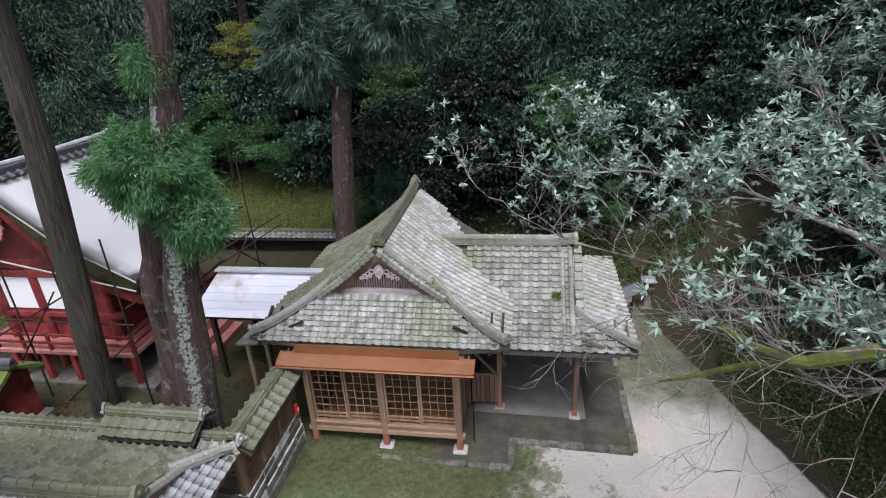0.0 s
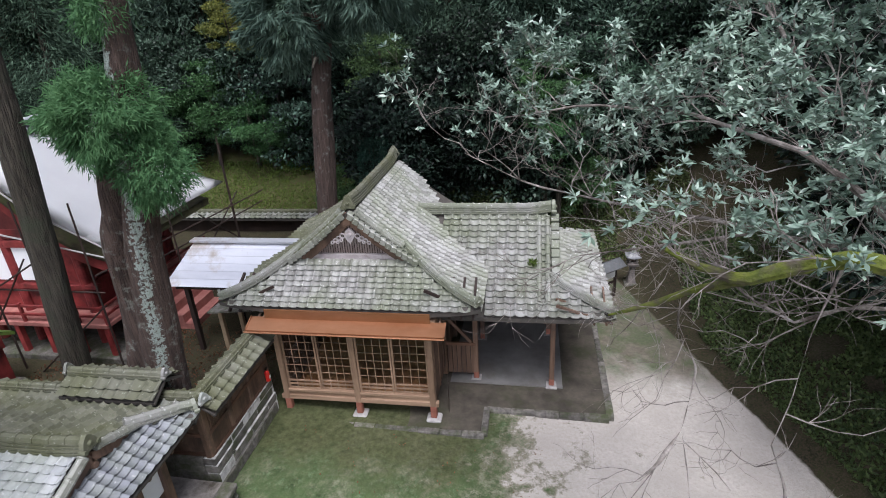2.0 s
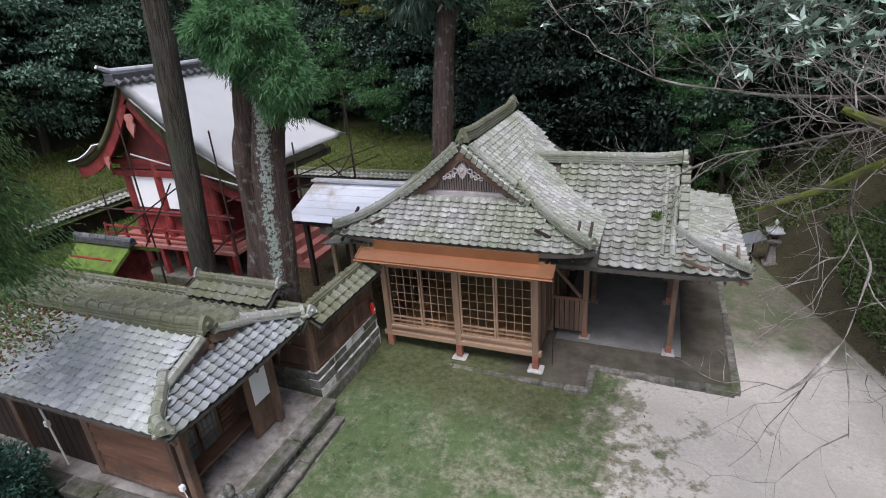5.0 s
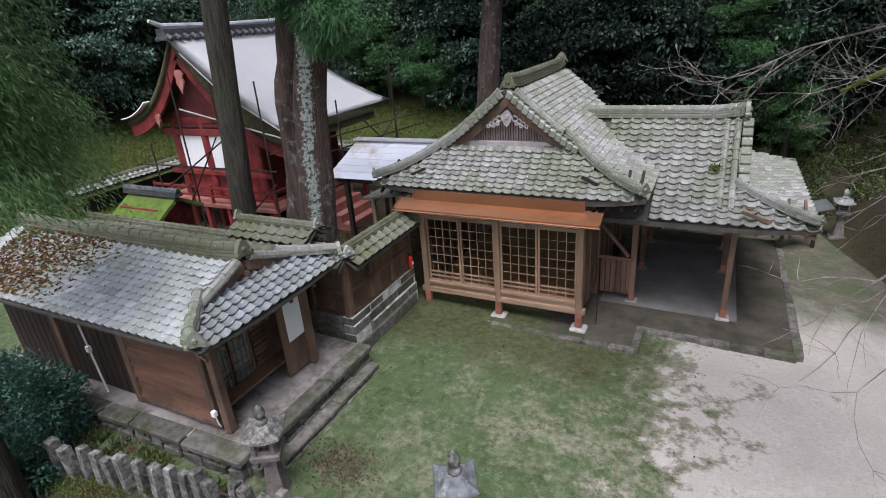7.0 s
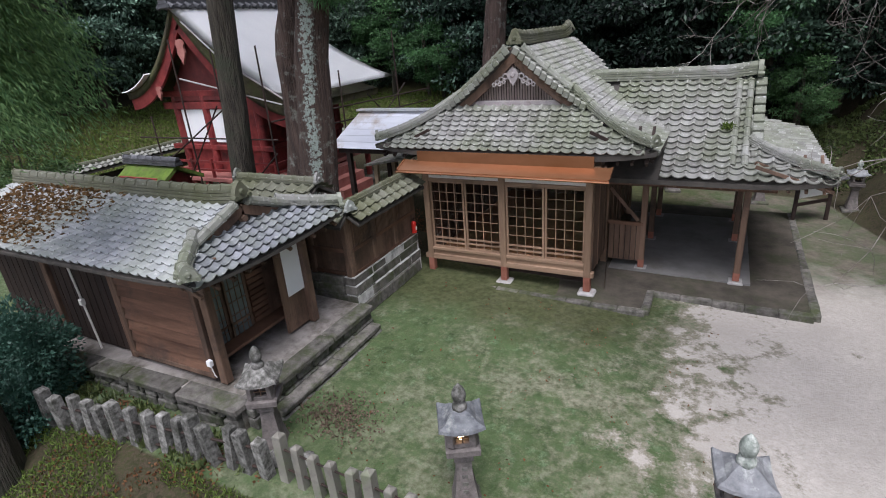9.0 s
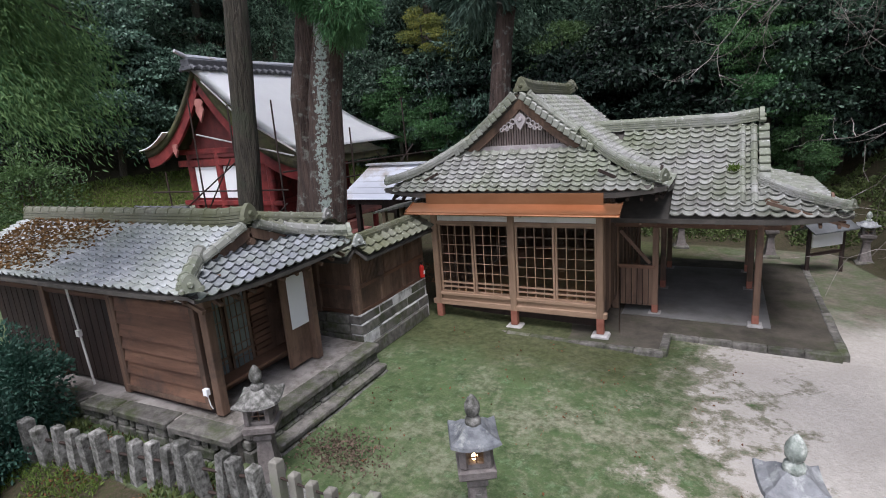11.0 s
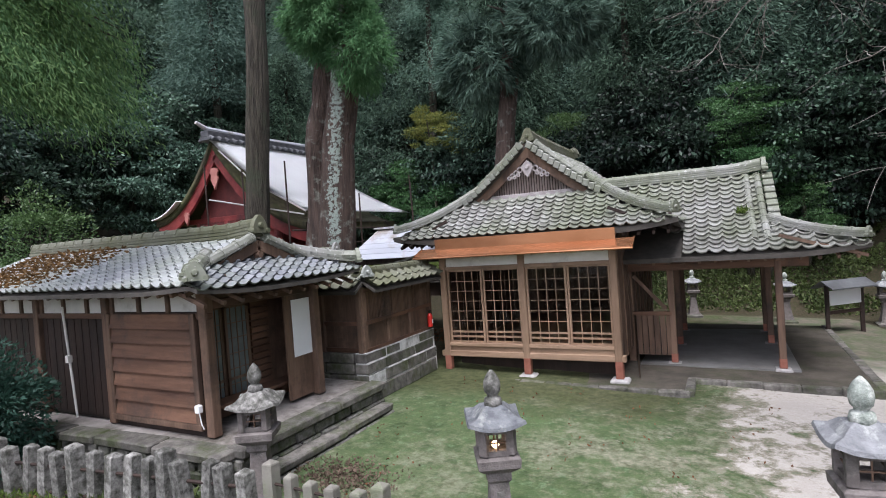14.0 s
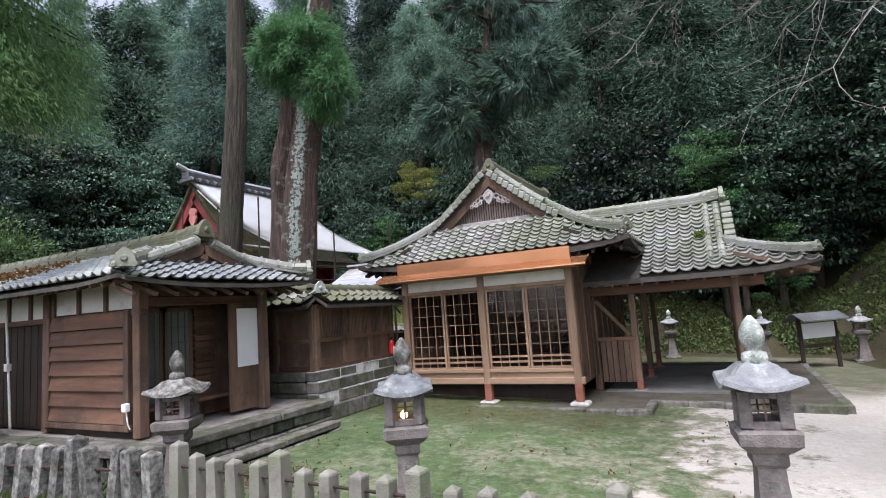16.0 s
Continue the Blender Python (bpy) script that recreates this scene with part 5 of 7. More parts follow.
    for x, z, s in ((RX, 5.55, 1.0), (-11.0, 4.35, 0.6), (-8.3, 4.35, 0.6)):
        # a flat carved board: two lobes narrowing to a point
        outline = [(0, 0.22), (0.13, 0.2), (0.2, 0.08), (0.15, -0.04), (0.19, -0.16), (0.12, -0.3), (0.05, -0.4), (0, -0.52)]
        ring = [(u, w) for u, w in outline] + [(-u, w) for u, w in outline[-2:0:-1]]
        bm = B()
        fr = [bm.verts.new((x + 0.8 * s * u, Y0 - 0.02, z - 0.15 * s + 0.9 * s * w)) for u, w in ring]
        bk = [bm.verts.new((x + 0.8 * s * u, Y0 + 0.04, z - 0.15 * s + 0.9 * s * w)) for u, w in ring]
        bm.faces.new(fr)
        bm.faces.new(bk[::-1])
        for i in range(len(ring)):
            j = (i + 1) % len(ring)
            bm.faces.new((fr[i], bk[i], bk[j], fr[j]))
        part("pendant", bm, M_PINK, hon, "faded pink carved pendant")
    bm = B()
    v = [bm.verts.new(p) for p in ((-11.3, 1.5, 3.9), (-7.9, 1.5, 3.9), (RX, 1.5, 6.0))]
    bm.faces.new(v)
    part("gable_wall", bm, M_RED_SHADED, hon)
    # body
    bm = B()
    box(bm, -11.2, 1.62, 1.75, -7.9, 5.1, 4.3)
    part("body", bm, M_RED, hon)
    for x in (-11.2, -9.95, -8.75, -7.9):
        bm = B()
        tube(bm, [(x, 1.6, 0.7), (x, 1.6, 4.1)], [0.13, 0.13], 12)
        part("pillar", bm, M_RED, hon)
    for y in (3.3, 5.1):
        bm = B()
        tube(bm, [(-7.9, y, 0.7), (-7.9, y, 4.1)], [0.13, 0.13], 12)
        part("pillar", bm, M_RED, hon)
    for x0, x1 in ((-11.05, -10.1), (-9.8, -8.9)):
        bm = B()
        box(bm, x0, 1.57, 2.65, x1, 1.6, 3.62)
        part("white_panel", bm, M_WHITE, hon, "white plaster wall panel")
    for z, w in ((2.5, 0.14), (3.75, 0.2), (4.1, 0.16)):
        bm = B()
        box(bm, -11.7, 1.48, z - w / 2, -7.5, 1.66, z + w / 2, 0.01)
        box(bm, -8.0, 1.5, z - w / 2, -7.8, 5.3, z + w / 2, 0.01)
        part("beam", bm, M_RED, hon)
    bm = B()
    box(bm, -12.0, 0.9, 1.6, -7.0, 5.8, 1.72, 0.01)
    dk = part("veranda", bm, M_PINK, hon, "faded red veranda")
    bm = B()
    for z in (1.95, 2.2):
        beam(bm, (-12.0, 0.95, z), (-7.0, 0.95, z), 0.06, 0.06)
        beam(bm, (-7.05, 0.95, z), (-7.05, 5.8, z), 0.06, 0.06)
    for k in range(7):
        x = -12.0 + 5.0 * k / 6
        beam(bm, (x, 0.95, 1.7), (x, 0.95, 2.28), 0.07, 0.07)
    part("railing", bm, M_RED, dk)
    bm = B()
    box(bm, -12.2, 0.8, 0.2, -6.6, 6.0, 0.75, 0.02)
    part("stone_base", bm, M_STONE, hon)
    bars("floor_post", [((-11.7 + 0.92 * k, y, 0.75), (-11.7 + 0.92 * k, y, 1.62)) for k in range(6) for y in (1.0, 3.0, 5.5)], 0.14, 0.14, M_RED, hon)
    bm = B()
    for k in range(5):
        box(bm, -7.0 + 0.3 * k, 2.6, 0.4, -6.7 + 0.3 * k, 4.2, 1.55 - 0.26 * k)
    part("stairs", bm, M_PINK, hon, "faded red timber stairs")
    # scaffold of thin poles
    sc = thing("scaffold", (-8, 0.6, 0.5), "scaffold of thin dark poles lashed round the sanctuary", "scaffold")
    rnd = random.Random(3)
    for x, y, top in ((-10.9, 0.45, 3.6), (-9.4, 0.4, 5.6), (-7.9, 0.4, 5.3), (-6.3, 0.3, 5.3), (-5.7, 2.6, 4.5), (-5.6, 5.6, 5.0), (-6.2, 6.6, 5.4)):
        bm = B()
        tube(bm, [(x, y, 0.3), (x + rnd.uniform(-0.1, 0.1), y, top)], [0.027, 0.022], 7)
        part("pole", bm, M_WOOD_DARK, sc)
    for a, b in (((-11.6, 0.4, 3.0), (-6.1, 0.3, 3.05)), ((-11.2, 0.4, 2.0), (-7.0, 0.2, 4.2)), ((-10.9, 0.35, 0.5), (-8.0, 0.3, 3.9)), ((-8.9, 0.3, 0.5), (-6.2, 0.3, 2.7)),
                 ((-6.2, 0.3, 3.5), (-5.2, 6.9, 3.5)), ((-6.0, 1.5, 3.1), (-5.3, 6.9, 3.1)), ((-5.8, 3.5, 2.2), (-5.5, 5.8, 3.8)), ((-5.6, 5.9, 2.0), (-5.7, 3.9, 3.7)), ((-9.4, 0.5, 4.6), (-5.9, 0.45, 3.9))):
        bm = B()
        tube(bm, [a, b], [0.024, 0.02], 7)
        part("pole", bm, M_WOOD_DARK if a[2] < 4.4 else M_POLE_GREY, sc)
    # connecting roof of corrugated sheet
    ln = thing("link_roof", (-4, 2.6, 0.4), "pale lapped metal sheet roof linking hall and sanctuary", "roof")
    for sg in (1, -1):
        for k in range(6):
            # lapped sheets lying along the roof, each a little over the one below
            u0, u1 = k / 6, min((k + 1.12) / 6, 1)
            ys = [2.65 - sg * 1.15 * (1 - u) for u in (u0, u1)]
            zs = [2.60 + 0.80 * u for u in (u0, u1)]
            xa, xb = [(-5.5 + 0.38 * u, -1.6) for u in (u0, u1)]
            bm = slab(B(), [(xa[0], ys[0], zs[0] + 0.012), (xa[1], ys[0], zs[0] + 0.012), (xb[1], ys[1], zs[1]), (xb[0], ys[1], zs[1])], 0.01)
            part("metal_sheet", bm, M_ZINC, ln)
    bm = B()
    beam(bm, (-5.2, 2.65, 3.43), (-1.8, 2.65, 3.43), 0.26, 0.05)
    part("ridge_cap", bm, M_ZINC, ln)
    for x in (-5.0, -3.6, -2.4):
        for y in (1.7, 3.6):
            bm = B()
            beam(bm, (x, y, 0.3), (x, y, 2.62), 0.12, 0.12)
            part("post", bm, M_WOOD_DARK, ln)
    bars("beam", [((-5.3, y, 2.52), (-1.9, y, 2.52)) for y in (1.7, 3.6)], 0.1, 0.14, M_WOOD_DARK, ln)
    # eave boards projecting from the hall's left side
    bm = B()
    slab(bm, [(-3.75, 0.55, 2.45), (-2.3, 0.25, 2.75), (-2.2, 1.3, 2.80), (-3.6, 1.45, 2.5)], 0.05)
    me = to_mesh("lean_to_roof", bm)
    me.materials.append(M_STONE)
    lt = thing("lean_to", (-3, 0.9, 0.3), "small weathered lean-to roof on timber posts", "lean-to")
    place("roof", me, lt)
    for x, y in ((-3.5, 0.7), (-3.4, 1.35)):
        bm = B()
        beam(bm, (x, y, 0.3), (x, y, 2.46), 0.1, 0.1)
        part("post", bm, M_BAMBOO, lt)
    # little side shrine with a mossy roof
    ss = thing("small_shrine", (-9.4, -0.9, 0.4), "little red side shrine with bright moss on its roof", "small shrine")
    bm = B()
    slab(bm, [(-10.4, -1.65, 2.15), (-8.5, -1.65, 2.15), (-8.5, -0.95, 2.6), (-10.4, -0.95, 2.6)], 0.1)
    slab(bm, [(-10.4, -0.95, 2.6), (-8.5, -0.95, 2.6), (-8.5, -0.2, 2.2), (-10.4, -0.2, 2.2)], 0.1)
    part("roof", bm, M_MOSS, ss, "bright green moss roof")
    ridge(ss, [(-10.5, -0.95, 2.6), (-8.4, -0.95, 2.6)], M_TILE_DARK, 0.24, 3, 0.08)
    bm = B()
    box(bm, -10.3, -1.4, 0.9, -8.8, -0.4, 2.35)
    part("body", bm, M_RED, ss)
    for x in (-10.0, -9.2):
        bm = B()
        box(bm, x - 0.2, -1.43, 1.4, x + 0.2, -1.40, 2.0)
        part("white_panel", bm, M_PLASTER, ss)
    bm = B()
    box(bm, -10.5, -1.6, 0.3, -8.6, -0.3, 0.9, 0.03)
    part("stone_base", bm, M_STONE, ss)


M_BAMBOO = mat("pale_timber", (0.24, 0.17, 0.10), (0.4, 0.29, 0.18), 3, 0.7, 0.2, 30)
M_MOSS = mat("bright_moss", (0.055, 0.095, 0.014), (0.13, 0.20, 0.03), 5, 0.95, 0.8, 60, (0.07, 0.065, 0.03), 0.3, 2.5)
build_sanctuary()


# ---- stone lanterns ----
M_LAMP = bpy.data.materials.new("lit_lamp")
M_LAMP.use_nodes = True
_b = M_LAMP.node_tree.nodes["Principled BSDF"]
_b.inputs["Emission Color"].default_value = (1.0, 0.62, 0.28, 1)
_b.inputs["Emission Strength"].default_value = 6.0


def lathe(bm, prof, seg=16, cx=0, cy=0, twist=0.0):
    rings = [[bm.verts.new((cx + r * math.cos(twist + k * math.tau / seg), cy + r * math.sin(twist + k * math.tau / seg), z)) for k in range(seg)] for r, z in prof]
    for a, b in zip(rings, rings[1:]):
        for k in range(seg):
            bm.faces.new((a[k], a[(k + 1) % seg], b[(k + 1) % seg], b[k]))
    bm.faces.new(rings[0][::-1])
    bm.faces.new(rings[-1])
    return bm


def lantern(at, h, label, lit=False, turn=0.0, wide=1.0, cap=None, jewel=None, carved=False):
    """A stone lantern: base, flared shaft, shelf, fire box, curved cap, jewel. h: full height."""
    x, y, z = at
    ln = thing("stone_lantern", at, label, "stone lantern", "stone lanterns of the yard")
    seg = 4
    k = h / 1.85
    q = math.pi / seg + radians(turn)
    r2 = 1.25 * wide

    def pr(name, prof, m=M_STONE_LIGHT, sg=seg, tw=q, lab="", sm=False):
        bm = B()
        lathe(bm, [(r * k, z + zz * k) for r, zz in prof], sg, x, y, tw)
        return part(name, bm, m, ln, lab, sm)
    pr("base", [(0.36 * r2, -0.2), (0.36 * r2, 0.06), (0.27 * r2, 0.11)], M_STONE)
    pr("shaft", [(0.25 * r2, 0.1), (0.215 * r2, 0.2), (0.16 * r2, 0.45), (0.135 * r2, 0.68), (0.13 * r2, 0.78), (0.165 * r2, 0.81), (0.165 * r2, 0.88), (0.2 * r2, 0.91)], M_STONE_PINK)
    if carved:
        face = radians(turn - 90)
        nx, ny = math.cos(face), math.sin(face)
        for i, hh in enumerate((0.34, 0.45, 0.56, 0.67)):
            rad = ((0.215 if hh < 0.45 else 0.16) + (hh - (0.2 if hh < 0.45 else 0.45)) * (-0.22 if hh < 0.45 else -0.109)) * r2 * k * 0.7071 + 0.002
            wd = 0.035 * k
            a = Vector((x + nx * rad - ny * wd, y + ny * rad + nx * wd, z + hh * k))
            b = Vector((x + nx * rad + ny * wd, y + ny * rad - nx * wd, z + hh * k))
            part("carved_bar", beam(B(), a, b, 0.008, 0.05 * k), M_STONE_DARK, ln, "worn unreadable inscription")
    pr("shelf", [(0.2 * r2, 0.9), (0.285 * r2, 0.955), (0.295 * r2, 1.04), (0.25 * r2, 1.06)], M_STONE_PINK)
    # fire box: corner posts, sills and a lattice
    rr = 0.185 * r2 * k
    c = [(x + rr * math.cos(q + i * math.tau / seg), y + rr * math.sin(q + i * math.tau / seg)) for i in range(seg)]
    box_ = pr("fire_box", [(0.21 * r2, 1.05), (0.21 * r2, 1.075)], M_STONE_PINK)
    for i in range(seg):
        part("corner_post", beam(B(), (*c[i], z + 1.07 * k), (*c[i], z + 1.33 * k), 0.085 * k, 0.085 * k, 0.006), M_STONE_PINK, box_)
        a, b = Vector(c[i]), Vector(c[(i + 1) % seg])
        for zz, hh in ((1.09, 0.05), (1.30, 0.05)):
            part("sill", beam(B(), (*a, z + zz * k), (*b, z + zz * k), 0.055 * k, hh * k), M_STONE_PINK, box_)
    bm = B()
    for i in range(seg):
        a, b = Vector(c[i]), Vector(c[(i + 1) % seg])
        m = (a + b) / 2
        beam(bm, (*m, z + 1.09 * k), (*m, z + 1.28 * k), 0.012, 0.012)
        beam(bm, (*a, z + 1.185 * k), (*b, z + 1.185 * k), 0.012, 0.012)
    part("lattice", bm, M_WOOD, box_)
    if lit:
        bm = B()
        bmesh.ops.create_uvsphere(bm, u_segments=10, v_segments=8, radius=0.035, matrix=Matrix.Translation((x + 0.02, y - 0.06, z + 1.15 * k)))
        part("lamp", bm, M_LAMP, box_, "small warm lit lamp")
    # cap with upturned corners
    bm = B()
    n = seg * 6
    prof = [(0.10, 1.52), (0.17, 1.495), (0.26, 1.42), (0.37, 1.37), (0.385, 1.335), (0.30, 1.325), (0.12, 1.325)]
    rings = []
    for r, zz in prof:
        ring = []
        for i in range(n):
            a = i * math.tau / n
            loc = ((a * seg / math.tau) % 1.0) - 0.5
            poly = math.cos(math.pi / seg) / math.cos(loc * math.tau / seg)
            up = (abs(loc) * 2) ** 3 * 0.06 * (r / 0.385) ** 2
            aa = a + q
            ring.append(bm.verts.new((x + r * r2 * poly * k * math.cos(aa), y + r * r2 * poly * k * math.sin(aa), z + (zz + up) * k)))
        rings.append(ring)
    for a, b in zip(rings, rings[1:]):
        for i in range(n):
            bm.faces.new((a[i], b[i], b[(i + 1) % n], a[(i + 1) % n]))
    bm.faces.new(rings[0])
    bm.faces.new(rings[-1][::-1])
    part("cap", bm, cap or M_STONE_CAP, ln)
    pr("jewel", [(0.085, 1.50), (0.09, 1.545), (0.082, 1.585), (0.052, 1.60), (0.052, 1.62), (0.076, 1.645), (0.086, 1.70), (0.08, 1.755), (0.05, 1.815), (0.012, 1.86)], jewel or M_STONE_LICHEN, 14, 0, "lichen-grown jewel finial", True)
    return ln


M_STONE_PINK = mat("warm_grey_stone", (0.10, 0.086, 0.08), (0.215, 0.188, 0.178), 8, 0.9, 0.5, 55, (0.09, 0.085, 0.075), 0.35, 3.5, 0, 0.1)
M_STONE_CAP = mat("blue_grey_stone", (0.12, 0.122, 0.13), (0.25, 0.253, 0.262), 7, 0.8, 0.45, 55, (0.40, 0.41, 0.39), 0.28, 5.0, 0, 0.1)
M_STONE_SLATE = mat("slate_grey_stone", (0.075, 0.08, 0.09), (0.20, 0.205, 0.215), 8, 0.8, 0.45, 55, (0.32, 0.33, 0.31), 0.25, 5.0, 0, 0.1)
M_STONE_LICHEN = mat("white_lichen_stone", (0.12, 0.14, 0.12), (0.34, 0.37, 0.33), 12, 0.9, 0.6, 60, (0.62, 0.63, 0.58), 0.5, 7.0)
lantern((1.58, -5.65, 0.0), 1.76, "weathered stone lantern with a lit lamp, standing in the mossy yard", True, 30, 0.8, M_STONE_SLATE, M_STONE_LIGHT, True)
lantern((4.39, -5.42, 0.0), 1.79, "stone lantern with a broad pale cap and lichen-grown jewel", False, 8, 0.78, None, None, True)
lantern((-1.24, -5.86, 0.05), 1.70, "dark weathered stone lantern beside the office terrace", False, 30, 0.85, M_STONE_LIGHT, M_STONE_LIGHT)
lantern((2.72, 7.9, ground_z(2.72, 7.9)), 1.45, "grey stone lantern before the ivy bank", False, 10, 0.9)
lantern((5.1, 7.5, ground_z(5.1, 7.5)), 1.42, "grey stone lantern behind the porch", False, 10, 0.9)
lantern((7.3, 7.4, ground_z(7.3, 7.4)), 1.42, "pale stone lantern on a low plinth by the bank", False, 0, 0.9)


# ---- stone post fence ----
def build_fence():
    fence = thing("stone_fence", (0, -6.5, 0.1), "row of square lichen-spotted stone posts with pointed tops", "fence")
    rnd = random.Random(12)
    posts = []
    for k in range(15):
        u = k / 14
        x = -4.65 + 3.75 * u
        y = -6.92 + 0.55 * u
        posts.append((x, y, 0.86 if k % 5 else 0.96, M_STONE_LIGHT, rnd.uniform(-5, 5), rnd.uniform(-4, 4)))
    for k in range(24):
        x = -0.62 + 0.278 * k
        posts.append((x, -6.32 - 0.015 * k, 1.0 if k % 5 == 0 else 0.9, M_STONE_POST, rnd.uniform(-1.2, 1.2), rnd.uniform(-1.5, 1.5)))
    for x, y, top, m, ax, ay in posts:
        z0 = ground_z(x, y) - 0.1
        w = rnd.uniform(0.062, 0.072) + (0.012 if top > 0.95 else 0)
        if x > -0.7:
            w, top = w * 0.8, top - 0.09
        top += rnd.uniform(-0.02, 0.02)
        bm = B()
        rings = [[bm.verts.new((sx * ww, sy * ww, zz)) for sx, sy in ((-1, -1), (1, -1), (1, 1), (-1, 1))] for ww, zz in ((w * 1.04, 0), (w, top - z0 - 0.05), (w * 0.9, top - z0 - 0.035))]
        for a, b in zip(rings, rings[1:]):
            for i in range(4):
                bm.faces.new((a[i], a[(i + 1) % 4], b[(i + 1) % 4], b[i]))
        tip = bm.verts.new((0, 0, top - z0))
        for i in range(4):
            bm.faces.new((rings[-1][i], rings[-1][(i + 1) % 4], tip))
        bmesh.ops.transform(bm, matrix=pose(x, y, z0, ax, ay, rnd.uniform(-6, 6)), verts=bm.verts)
        part("post", bm, m, fence)
    for z in (0.62, 0.30):
        bm = B()
        tube(bm, [(-4.7, -6.92, z + 0.02), (-0.9, -6.38, z)], [0.02, 0.02], 6)
        part("rail", bm, M_WOOD_DARK, fence)
        bm = B()
        tube(bm, [(-0.65, -6.32, z + 0.06), (5.8, -6.67, z + 0.06)], [0.014, 0.014], 6)
        part("rail", bm, M_WOOD_DARK, fence)
    # rough stones at the fence's corner
    for k, (x, y, r) in enumerate(((-0.95, -6.1, 0.16), (-0.8, -5.95, 0.13), (-0.6, -5.98, 0.12), (-1.1, -6.2, 0.14), (-0.7, -6.12, 0.10), (0.2, -5.95, 0.09))):
        bm = B()
        bmesh.ops.create_icosphere(bm, subdivisions=2, radius=r)
        for v in bm.verts:
            v.co *= 1 + 0.3 * noise.noise(v.co * 6 + Vector((k, 0, 0)))
            v.co.z *= 0.7
        bmesh.ops.transform(bm, matrix=Matrix.Translation((x, y, ground_z(x, y) + r * 0.3)), verts=bm.verts)
        me = to_mesh("field_stone", bm)
        me.materials.append(M_STONE_LIGHT)
        tagged(place("field_stone", me), "rough grey field stone lying by the fence", "stone", "stones by the fence")


M_STONE_POST = mat("clean_stone_post", (0.14, 0.13, 0.11), (0.26, 0.245, 0.21), 6, 0.9, 0.4, 60, (0.14, 0.15, 0.10), 0.4, 3.0, 0, 0.1)
build_fence()


# ---- notice board behind the porch ----
def build_sign():
    sg = thing("notice_board", (6.15, 6.1, 0), "roofed timber notice board with a blank white panel", "notice board")
    a, b = Vector((5.8, 5.75, 0)), Vector((6.62, 6.45, 0))
    for p in (a, b):
        bm = B()
        beam(bm, (p.x, p.y, -0.15), (p.x, p.y, 1.18), 0.09, 0.09, 0.008)
        part("post", bm, M_WOOD_DARK, sg)
    d = (b - a).normalized()
    n = Vector((d.y, -d.x, 0))
    bm = B()
    beam(bm, a + d * 0.06 + n * 0.03 + Vector((0, 0, 0.86)), b - d * 0.06 + n * 0.03 + Vector((0, 0, 0.86)), 0.02, 0.36)
    part("panel", bm, M_WHITE, sg, "blank white panel")
    bm = B()
    for s in (1, -1):
        q = [a - d * 0.15 + n * s * 0.3 + Vector((0, 0, 1.12)), b + d * 0.15 + n * s * 0.3 + Vector((0, 0, 1.12)), b + d * 0.15 + Vector((0, 0, 1.3)), a - d * 0.15 + Vector((0, 0, 1.3))]
        slab(bm, q, 0.03)
    part("roof", bm, M_ZINC_DARK, sg)
    bm = B()
    beam(bm, a + Vector((0, 0, 0.5)), b + Vector((0, 0, 0.5)), 0.05, 0.08)
    part("rail", bm, M_WOOD_DARK, sg)
    # small box lamp and drain pipe on the office front
    bm = B()
    box(bm, -2.52, -5.70, 1.02, -2.44, -5.63, 1.12, 0.008)
    tube(bm, [(-2.48, -5.66, 1.02), (-2.46, -5.65, 0.86), (-2.45, -5.63, 0.8)], [0.008] * 3, 6)
    me = to_mesh("junction_box", bm)
    me.materials.append(M_WHITE)
    tagged(place("junction_box", me), "small white electric box with cable on the office wall", "electric box")
    bm = B()
    tube(bm, [(-5.35, -5.68, 2.4), (-5.30, -5.66, 1.6), (-5.22, -5.66, 0.72)], [0.018] * 3, 8)
    box(bm, -5.35, -5.70, 1.55, -5.27, -5.63, 1.66, 0.006)
    me = to_mesh("drain_pipe", bm)
    me.materials.append(M_PLASTER)
    tagged(place("drain_pipe", me), "thin pale conduit down the office front", "pipe")


M_ZINC_DARK = mat("grey_board_roof", (0.06, 0.062, 0.065), (0.12, 0.125, 0.13), 3, 0.6, 0.2, 20)
build_sign()


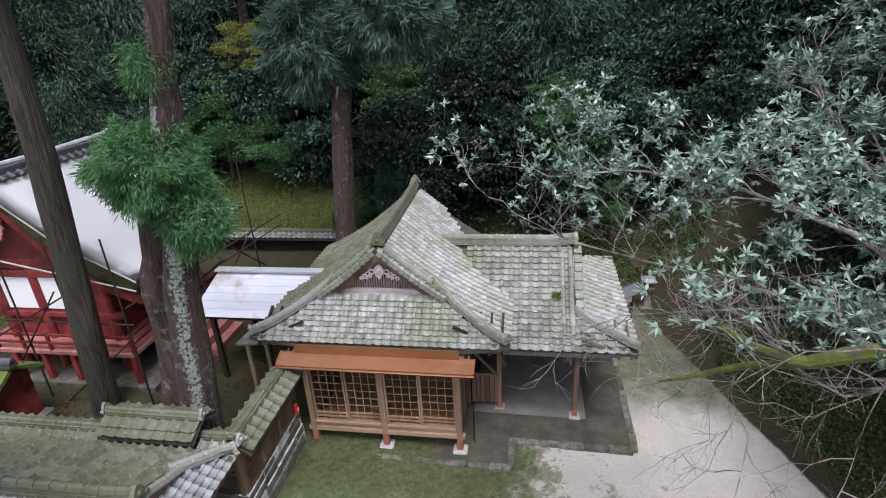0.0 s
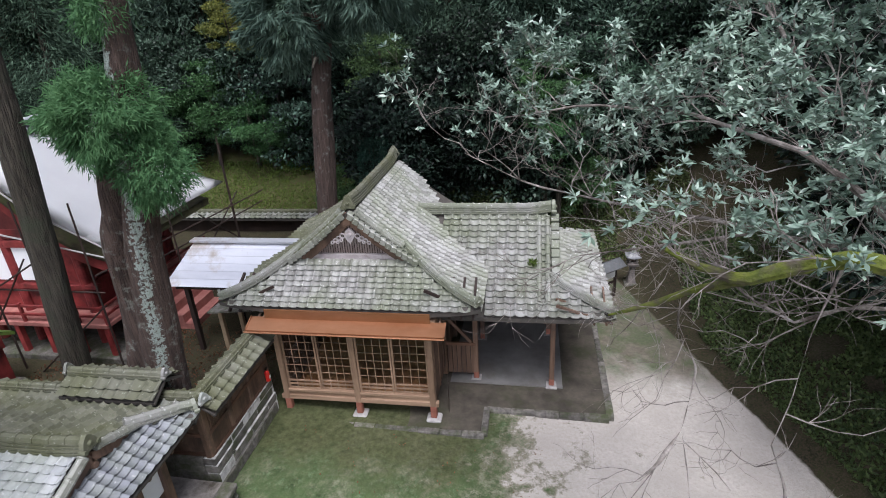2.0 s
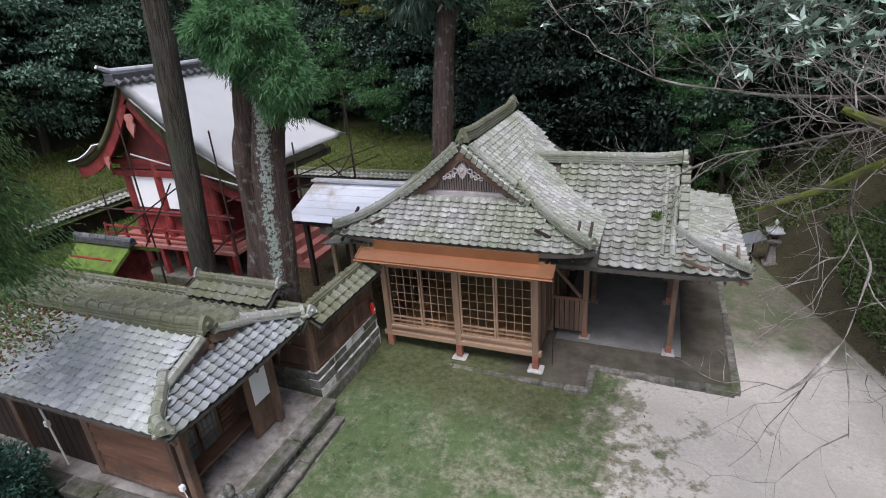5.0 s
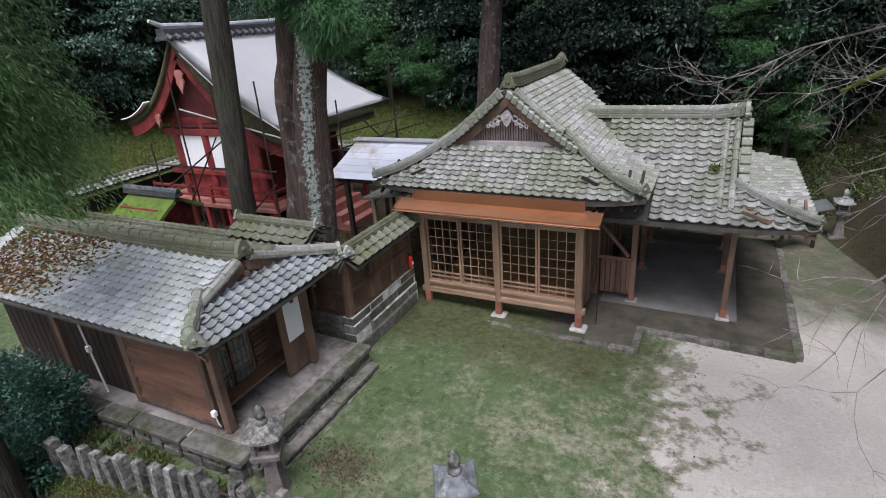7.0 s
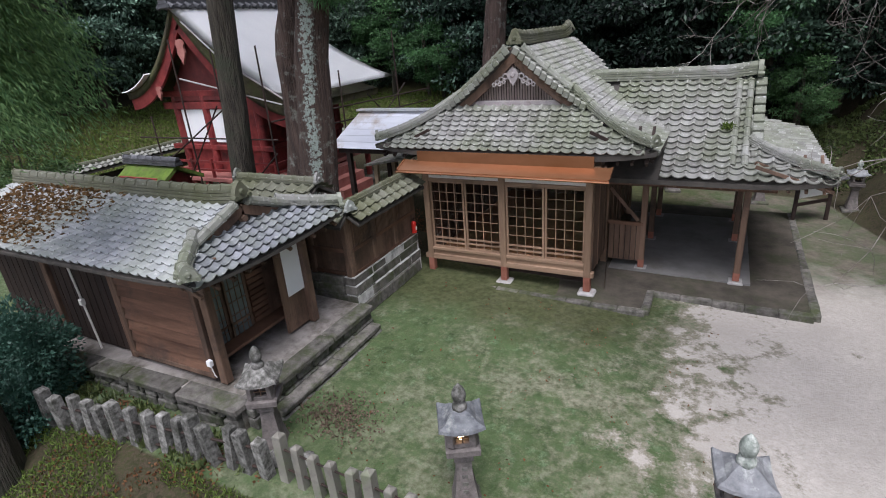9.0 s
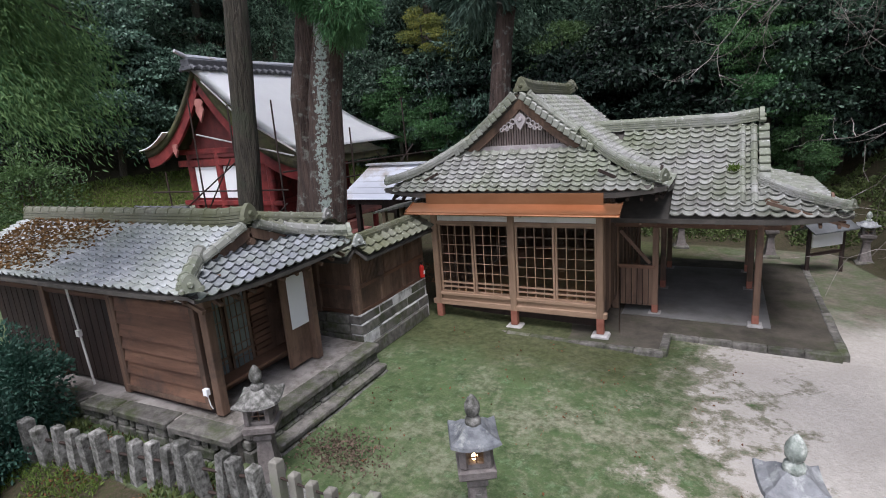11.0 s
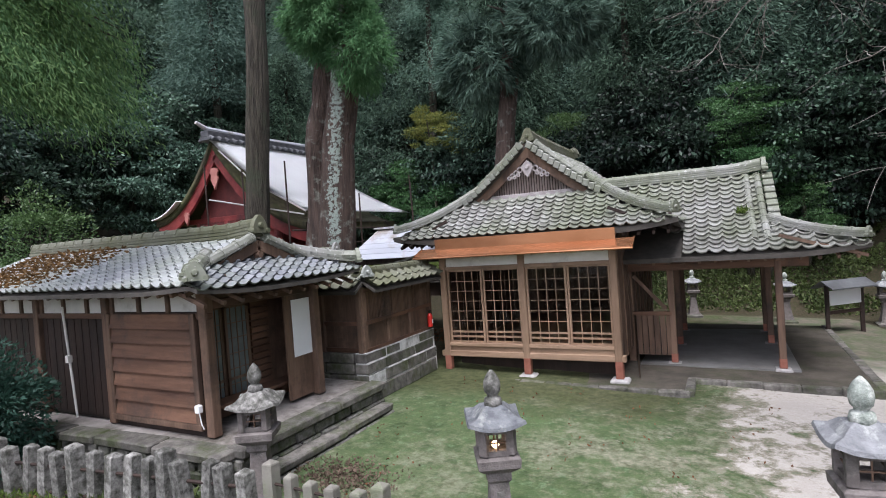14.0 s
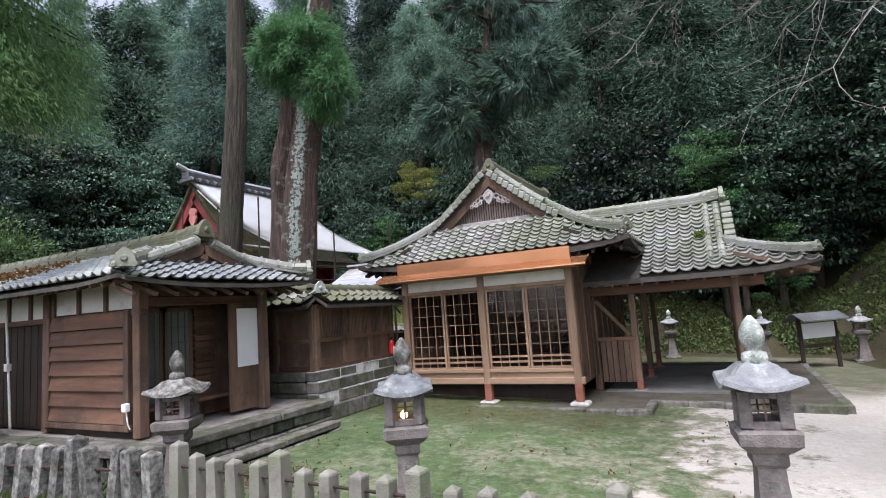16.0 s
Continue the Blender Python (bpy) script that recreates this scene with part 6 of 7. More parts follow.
# ---- trees and plants ----
def leaf_mat(name, a, b, rough=0.55, hue=0.02, spec=0.35, through=0.25, tone=0.0, dark=0.0):
    m = bpy.data.materials.new(name)
    m.use_nodes = True
    nt = m.node_tree
    N, L = nt.nodes.new, nt.links.new
    bs = nt.nodes["Principled BSDF"]
    geo = N("ShaderNodeNewGeometry")
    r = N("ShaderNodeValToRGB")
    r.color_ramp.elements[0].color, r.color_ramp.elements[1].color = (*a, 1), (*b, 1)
    # a later start widens the near-black end, standing in for shade inside crowns
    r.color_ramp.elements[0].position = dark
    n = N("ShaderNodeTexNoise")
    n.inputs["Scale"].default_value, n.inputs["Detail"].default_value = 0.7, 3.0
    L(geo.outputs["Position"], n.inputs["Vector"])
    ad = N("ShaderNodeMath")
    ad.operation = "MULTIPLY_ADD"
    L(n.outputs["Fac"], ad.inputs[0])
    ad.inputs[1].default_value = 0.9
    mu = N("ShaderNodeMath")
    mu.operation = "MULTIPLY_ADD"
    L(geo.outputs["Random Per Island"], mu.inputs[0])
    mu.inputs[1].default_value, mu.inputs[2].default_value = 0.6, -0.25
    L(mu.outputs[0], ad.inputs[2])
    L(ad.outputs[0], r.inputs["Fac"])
    oi = N("ShaderNodeObjectInfo")
    mr = N("ShaderNodeMapRange")
    mr.inputs["To Min"].default_value, mr.inputs["To Max"].default_value = 0.5 - hue, 0.5 + hue
    L(oi.outputs["Random"], mr.inputs["Value"])
    hs = N("ShaderNodeHueSaturation")
    wn_ = N("ShaderNodeTexWhiteNoise")
    wn_.noise_dimensions = "1D"
    L(oi.outputs["Random"], wn_.inputs["W"])
    mv = N("ShaderNodeMapRange")
    mv.inputs["To Min"].default_value, mv.inputs["To Max"].default_value = 1 - tone, 1 + tone
    L(wn_.outputs["Value"], mv.inputs["Value"])
    L(mv.outputs[0], hs.inputs["Value"])
    L(mr.outputs[0], hs.inputs["Hue"])
    L(r.outputs["Color"], hs.inputs["Color"])
    L(hs.outputs["Color"], bs.inputs["Base Color"])
    bs.inputs["Roughness"].default_value = rough
    bs.inputs["Specular IOR Level"].default_value = spec
    if through:
        tr = N("ShaderNodeBsdfTranslucent")
        L(hs.outputs["Color"], tr.inputs["Color"])
        mx = N("ShaderNodeMixShader")
        mx.inputs[0].default_value = through
        L(bs.outputs[0], mx.inputs[1])
        L(tr.outputs[0], mx.inputs[2])
        L(mx.outputs[0], nt.nodes["Material Output"].inputs["Surface"])
    return m


# forest light put in the leaf colours: darker right and back, lighter left
M_LEAF_DARK = leaf_mat("shaded_evergreen_leaf", (0.001, 0.004, 0.003), (0.09, 0.155, 0.105), 0.5, 0.025, 0.25, 0.12, 0.5, 0.29)
M_LEAF_LIT = leaf_mat("lit_evergreen_leaf", (0.002, 0.009, 0.006), (0.16, 0.26, 0.18), 0.5, 0.025, 0.3, 0.25, 0.4, 0.18)
# two cedar greens with light in them: pale for haze, dark for shade
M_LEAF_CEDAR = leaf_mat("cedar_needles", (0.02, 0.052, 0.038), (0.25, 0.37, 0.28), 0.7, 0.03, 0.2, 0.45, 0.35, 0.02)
M_LEAF_SHADE = leaf_mat("shaded_cedar_needles", (0.002, 0.008, 0.006), (0.12, 0.19, 0.14), 0.7, 0.03, 0.15, 0.3, 0.4, 0.2)
M_LEAF_TUFT = leaf_mat("bright_cedar_needles", (0.05, 0.13, 0.055), (0.15, 0.28, 0.12), 0.7, 0.01, 0.2, 0.35)
M_LEAF_LEFT = leaf_mat("yellowing_cedar_needles", (0.02, 0.085, 0.04), (0.26, 0.38, 0.15), 0.7, 0.02, 0.2, 0.6)
M_LEAF_SILVER = leaf_mat("glossy_grey_green_leaf", (0.055, 0.105, 0.078), (0.33, 0.43, 0.35), 0.3, 0.01, 0.6, 0.1)
M_LEAF_SHRUB = leaf_mat("blue_green_leaf", (0.012, 0.045, 0.032), (0.075, 0.16, 0.12), 0.5, 0.01)
M_LEAF_FRESH = leaf_mat("fresh_green_leaf", (0.012, 0.04, 0.012), (0.11, 0.22, 0.08), 0.5, 0.03)
M_LEAF_YELLOW = leaf_mat("yellow_green_leaf", (0.03, 0.06, 0.015), (0.27, 0.27, 0.06), 0.5, 0.03)
M_COVER = leaf_mat("ground_cover_leaf", (0.022, 0.044, 0.014), (0.14, 0.185, 0.06), 0.6, 0.02)
M_GRASS = leaf_mat("rough_grass", (0.05, 0.085, 0.015), (0.17, 0.22, 0.05), 0.7, 0.02, 0.2)
M_DEAD = leaf_mat("fallen_leaf", (0.07, 0.035, 0.018), (0.20, 0.10, 0.045), 0.8, 0.02, 0.2)
M_DEAD_DRY = leaf_mat("dry_grey_leaf", (0.08, 0.06, 0.045), (0.21, 0.155, 0.115), 0.9, 0.01, 0.1)
M_TWIG = mat("pale_twig_bark", (0.085, 0.07, 0.058), (0.37, 0.335, 0.31), 9, 0.9, 0.3, 40, (0.07, 0.055, 0.045), 0.5, 3.0)
M_LIMB_MOSS = mat("mossy_limb", (0.055, 0.075, 0.012), (0.15, 0.17, 0.025), 6, 0.95, 0.8, 40, (0.08, 0.065, 0.05), 0.48, 3.2)


def blades(centers, dirs, length, width, rng, sideways=None):
    """Rhombic leaves as one quad each. centers, dirs: arrays (n, 3)."""
    n = len(centers)
    d = dirs / np.linalg.norm(dirs, axis=1, keepdims=True)
    r = rng.normal(size=(n, 3))
    if sideways is not None:
        r = r * 0.5 + sideways
    w = np.cross(d, r)
    w /= np.linalg.norm(w, axis=1, keepdims=True) + 1e-9
    L = length * rng.uniform(0.65, 1.25, (n, 1))
    Wd = width * rng.uniform(0.7, 1.2, (n, 1))
    a = centers
    b = centers + d * L * 0.45 + w * Wd / 2
    c = centers + d * L
    e = centers + d * L * 0.45 - w * Wd / 2
    return np.stack([a, b, c, e], 1).reshape(-1, 3)


def leaf_mesh(name, quads, material):
    n = len(quads) // 4
    me = bpy.data.meshes.new(name)
    me.vertices.add(len(quads))
    me.vertices.foreach_set("co", quads.astype(np.float32).ravel())
    me.loops.add(n * 4)
    me.loops.foreach_set("vertex_index", np.arange(n * 4, dtype=np.int32))
    me.polygons.add(n)
    me.polygons.foreach_set("loop_start", np.arange(0, n * 4, 4, dtype=np.int32))
    me.polygons.foreach_set("loop_total", np.full(n, 4, dtype=np.int32))
    me.update(calc_edges=True)
    me.materials.append(material)
    return me


def unit(rng, n):
    v = rng.normal(size=(n, 3))
    return v / np.linalg.norm(v, axis=1, keepdims=True)


def broad_crown(seed, rx, rz, clumps, per, leaf, material, name="crown"):
    """A crown of leafy clumps round (0, 0, 0), uneven, with gaps."""
    rng = np.random.default_rng(seed)
    c = unit(rng, clumps) * rng.uniform(0.45, 1.0, (clumps, 1)) ** 0.6 * np.array([rx, rx, rz])
    c += rng.normal(scale=0.12 * rx, size=c.shape)
    r = rng.uniform(0.16, 0.34, clumps) * rx
    out = []
    for p, rr in zip(c, r):
        u = unit(rng, per)
        u[:, 2] = np.abs(u[:, 2]) * np.sign(u[:, 2] + 0.45)
        q = p + u * rr * rng.uniform(0.45, 1.05, (per, 1)) * np.array([1.3, 1.3, 0.48])
        d = u + rng.normal(scale=0.6, size=u.shape) + np.array([0, 0, -0.25])
        out.append(blades(q, d, leaf, leaf * 0.5, rng))
    return leaf_mesh(name, np.concatenate(out), material)


def cedar_crown(seed, radius, height, limbs, per, blade, material, name="crown"):
    """Drooping sprays on limbs round an upright axis from z = 0 to height."""
    rng = np.random.default_rng(seed)
    out = []
    for k in range(limbs):
        u = rng.uniform(0, 1) ** 1.15
        z = u * height
        reach = radius * (1 - u) ** 0.65 * rng.uniform(0.55, 1.1) + 0.25
        a = rng.uniform(0, math.tau)
        t = rng.uniform(0.2, 1.0, per) ** 0.6
        spread = 0.16 * reach + 0.14
        p = np.stack([np.cos(a) * reach * t, np.sin(a) * reach * t, z + 0.25 * reach * t - 0.55 * reach * t * t], 1)
        p += rng.normal(scale=spread, size=p.shape) * np.array([1, 1, 0.75])
        d = np.stack([np.cos(a) * np.ones(per), np.sin(a) * np.ones(per), -0.7 * np.ones(per)], 1) + rng.normal(scale=0.65, size=(per, 3))
        out.append(blades(p, d, blade, blade * 0.17, rng))
    return leaf_mesh(name, np.concatenate(out), material)


def trunk_bm(pts, radii, seg=14, knobs=0.06, seed=0):
    bm = B()
    pts = [Vector(p) for p in pts]
    n = 14
    P, R = [], []
    for i in range(n + 1):
        u = i / n * (len(pts) - 1)
        j = min(int(u), len(pts) - 2)
        f = u - j
        P.append(pts[j].lerp(pts[j + 1], f))
        R.append(radii[j] + (radii[j + 1] - radii[j]) * f)
    tube(bm, P, R, seg)
    for v in bm.verts:
        k = noise.noise(Vector((v.co.x * 3.5 + seed, v.co.y * 3.5, v.co.z * 0.45)))
        j = min(range(len(P)), key=lambda q: (P[q] - v.co).length_squared)
        out = v.co - P[j]
        out.z = 0
        if out.length > 1e-4:
            v.co += out.normalized() * k * knobs * 2.2
    return bm


# -- forest --
CROWNS = {
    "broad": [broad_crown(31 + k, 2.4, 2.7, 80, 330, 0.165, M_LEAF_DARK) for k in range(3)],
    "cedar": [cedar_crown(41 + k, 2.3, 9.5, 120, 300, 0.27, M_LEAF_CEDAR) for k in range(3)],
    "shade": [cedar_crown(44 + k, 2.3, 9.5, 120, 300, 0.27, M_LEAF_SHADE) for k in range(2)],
    "mid": [broad_crown(35 + k, 2.4, 2.7, 80, 330, 0.165, M_LEAF_LIT) for k in range(2)],
    "fresh": [broad_crown(51, 2.0, 2.0, 60, 330, 0.13, M_LEAF_FRESH)],
    "yellow": [broad_crown(55, 1.5, 1.3, 34, 260, 0.12, M_LEAF_YELLOW)],
}
FOREST_LABEL = {"mid": "grey-green evergreen broadleaf tree on the wooded bank, coloured as better lit", "broad": "evergreen broadleaf tree on the wooded bank, coloured dark for forest shade", "cedar": "tall grey-green cedar with drooping sprays in the forest, coloured pale for haze", "shade": "cedar with drooping sprays near the forest edge, coloured dark for shade",
                "fresh": "fresh green broadleaf tree at the forest edge", "yellow": "small tree with yellowing leaves at the forest edge"}


def forest_tree(kind, x, y, trunk_h, size, pick, turn, r=0.2):
    z = ground_z(x, y) - 0.2
    t = thing("tree", (x, y, z), FOREST_LABEL[kind], "tree", "forest trees")
    rnd = random.Random(int(x * 97 + y * 31))
    lean = Vector((rnd.uniform(-0.4, 0.4), rnd.uniform(-0.4, 0.4), 0))
    full = trunk_h + (size * (9.0 if kind in ("cedar", "shade") else 2.2))
    bm = trunk_bm([(x, y, z), Vector((x, y, z + trunk_h)) + lean * 0.6, Vector((x, y, z + full)) + lean], [r, r * 0.75, r * 0.2], 8, 0.02)
    part("trunk", bm, M_BARK, t, "", True)
    me = CROWNS[kind][pick % len(CROWNS[kind])]
    base = Vector((x, y, z + trunk_h + (0 if kind in ("cedar", "shade") else size * 1.2))) + lean * 0.6
    place("crown", me, t, Matrix.Translation(base) @ Matrix.Rotation(turn, 4, "Z") @ Matrix.Diagonal((size, size, size * rnd.uniform(0.9, 1.15), 1)))


def build_forest():
    rnd = random.Random(77)
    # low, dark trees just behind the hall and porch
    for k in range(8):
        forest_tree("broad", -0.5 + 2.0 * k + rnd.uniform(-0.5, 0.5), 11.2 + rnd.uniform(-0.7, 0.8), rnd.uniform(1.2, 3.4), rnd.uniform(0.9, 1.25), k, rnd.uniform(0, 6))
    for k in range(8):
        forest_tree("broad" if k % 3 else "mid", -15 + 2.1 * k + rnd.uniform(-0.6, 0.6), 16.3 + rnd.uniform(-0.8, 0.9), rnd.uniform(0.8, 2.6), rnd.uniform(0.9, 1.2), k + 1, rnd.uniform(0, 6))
    # tall cedars in two belts
    for k in range(11):
        forest_tree("cedar", -21 + 3.5 * k + rnd.uniform(-0.9, 0.9), 19.5 + rnd.uniform(-1.8, 1.8), rnd.uniform(5.0, 9.0), rnd.uniform(0.85, 1.15), k, rnd.uniform(0, 6), 0.3)
    for k in range(8):
        forest_tree("cedar" if k % 2 else "shade", -27 + 6.4 * k + rnd.uniform(-1, 1), 28 + rnd.uniform(-2, 2), rnd.uniform(6, 10), rnd.uniform(1.0, 1.3), k + 1, rnd.uniform(0, 6), 0.34)
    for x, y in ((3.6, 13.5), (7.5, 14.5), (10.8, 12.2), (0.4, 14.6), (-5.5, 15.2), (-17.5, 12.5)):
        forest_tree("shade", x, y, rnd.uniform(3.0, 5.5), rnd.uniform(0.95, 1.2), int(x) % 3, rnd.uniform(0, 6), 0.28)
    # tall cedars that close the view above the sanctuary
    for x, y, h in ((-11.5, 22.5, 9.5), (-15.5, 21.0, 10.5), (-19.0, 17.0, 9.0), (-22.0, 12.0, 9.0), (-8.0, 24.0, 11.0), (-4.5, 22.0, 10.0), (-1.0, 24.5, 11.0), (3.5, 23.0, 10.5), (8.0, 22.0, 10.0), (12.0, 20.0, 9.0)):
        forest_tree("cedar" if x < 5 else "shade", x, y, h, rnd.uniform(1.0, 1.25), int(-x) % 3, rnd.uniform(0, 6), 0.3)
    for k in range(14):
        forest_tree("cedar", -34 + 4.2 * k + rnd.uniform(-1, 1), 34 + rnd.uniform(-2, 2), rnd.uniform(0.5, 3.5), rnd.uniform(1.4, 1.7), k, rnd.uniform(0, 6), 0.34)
    for k in range(9):
        forest_tree("broad", -20 + 3.6 * k + rnd.uniform(-0.9, 0.9), 24.5 + rnd.uniform(-1.5, 1.5), rnd.uniform(0.5, 2.5), rnd.uniform(1.3, 1.6), k, rnd.uniform(0, 6))
    for x, y, h in ((-24, 16, 5.0), (-20, 20, 7.0), (-28, 10, 4.0), (-17, 17.5, 6.0), (-23, 22, 6.5), (-31, 16, 4.0), (-14, 19.5, 6.0)):
        forest_tree("cedar" if x % 2 else "shade", x, y, h, 1.45, -x % 3, rnd.uniform(0, 6), 0.34)
    # left flank, mostly the crowns coloured lighter for its brighter light
    for k in range(7):
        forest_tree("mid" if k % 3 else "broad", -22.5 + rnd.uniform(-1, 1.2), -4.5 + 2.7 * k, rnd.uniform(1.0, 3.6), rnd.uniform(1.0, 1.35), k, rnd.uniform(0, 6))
    for k in range(6):
        forest_tree("cedar", -26.5 + rnd.uniform(-1, 1), -6 + 4.2 * k, rnd.uniform(3, 6), rnd.uniform(1.1, 1.4), k, rnd.uniform(0, 6), 0.3)
    # right flank
    for k in range(6):
        forest_tree("broad", 13.2 + rnd.uniform(-0.7, 1), -6 + 3.0 * k, rnd.uniform(1.5, 3.5), rnd.uniform(1.0, 1.3), k, rnd.uniform(0, 6))
    for k in range(4):
        forest_tree("shade", 19 + rnd.uniform(-1, 1), -5 + 5 * k, rnd.uniform(3, 6), rnd.uniform(1.1, 1.4), k, rnd.uniform(0, 6), 0.3)
    # fresher greens that stand out from the dark
    for x, y, h, s in ((4.4, 9.9, 4.6, 0.6), (4.9, 9.9, 3.2, 0.5), (-2.0, 13.5, 4.0, 0.8), (6.0, 10.2, 1.2, 0.5), (-8.5, 14.6, 1.3, 0.8), (-11.5, 14.8, 2.2, 0.9), (-3.6, 10.9, 1.0, 0.55)):
        forest_tree("fresh" if x > -13 else "broad", x, y, h, s, 0, rnd.uniform(0, 6), 0.12)
    for x, y, h, s in ((-9.3, 14.6, 5.8, 0.8), (-8.0, 15.0, 5.0, 0.65), (-7.0, 19.0, 9.0, 0.8)):
        forest_tree("yellow", x, y, h, s, 0, rnd.uniform(0, 6), 0.1)


build_forest()


# -- the old cedar behind the gate: a live stem and a broken one --
def needle_tuft(seed, centre, spread, n, blade, material, droop=0.4):
    rng = np.random.default_rng(seed)
    k = 90
    c = np.array(centre) + unit(rng, k) * np.array(spread) * rng.uniform(0.3, 1.0, (k, 1)) ** 0.5
    out = []
    for p in c:
        m = n // k
        g = p - np.array(centre)
        u = unit(rng, m) * 0.55 + g / (np.linalg.norm(g) + 0.2) * 0.7 + np.array([0, 0, -droop])
        q = p + unit(rng, m) * rng.uniform(0.02, 0.24, (m, 1))
        out.append(blades(q, u, blade, blade * 0.13, rng))
    return np.concatenate(out)


def build_cedars():
    t = thing("old_cedar", (-3.4, -1.6, 0.4), "old cedar with lichen-spotted bark and a broken second stem", "tree")
    part("trunk", trunk_bm([(-3.42, -1.62, 0.3), (-3.32, -1.62, 2.5), (-3.15, -1.6, 4.6), (-2.55, -1.6, 7.6), (-2.2, -1.55, 10), (-2.0, -1.5, 15)], [0.42, 0.36, 0.33, 0.25, 0.2, 0.1], 18, 0.05), M_BARK_STREAK, t, "red-brown bark with pale lichen")
    part("broken_stem", trunk_bm([(-3.80, -1.66, 0.3), (-3.78, -1.66, 2.5), (-3.58, -1.66, 4.8), (-3.2, -1.66, 6.6)], [0.32, 0.26, 0.24, 0.17], 16, 0.07, 5), M_BARK_LICHEN, t, "dead splintered second stem")
    place("crown", leaf_mesh("crown", np.concatenate([needle_tuft(3, (-2.95, -1.75, 7.45), (0.95, 0.75, 0.75), 26000, 0.15, M_LEAF_TUFT),
                                                      needle_tuft(4, (-2.3, -1.75, 6.65), (0.55, 0.5, 0.7), 9000, 0.14, M_LEAF_TUFT),
                                                      needle_tuft(6, (-2.55, -1.7, 9.0), (0.35, 0.3, 0.35), 2500, 0.14, M_LEAF_TUFT)]), M_LEAF_TUFT), t, None, "bright green needle tuft")
    place("upper_crown", leaf_mesh("upper_crown", np.concatenate([needle_tuft(8, (-2.1, -1.5, 13.5), (1.7, 1.5, 2.2), 12000, 0.4, M_LEAF_CEDAR)]), M_LEAF_CEDAR), t)
    t = thing("slim_cedar", (-7.35, 0.1, 0.4), "slim straight cedar trunk beside the sanctuary", "tree")
    part("trunk", trunk_bm([(-7.55, 0.1, 0.3), (-7.4, 0.1, 1.5), (-7.1, 0.1, 4.6), (-6.72, 0.1, 7.8), (-6.65, 0.1, 11), (-6.4, 0.1, 17)], [0.36, 0.32, 0.3, 0.27, 0.24, 0.12], 16, 0.035, 9), M_BARK, t)
    place("crown", leaf_mesh("crown", needle_tuft(11, (-6.4, 0.1, 17.0), (1.4, 1.4, 1.8), 6000, 0.4, M_LEAF_CEDAR), M_LEAF_CEDAR), t)
    t = thing("back_cedar", (-2.9, 7.2, 1.0), "tall cedar behind the hall with pale flaking bark", "tree")
    part("trunk", trunk_bm([(-3.2, 7.2, 0.2), (-3.05, 7.2, 3), (-2.75, 7.2, 6), (-2.3, 7.2, 9.5), (-1.9, 7.2, 12), (-1.7, 7.2, 18)], [0.40, 0.35, 0.32, 0.29, 0.24, 0.12], 16, 0.04, 2), M_BARK_LICHEN, t)
    rng = random.Random(6)
    for k in range(12):
        z = 7.6 + 0.62 * k
        a = rng.uniform(0, math.tau)
        L = rng.uniform(1.2, 2.6)
        c = Vector((-2.6 + 0.11 * k, 7.2, z))
        d = Vector((math.cos(a), math.sin(a), 0))
        bm = B()
        tube(bm, [c, c + d * L * 0.5 + Vector((0, 0, 0.12)), c + d * L + Vector((0, 0, -0.2 + rng.uniform(-0.1, 0.4)))], [0.07, 0.05, 0.02], 6)
        part("limb", bm, M_BARK, t)
    place("crown", leaf_mesh("crown", np.concatenate([needle_tuft(21, (-3.3, 6.9, 8.9), (1.5, 1.1, 1.5), 7000, 0.42, M_LEAF_CEDAR), needle_tuft(23, (-0.8, 6.9, 9.6), (1.7, 1.0, 1.2), 7000, 0.42, M_LEAF_CEDAR),
                                                      needle_tuft(22, (-1.8, 7.2, 14), (2.2, 2.0, 2.6), 11000, 0.42, M_LEAF_CEDAR)]), M_LEAF_CEDAR), t)
    # cedar beside the office, its sprays hanging in from the side
    t = thing("office_cedar", (-4.7, -7.7, -0.3), "cedar with hanging yellow-green sprays before the office", "tree")
    part("trunk", trunk_bm([(-4.7, -7.7, -0.7), (-4.65, -7.7, 4), (-4.6, -7.65, 9), (-4.55, -7.6, 14)], [0.3, 0.26, 0.2, 0.08], 14, 0.04, 4), M_BARK, t)
    rng = np.random.default_rng(15)
    out = []
    for k in range(120):
        z = rng.uniform(5.5, 10.6)
        a = rng.uniform(0.1, 1.35)
        reach = rng.uniform(1.6, 2.65)
        # one hanging frond: a drooping spine with short side fans
        m = 900
        s = rng.uniform(0.35, 1.0, m) ** 0.8
        fan = rng.normal(scale=0.16, size=m) * (0.5 + s)
        p = np.stack([-4.65 + np.cos(a) * reach * s - np.sin(a) * fan, -7.65 + np.sin(a) * reach * s + np.cos(a) * fan, z - 0.30 * reach * s * s], 1) + rng.normal(scale=0.07, size=(m, 3))
        p[:, 2] -= np.abs(rng.normal(scale=0.24, size=m))
        d = np.stack([np.cos(a) * 0.5 * np.ones(m), np.sin(a) * 0.5 * np.ones(m), -np.ones(m)], 1) + rng.normal(scale=0.45, size=(m, 3))
        out.append(blades(p, d, 0.085, 0.015, rng))
        if k % 4 == 0:
            limb = [(-4.65 + math.cos(a) * reach * q, -7.65 + math.sin(a) * reach * q, z - 0.30 * reach * q * q) for q in (0, 0.35, 0.7, 0.95)]
            part("limb", tube(B(), limb, [0.05, 0.035, 0.02, 0.008], 6), M_BARK, t)
    place("crown", leaf_mesh("crown", np.concatenate(out), M_LEAF_LEFT), t)
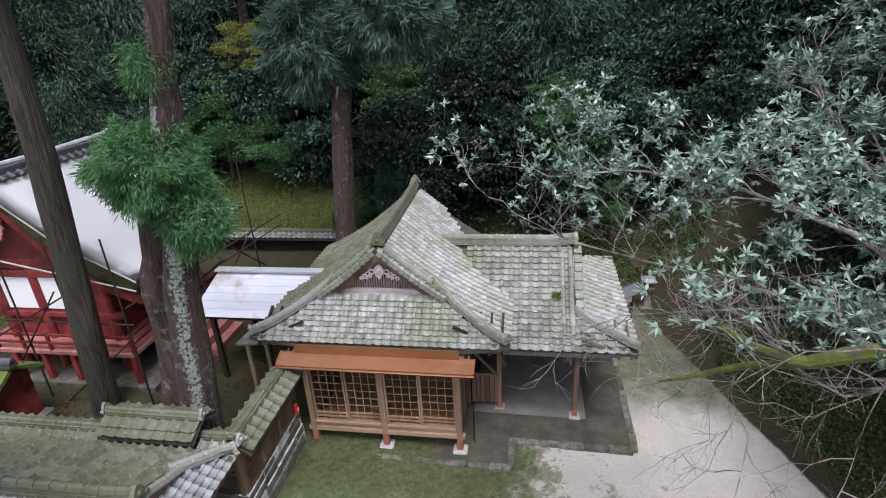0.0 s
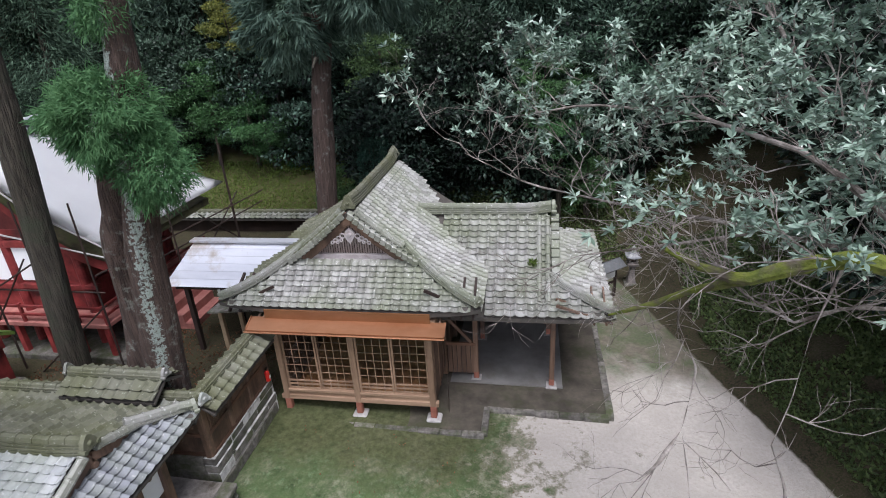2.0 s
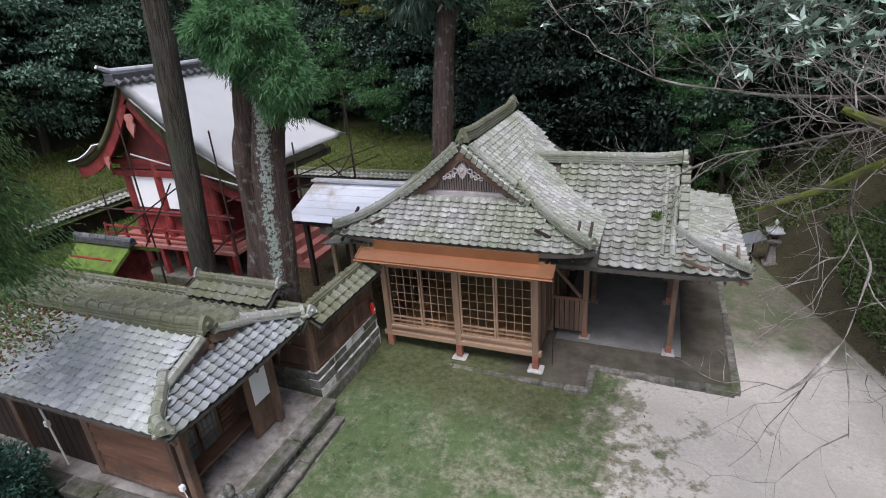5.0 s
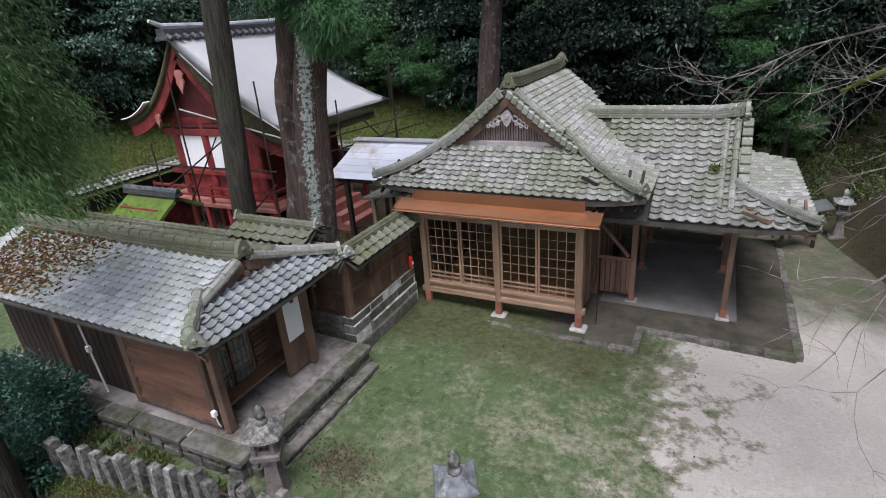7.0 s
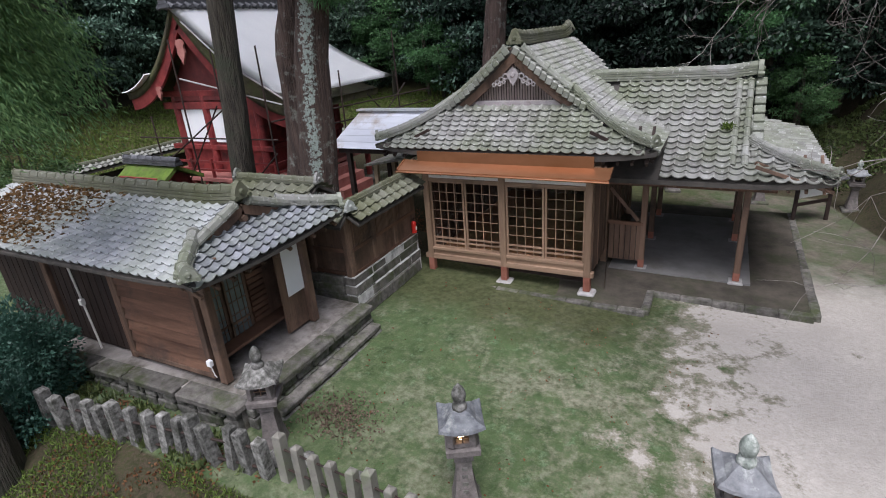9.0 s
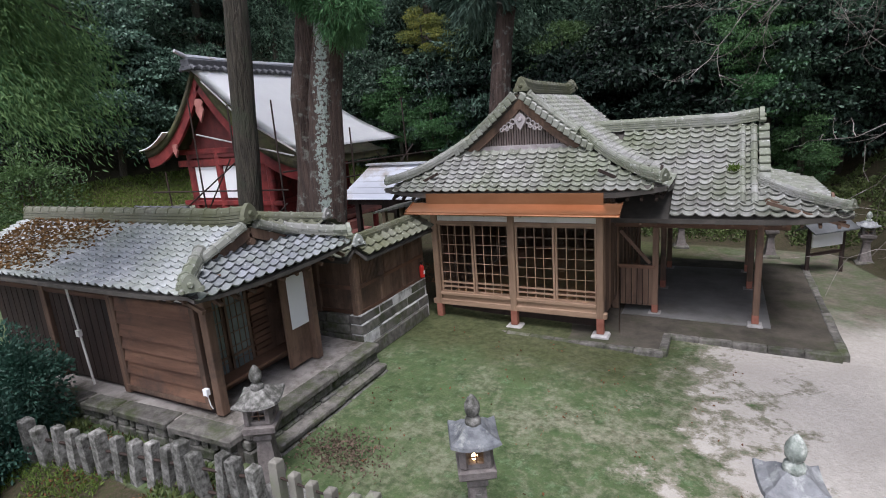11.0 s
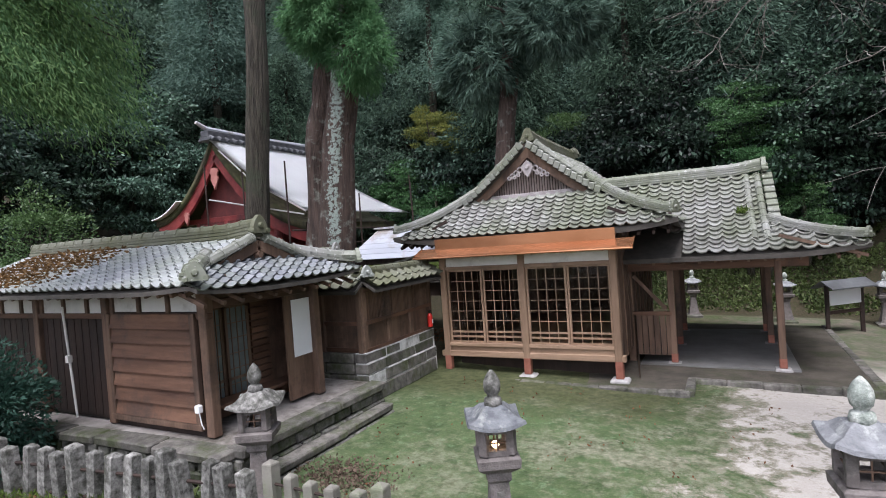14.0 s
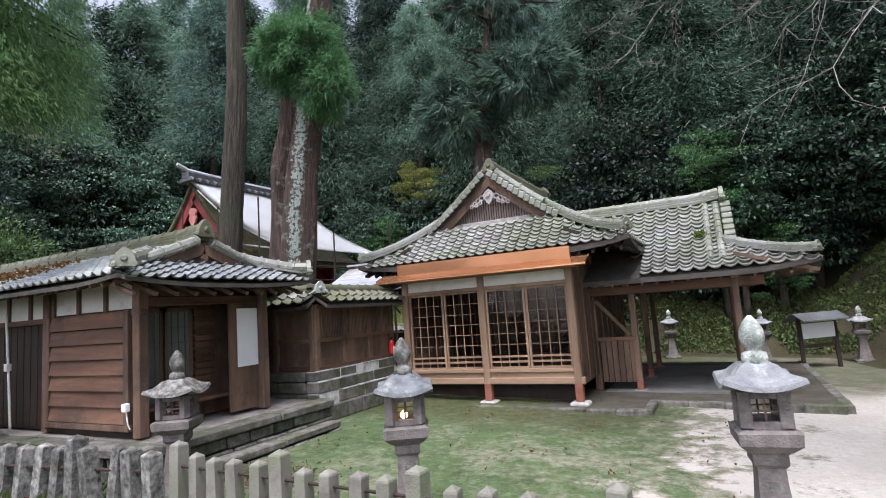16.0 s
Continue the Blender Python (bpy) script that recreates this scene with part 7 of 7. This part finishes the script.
    # bush by the office wall and shrubs
    for at, r, name, lab in (((-5.35, -6.55, 1.15), (0.75, 0.45, 0.85), "bush", "dark glossy evergreen bush at the office front"), ((-6.4, -6.7, 1.0), (0.9, 0.6, 0.9), "bush", "dark glossy evergreen bush at the office front"), ((-5.0, -7.15, 0.35), (0.5, 0.4, 0.8), "bush", "dark glossy evergreen bush below the office terrace"),
                             ((-9.3, -4.0, 3.3), (1.0, 0.9, 1.4), "bush", "fresh green bush behind the office roof"), ((-1.75, 9.2, 3.7), (0.75, 0.7, 1.5), "bush", "blue-green shrub behind the hall ridge")):
        b = thing(name, (at[0], at[1], ground_z(at[0], at[1])), lab, "bush")
        rng = np.random.default_rng(int(at[0] * -10) + 60)
        n = 9000
        u = unit(rng, n)
        p = np.array(at) + u * np.array(r) * rng.uniform(0.35, 1.05, (n, 1)) ** 0.7
        p += 0.12 * np.sin(p * 7.0)
        place("foliage", leaf_mesh("foliage", blades(p, u + rng.normal(scale=0.6, size=u.shape), 0.075, 0.038, rng), M_LEAF_SHRUB if "dark" in lab else M_LEAF_FRESH if "fresh" in lab else M_LEAF_SHRUB), b)
        bm = B()
        z0 = ground_z(at[0], at[1]) - 0.1
        for k in range(4):
            tube(bm, [(at[0] + 0.05 * k - 0.1, at[1], z0), (at[0] + (k - 1.5) * 0.2 * r[0], at[1] + 0.1 * (k % 2), at[2] + 0.4 * r[2])], [0.03, 0.012], 6)
        part("stem", bm, M_BARK, b)


build_cedars()


# -- the broadleaf tree over the yard's right side --
def build_yard_tree():
    t = thing("yard_tree", (9.3, -4.6, 0.0), "spreading evergreen tree with mossy limbs and many bare twigs", "tree")
    part("trunk", trunk_bm([(9.7, -4.8, -0.4), (9.4, -4.9, 2.5), (8.7, -5.0, 4.8), (7.9, -5.15, 6.0), (7.3, -5.2, 6.5)], [0.36, 0.3, 0.26, 0.17, 0.13], 14, 0.05, 7), M_LIMB_MOSS, t)
    limbs = [
        ([(7.4, -5.2, 6.45), (6.58, -5.2, 6.73), (6.18, -5.1, 6.61), (5.79, -5.0, 6.40), (5.45, -4.8, 6.45), (5.2, -4.65, 6.55)], [0.10, 0.085, 0.075, 0.062, 0.045, 0.03], M_LIMB_MOSS),
        ([(5.85, -5.0, 6.42), (5.5, -4.6, 6.08), (5.24, -4.4, 5.82), (4.95, -4.3, 5.65), (4.79, -4.2, 5.53)], [0.05, 0.045, 0.04, 0.028, 0.015], M_LIMB_MOSS),
        ([(7.7, -5.15, 6.2), (6.9, -4.7, 6.0), (6.5, -4.6, 5.75), (6.1, -4.5, 5.95), (5.8, -4.4, 6.2)], [0.06, 0.045, 0.035, 0.025, 0.015], M_TWIG),
        ([(5.4, -4.65, 6.02), (5.42, -4.6, 5.7), (5.6, -4.8, 5.3), (5.55, -4.9, 5.05)], [0.025, 0.02, 0.015, 0.01], M_TWIG),
        ([(6.5, -5.15, 6.7), (6.35, -5.2, 6.0), (6.25, -5.35, 5.4), (6.15, -5.4, 4.9)], [0.03, 0.022, 0.016, 0.01], M_TWIG),
        ([(8.0, -5.1, 5.9), (7.4, -4.0, 7.0), (6.8, -3.2, 7.9), (6.4, -2.6, 8.7)], [0.12, 0.09, 0.06, 0.03], M_TWIG),
        ([(7.6, -5.2, 6.3), (6.6, -4.2, 7.3), (5.6, -3.4, 7.6), (4.6, -2.6, 7.6), (3.7, -2.2, 7.4)], [0.09, 0.07, 0.05, 0.035, 0.018], M_TWIG),
        ([(7.0, -5.0, 6.6), (6.0, -3.8, 6.5), (5.0, -2.9, 6.4), (3.9, -2.4, 6.5), (3.0, -2.2, 6.9)], [0.06, 0.05, 0.04, 0.025, 0.012], M_TWIG),
        ([(8.6, -4.9, 5.0), (8.6, -3.8, 7.0), (8.1, -3.0, 8.6), (7.6, -2.6, 9.6)], [0.14, 0.1, 0.07, 0.03], M_TWIG),
        ([(5.55, -4.9, 5.05), (5.45, -5.1, 4.75), (5.2, -5.3, 4.45), (4.95, -5.35, 4.2)], [0.016, 0.013, 0.01, 0.006], M_TWIG),
        ([(5.45, -5.1, 4.75), (5.5, -5.3, 4.4), (5.55, -5.4, 4.0)], [0.013, 0.01, 0.006], M_TWIG),
        ([(6.15, -5.4, 4.9), (6.3, -5.5, 4.5), (6.35, -5.6, 4.1), (6.45, -5.6, 3.8)], [0.016, 0.013, 0.01, 0.006], M_TWIG),
        ([(6.2, -4.0, 6.45), (5.2, -3.4, 6.0), (4.5, -3.2, 5.8), (3.9, -3.1, 5.4)], [0.035, 0.028, 0.02, 0.01], M_TWIG),
    ]
    for pts, radii, m in limbs:
        thin = 1.0 if m is M_LIMB_MOSS else 0.42
        bm = trunk_bm(pts, [r * thin for r in radii], 8, 0.012)
        part("limb", bm, m, t, "bright moss-covered limb" if m is M_LIMB_MOSS else "")
    rnd = random.Random(44)
    tips = []
    twigs = B()

    def grow(p, d, L, r, depth):
        pts = [p]
        for k in range(3):
            d = (d + Vector((rnd.uniform(-1, 1), rnd.uniform(-1, 1), rnd.uniform(-1, 1))) * 0.38).normalized()
            pts.append(pts[-1] + d * L / 3)
        tube(twigs, pts, [r, r * 0.85, r * 0.7, r * 0.5], 4, False)
        if depth < 2:
            tips.append((pts[2], d))
        if depth == 0:
            tips.append((pts[-1], d))
            return
        for k in range(rnd.choice((2, 3, 3))):
            q = pts[rnd.choice((1, 2, 3, 3))]
            side = Vector((rnd.uniform(-1, 1), rnd.uniform(-1, 1), rnd.uniform(-0.6, 1.0)))
            grow(q, (d * 0.8 + side * 0.75).normalized(), L * rnd.uniform(0.6, 0.85), r * 0.62, depth - 1)

    for li, (pts, radii, m) in enumerate(limbs):
        for j in range(1, len(pts)):
            a, b = Vector(pts[j - 1]), Vector(pts[j])
            for k in range(2 if li in (0, 1) else 1 if li in (3, 4, 9, 10, 11) else 4):
                p = a.lerp(b, rnd.uniform(0.1, 1.0))
                low = li in (1, 3, 4, 9, 10, 11, 12)
                d = (b - a).normalized() * 0.5 + Vector((rnd.uniform(-0.9, 0.7), rnd.uniform(-0.6, 0.9), rnd.uniform(-0.9, 0.3) if low else rnd.uniform(-0.1, 1.0)))
                grow(p, d.normalized(), rnd.uniform(0.45, 0.85), 0.0065 if low else 0.0095, 2 if low else 3)
    ob = part("twig_tangle", twigs, M_TWIG, t, "tangle of pale bare twigs")
    ob["kind"] = "stuff"
    rng = np.random.default_rng(99)
    c, ds = [], []
    for p, d in tips:
        w = p.z + 0.25 * (p.x - 5.0)
        if (w > 7.4 + rnd.uniform(-0.7, 0.7) and noise.noise(p * 0.9 + Vector((3, 1, 5))) > -0.32) or (p.z > 6.4 and noise.noise(p * 1.6) > 0.42):
            n = rnd.randint(9, 14)
            for k in range(n):
                c.append(p)
                ds.append(Vector((rnd.uniform(-1, 1), rnd.uniform(-1, 1), rnd.uniform(-0.7, 0.5))) + d * 0.4)
    c, ds = np.array([tuple(v) for v in c]), np.array([tuple(v) for v in ds])
    ob = place("leaves", leaf_mesh("leaves", blades(c, ds, 0.10, 0.036, rng, np.array([0, 0, 1.0])), M_LEAF_SILVER), t, None, "glossy grey-green leaf rosettes")
    ob["kind"] = "stuff"


build_yard_tree()


# -- ground cover on the banks, fallen leaves --
def scatter(name, label, n, seed, pick, length, width, material, flat=0.6):
    rng = np.random.default_rng(seed)
    pts = []
    rnd = random.Random(seed)
    while len(pts) < n:
        x, y = pick(rnd)
        pts.append((x, y, ground_z(x, y) + rnd.uniform(0.0, length * 0.5)))
    p = np.array(pts)
    d = rng.normal(size=(n, 3)) + np.array([0, 0, flat])
    ob = place(name, leaf_mesh(name, blades(p, d, length, width, rng), material))
    tagged(ob, label, "plants", "", "stuff")


def _clump(rnd, x0, x1, y0, y1, f=0.9, th=-0.1):
    while True:
        x, y = rnd.uniform(x0, x1), rnd.uniform(y0, y1)
        if noise.noise(Vector((x * f, y * f, 7))) > th:
            return x, y


def _bank(rnd):
    while True:
        x, y = _clump(rnd, 8.6, 13.5, -6, 8, 0.8, -0.4)
        if x > 9.6 - 0.33 * (y - 1.0):
            return x, y


scatter("undergrowth", "low green undergrowth on the bank beside the yard", 60000, 1, _bank, 0.13, 0.06, M_COVER)
scatter("ivy", "ivy and ferns on the steep bank behind the porch", 22000, 2, lambda r: _clump(r, 0.2, 9.5, 8.85, 11.2, 1.2, -0.3), 0.12, 0.07, M_COVER)
scatter("grass", "rough green grass on the slope behind the rear wall", 24000, 3, lambda r: _clump(r, -16, -1.5, 10.7, 15.0, 0.7, -0.5), 0.13, 0.035, M_GRASS, 1.6)
scatter("grass", "rough green grass on the slope beside the sanctuary", 26000, 4, lambda r: _clump(r, -22, -14.5, -3, 10.2, 0.7, -0.5), 0.15, 0.04, M_GRASS, 1.6)
scatter("fallen_leaves", "brown fallen leaves below the fence and terrace", 2600, 5, lambda r: _clump(r, -6.5, -0.9, -7.9, -6.05, 1.2, -0.1), 0.06, 0.035, M_DEAD, 0.2)
scatter("moss_tufts", "bright moss and grass below the stone fence", 24000, 6, lambda r: _clump(r, -6.5, 1.5, -9.0, -6.75, 0.9, -0.2), 0.07, 0.018, M_GRASS, 1.5)
scatter("fallen_leaves", "brown leaf litter under the cedars behind the wall", 3500, 8, lambda r: _clump(r, -9, -2.4, -2.0, 3.0, 0.9, -0.2), 0.07, 0.04, M_DEAD, 0.2)
scatter("fallen_leaves", "few dry leaves scattered on the moss of the yard", 260, 9, lambda r: _clump(r, -1.3, 4.5, -5.9, -0.6, 1.5, 0.1), 0.05, 0.03, M_DEAD, 0.2)


scatter("ferns", "small ferns and weeds between fence and terrace", 1600, 14, lambda r: _clump(r, -5.2, -1.2, -6.75, -6.1, 1.6, 0.0), 0.12, 0.035, M_COVER, 1.4)
scatter("fallen_leaves", "pile of raked brown leaves on the moss near the fence", 1500, 12, lambda r: (-0.75 + r.gauss(0, 0.34), -5.1 + r.gauss(0, 0.22)), 0.045, 0.03, M_DEAD_DRY, 0.2)


def roof_weed():
    """A small weed rooted between the porch tiles."""
    rng = np.random.default_rng(70)
    n = 160
    p = np.array((3.98, 2.2, porch_front(2.2 - P_Y0) + 0.05)) + rng.normal(size=(n, 3)) * np.array([0.07, 0.06, 0.03])
    d = rng.normal(size=(n, 3)) * 0.8 + np.array([0, -0.3, 0.8])
    tagged(place("weed", leaf_mesh("weed", blades(p, d, 0.11, 0.03, rng), M_GRASS)), "small yellow-green weed rooted between the porch tiles", "weed")


roof_weed()


def roof_leaves():
    rng = np.random.default_rng(31)
    rnd = random.Random(31)
    pts = []
    while len(pts) < 2600:
        x, y = rnd.uniform(-7.8, -4.2), rnd.uniform(-6.1, -4.7)
        if rnd.random() < smooth(-4.6, -6.6, x - 0.4 * (y + 5.4)) * 0.9 + 0.003:
            pts.append((x, y, office_front(y - O_Y0) + 0.07 + rnd.uniform(0, 0.02)))
    p = np.array(pts)
    d = rng.normal(size=p.shape) * np.array([1, 1, 0.25]) + np.array([0, 0.35, 0.15])
    tagged(place("roof_leaves", leaf_mesh("roof_leaves", blades(p, d, 0.08, 0.045, rng), M_DEAD)), "brown fallen leaves lying on the office roof", "leaves", "", "stuff")


roof_leaves()
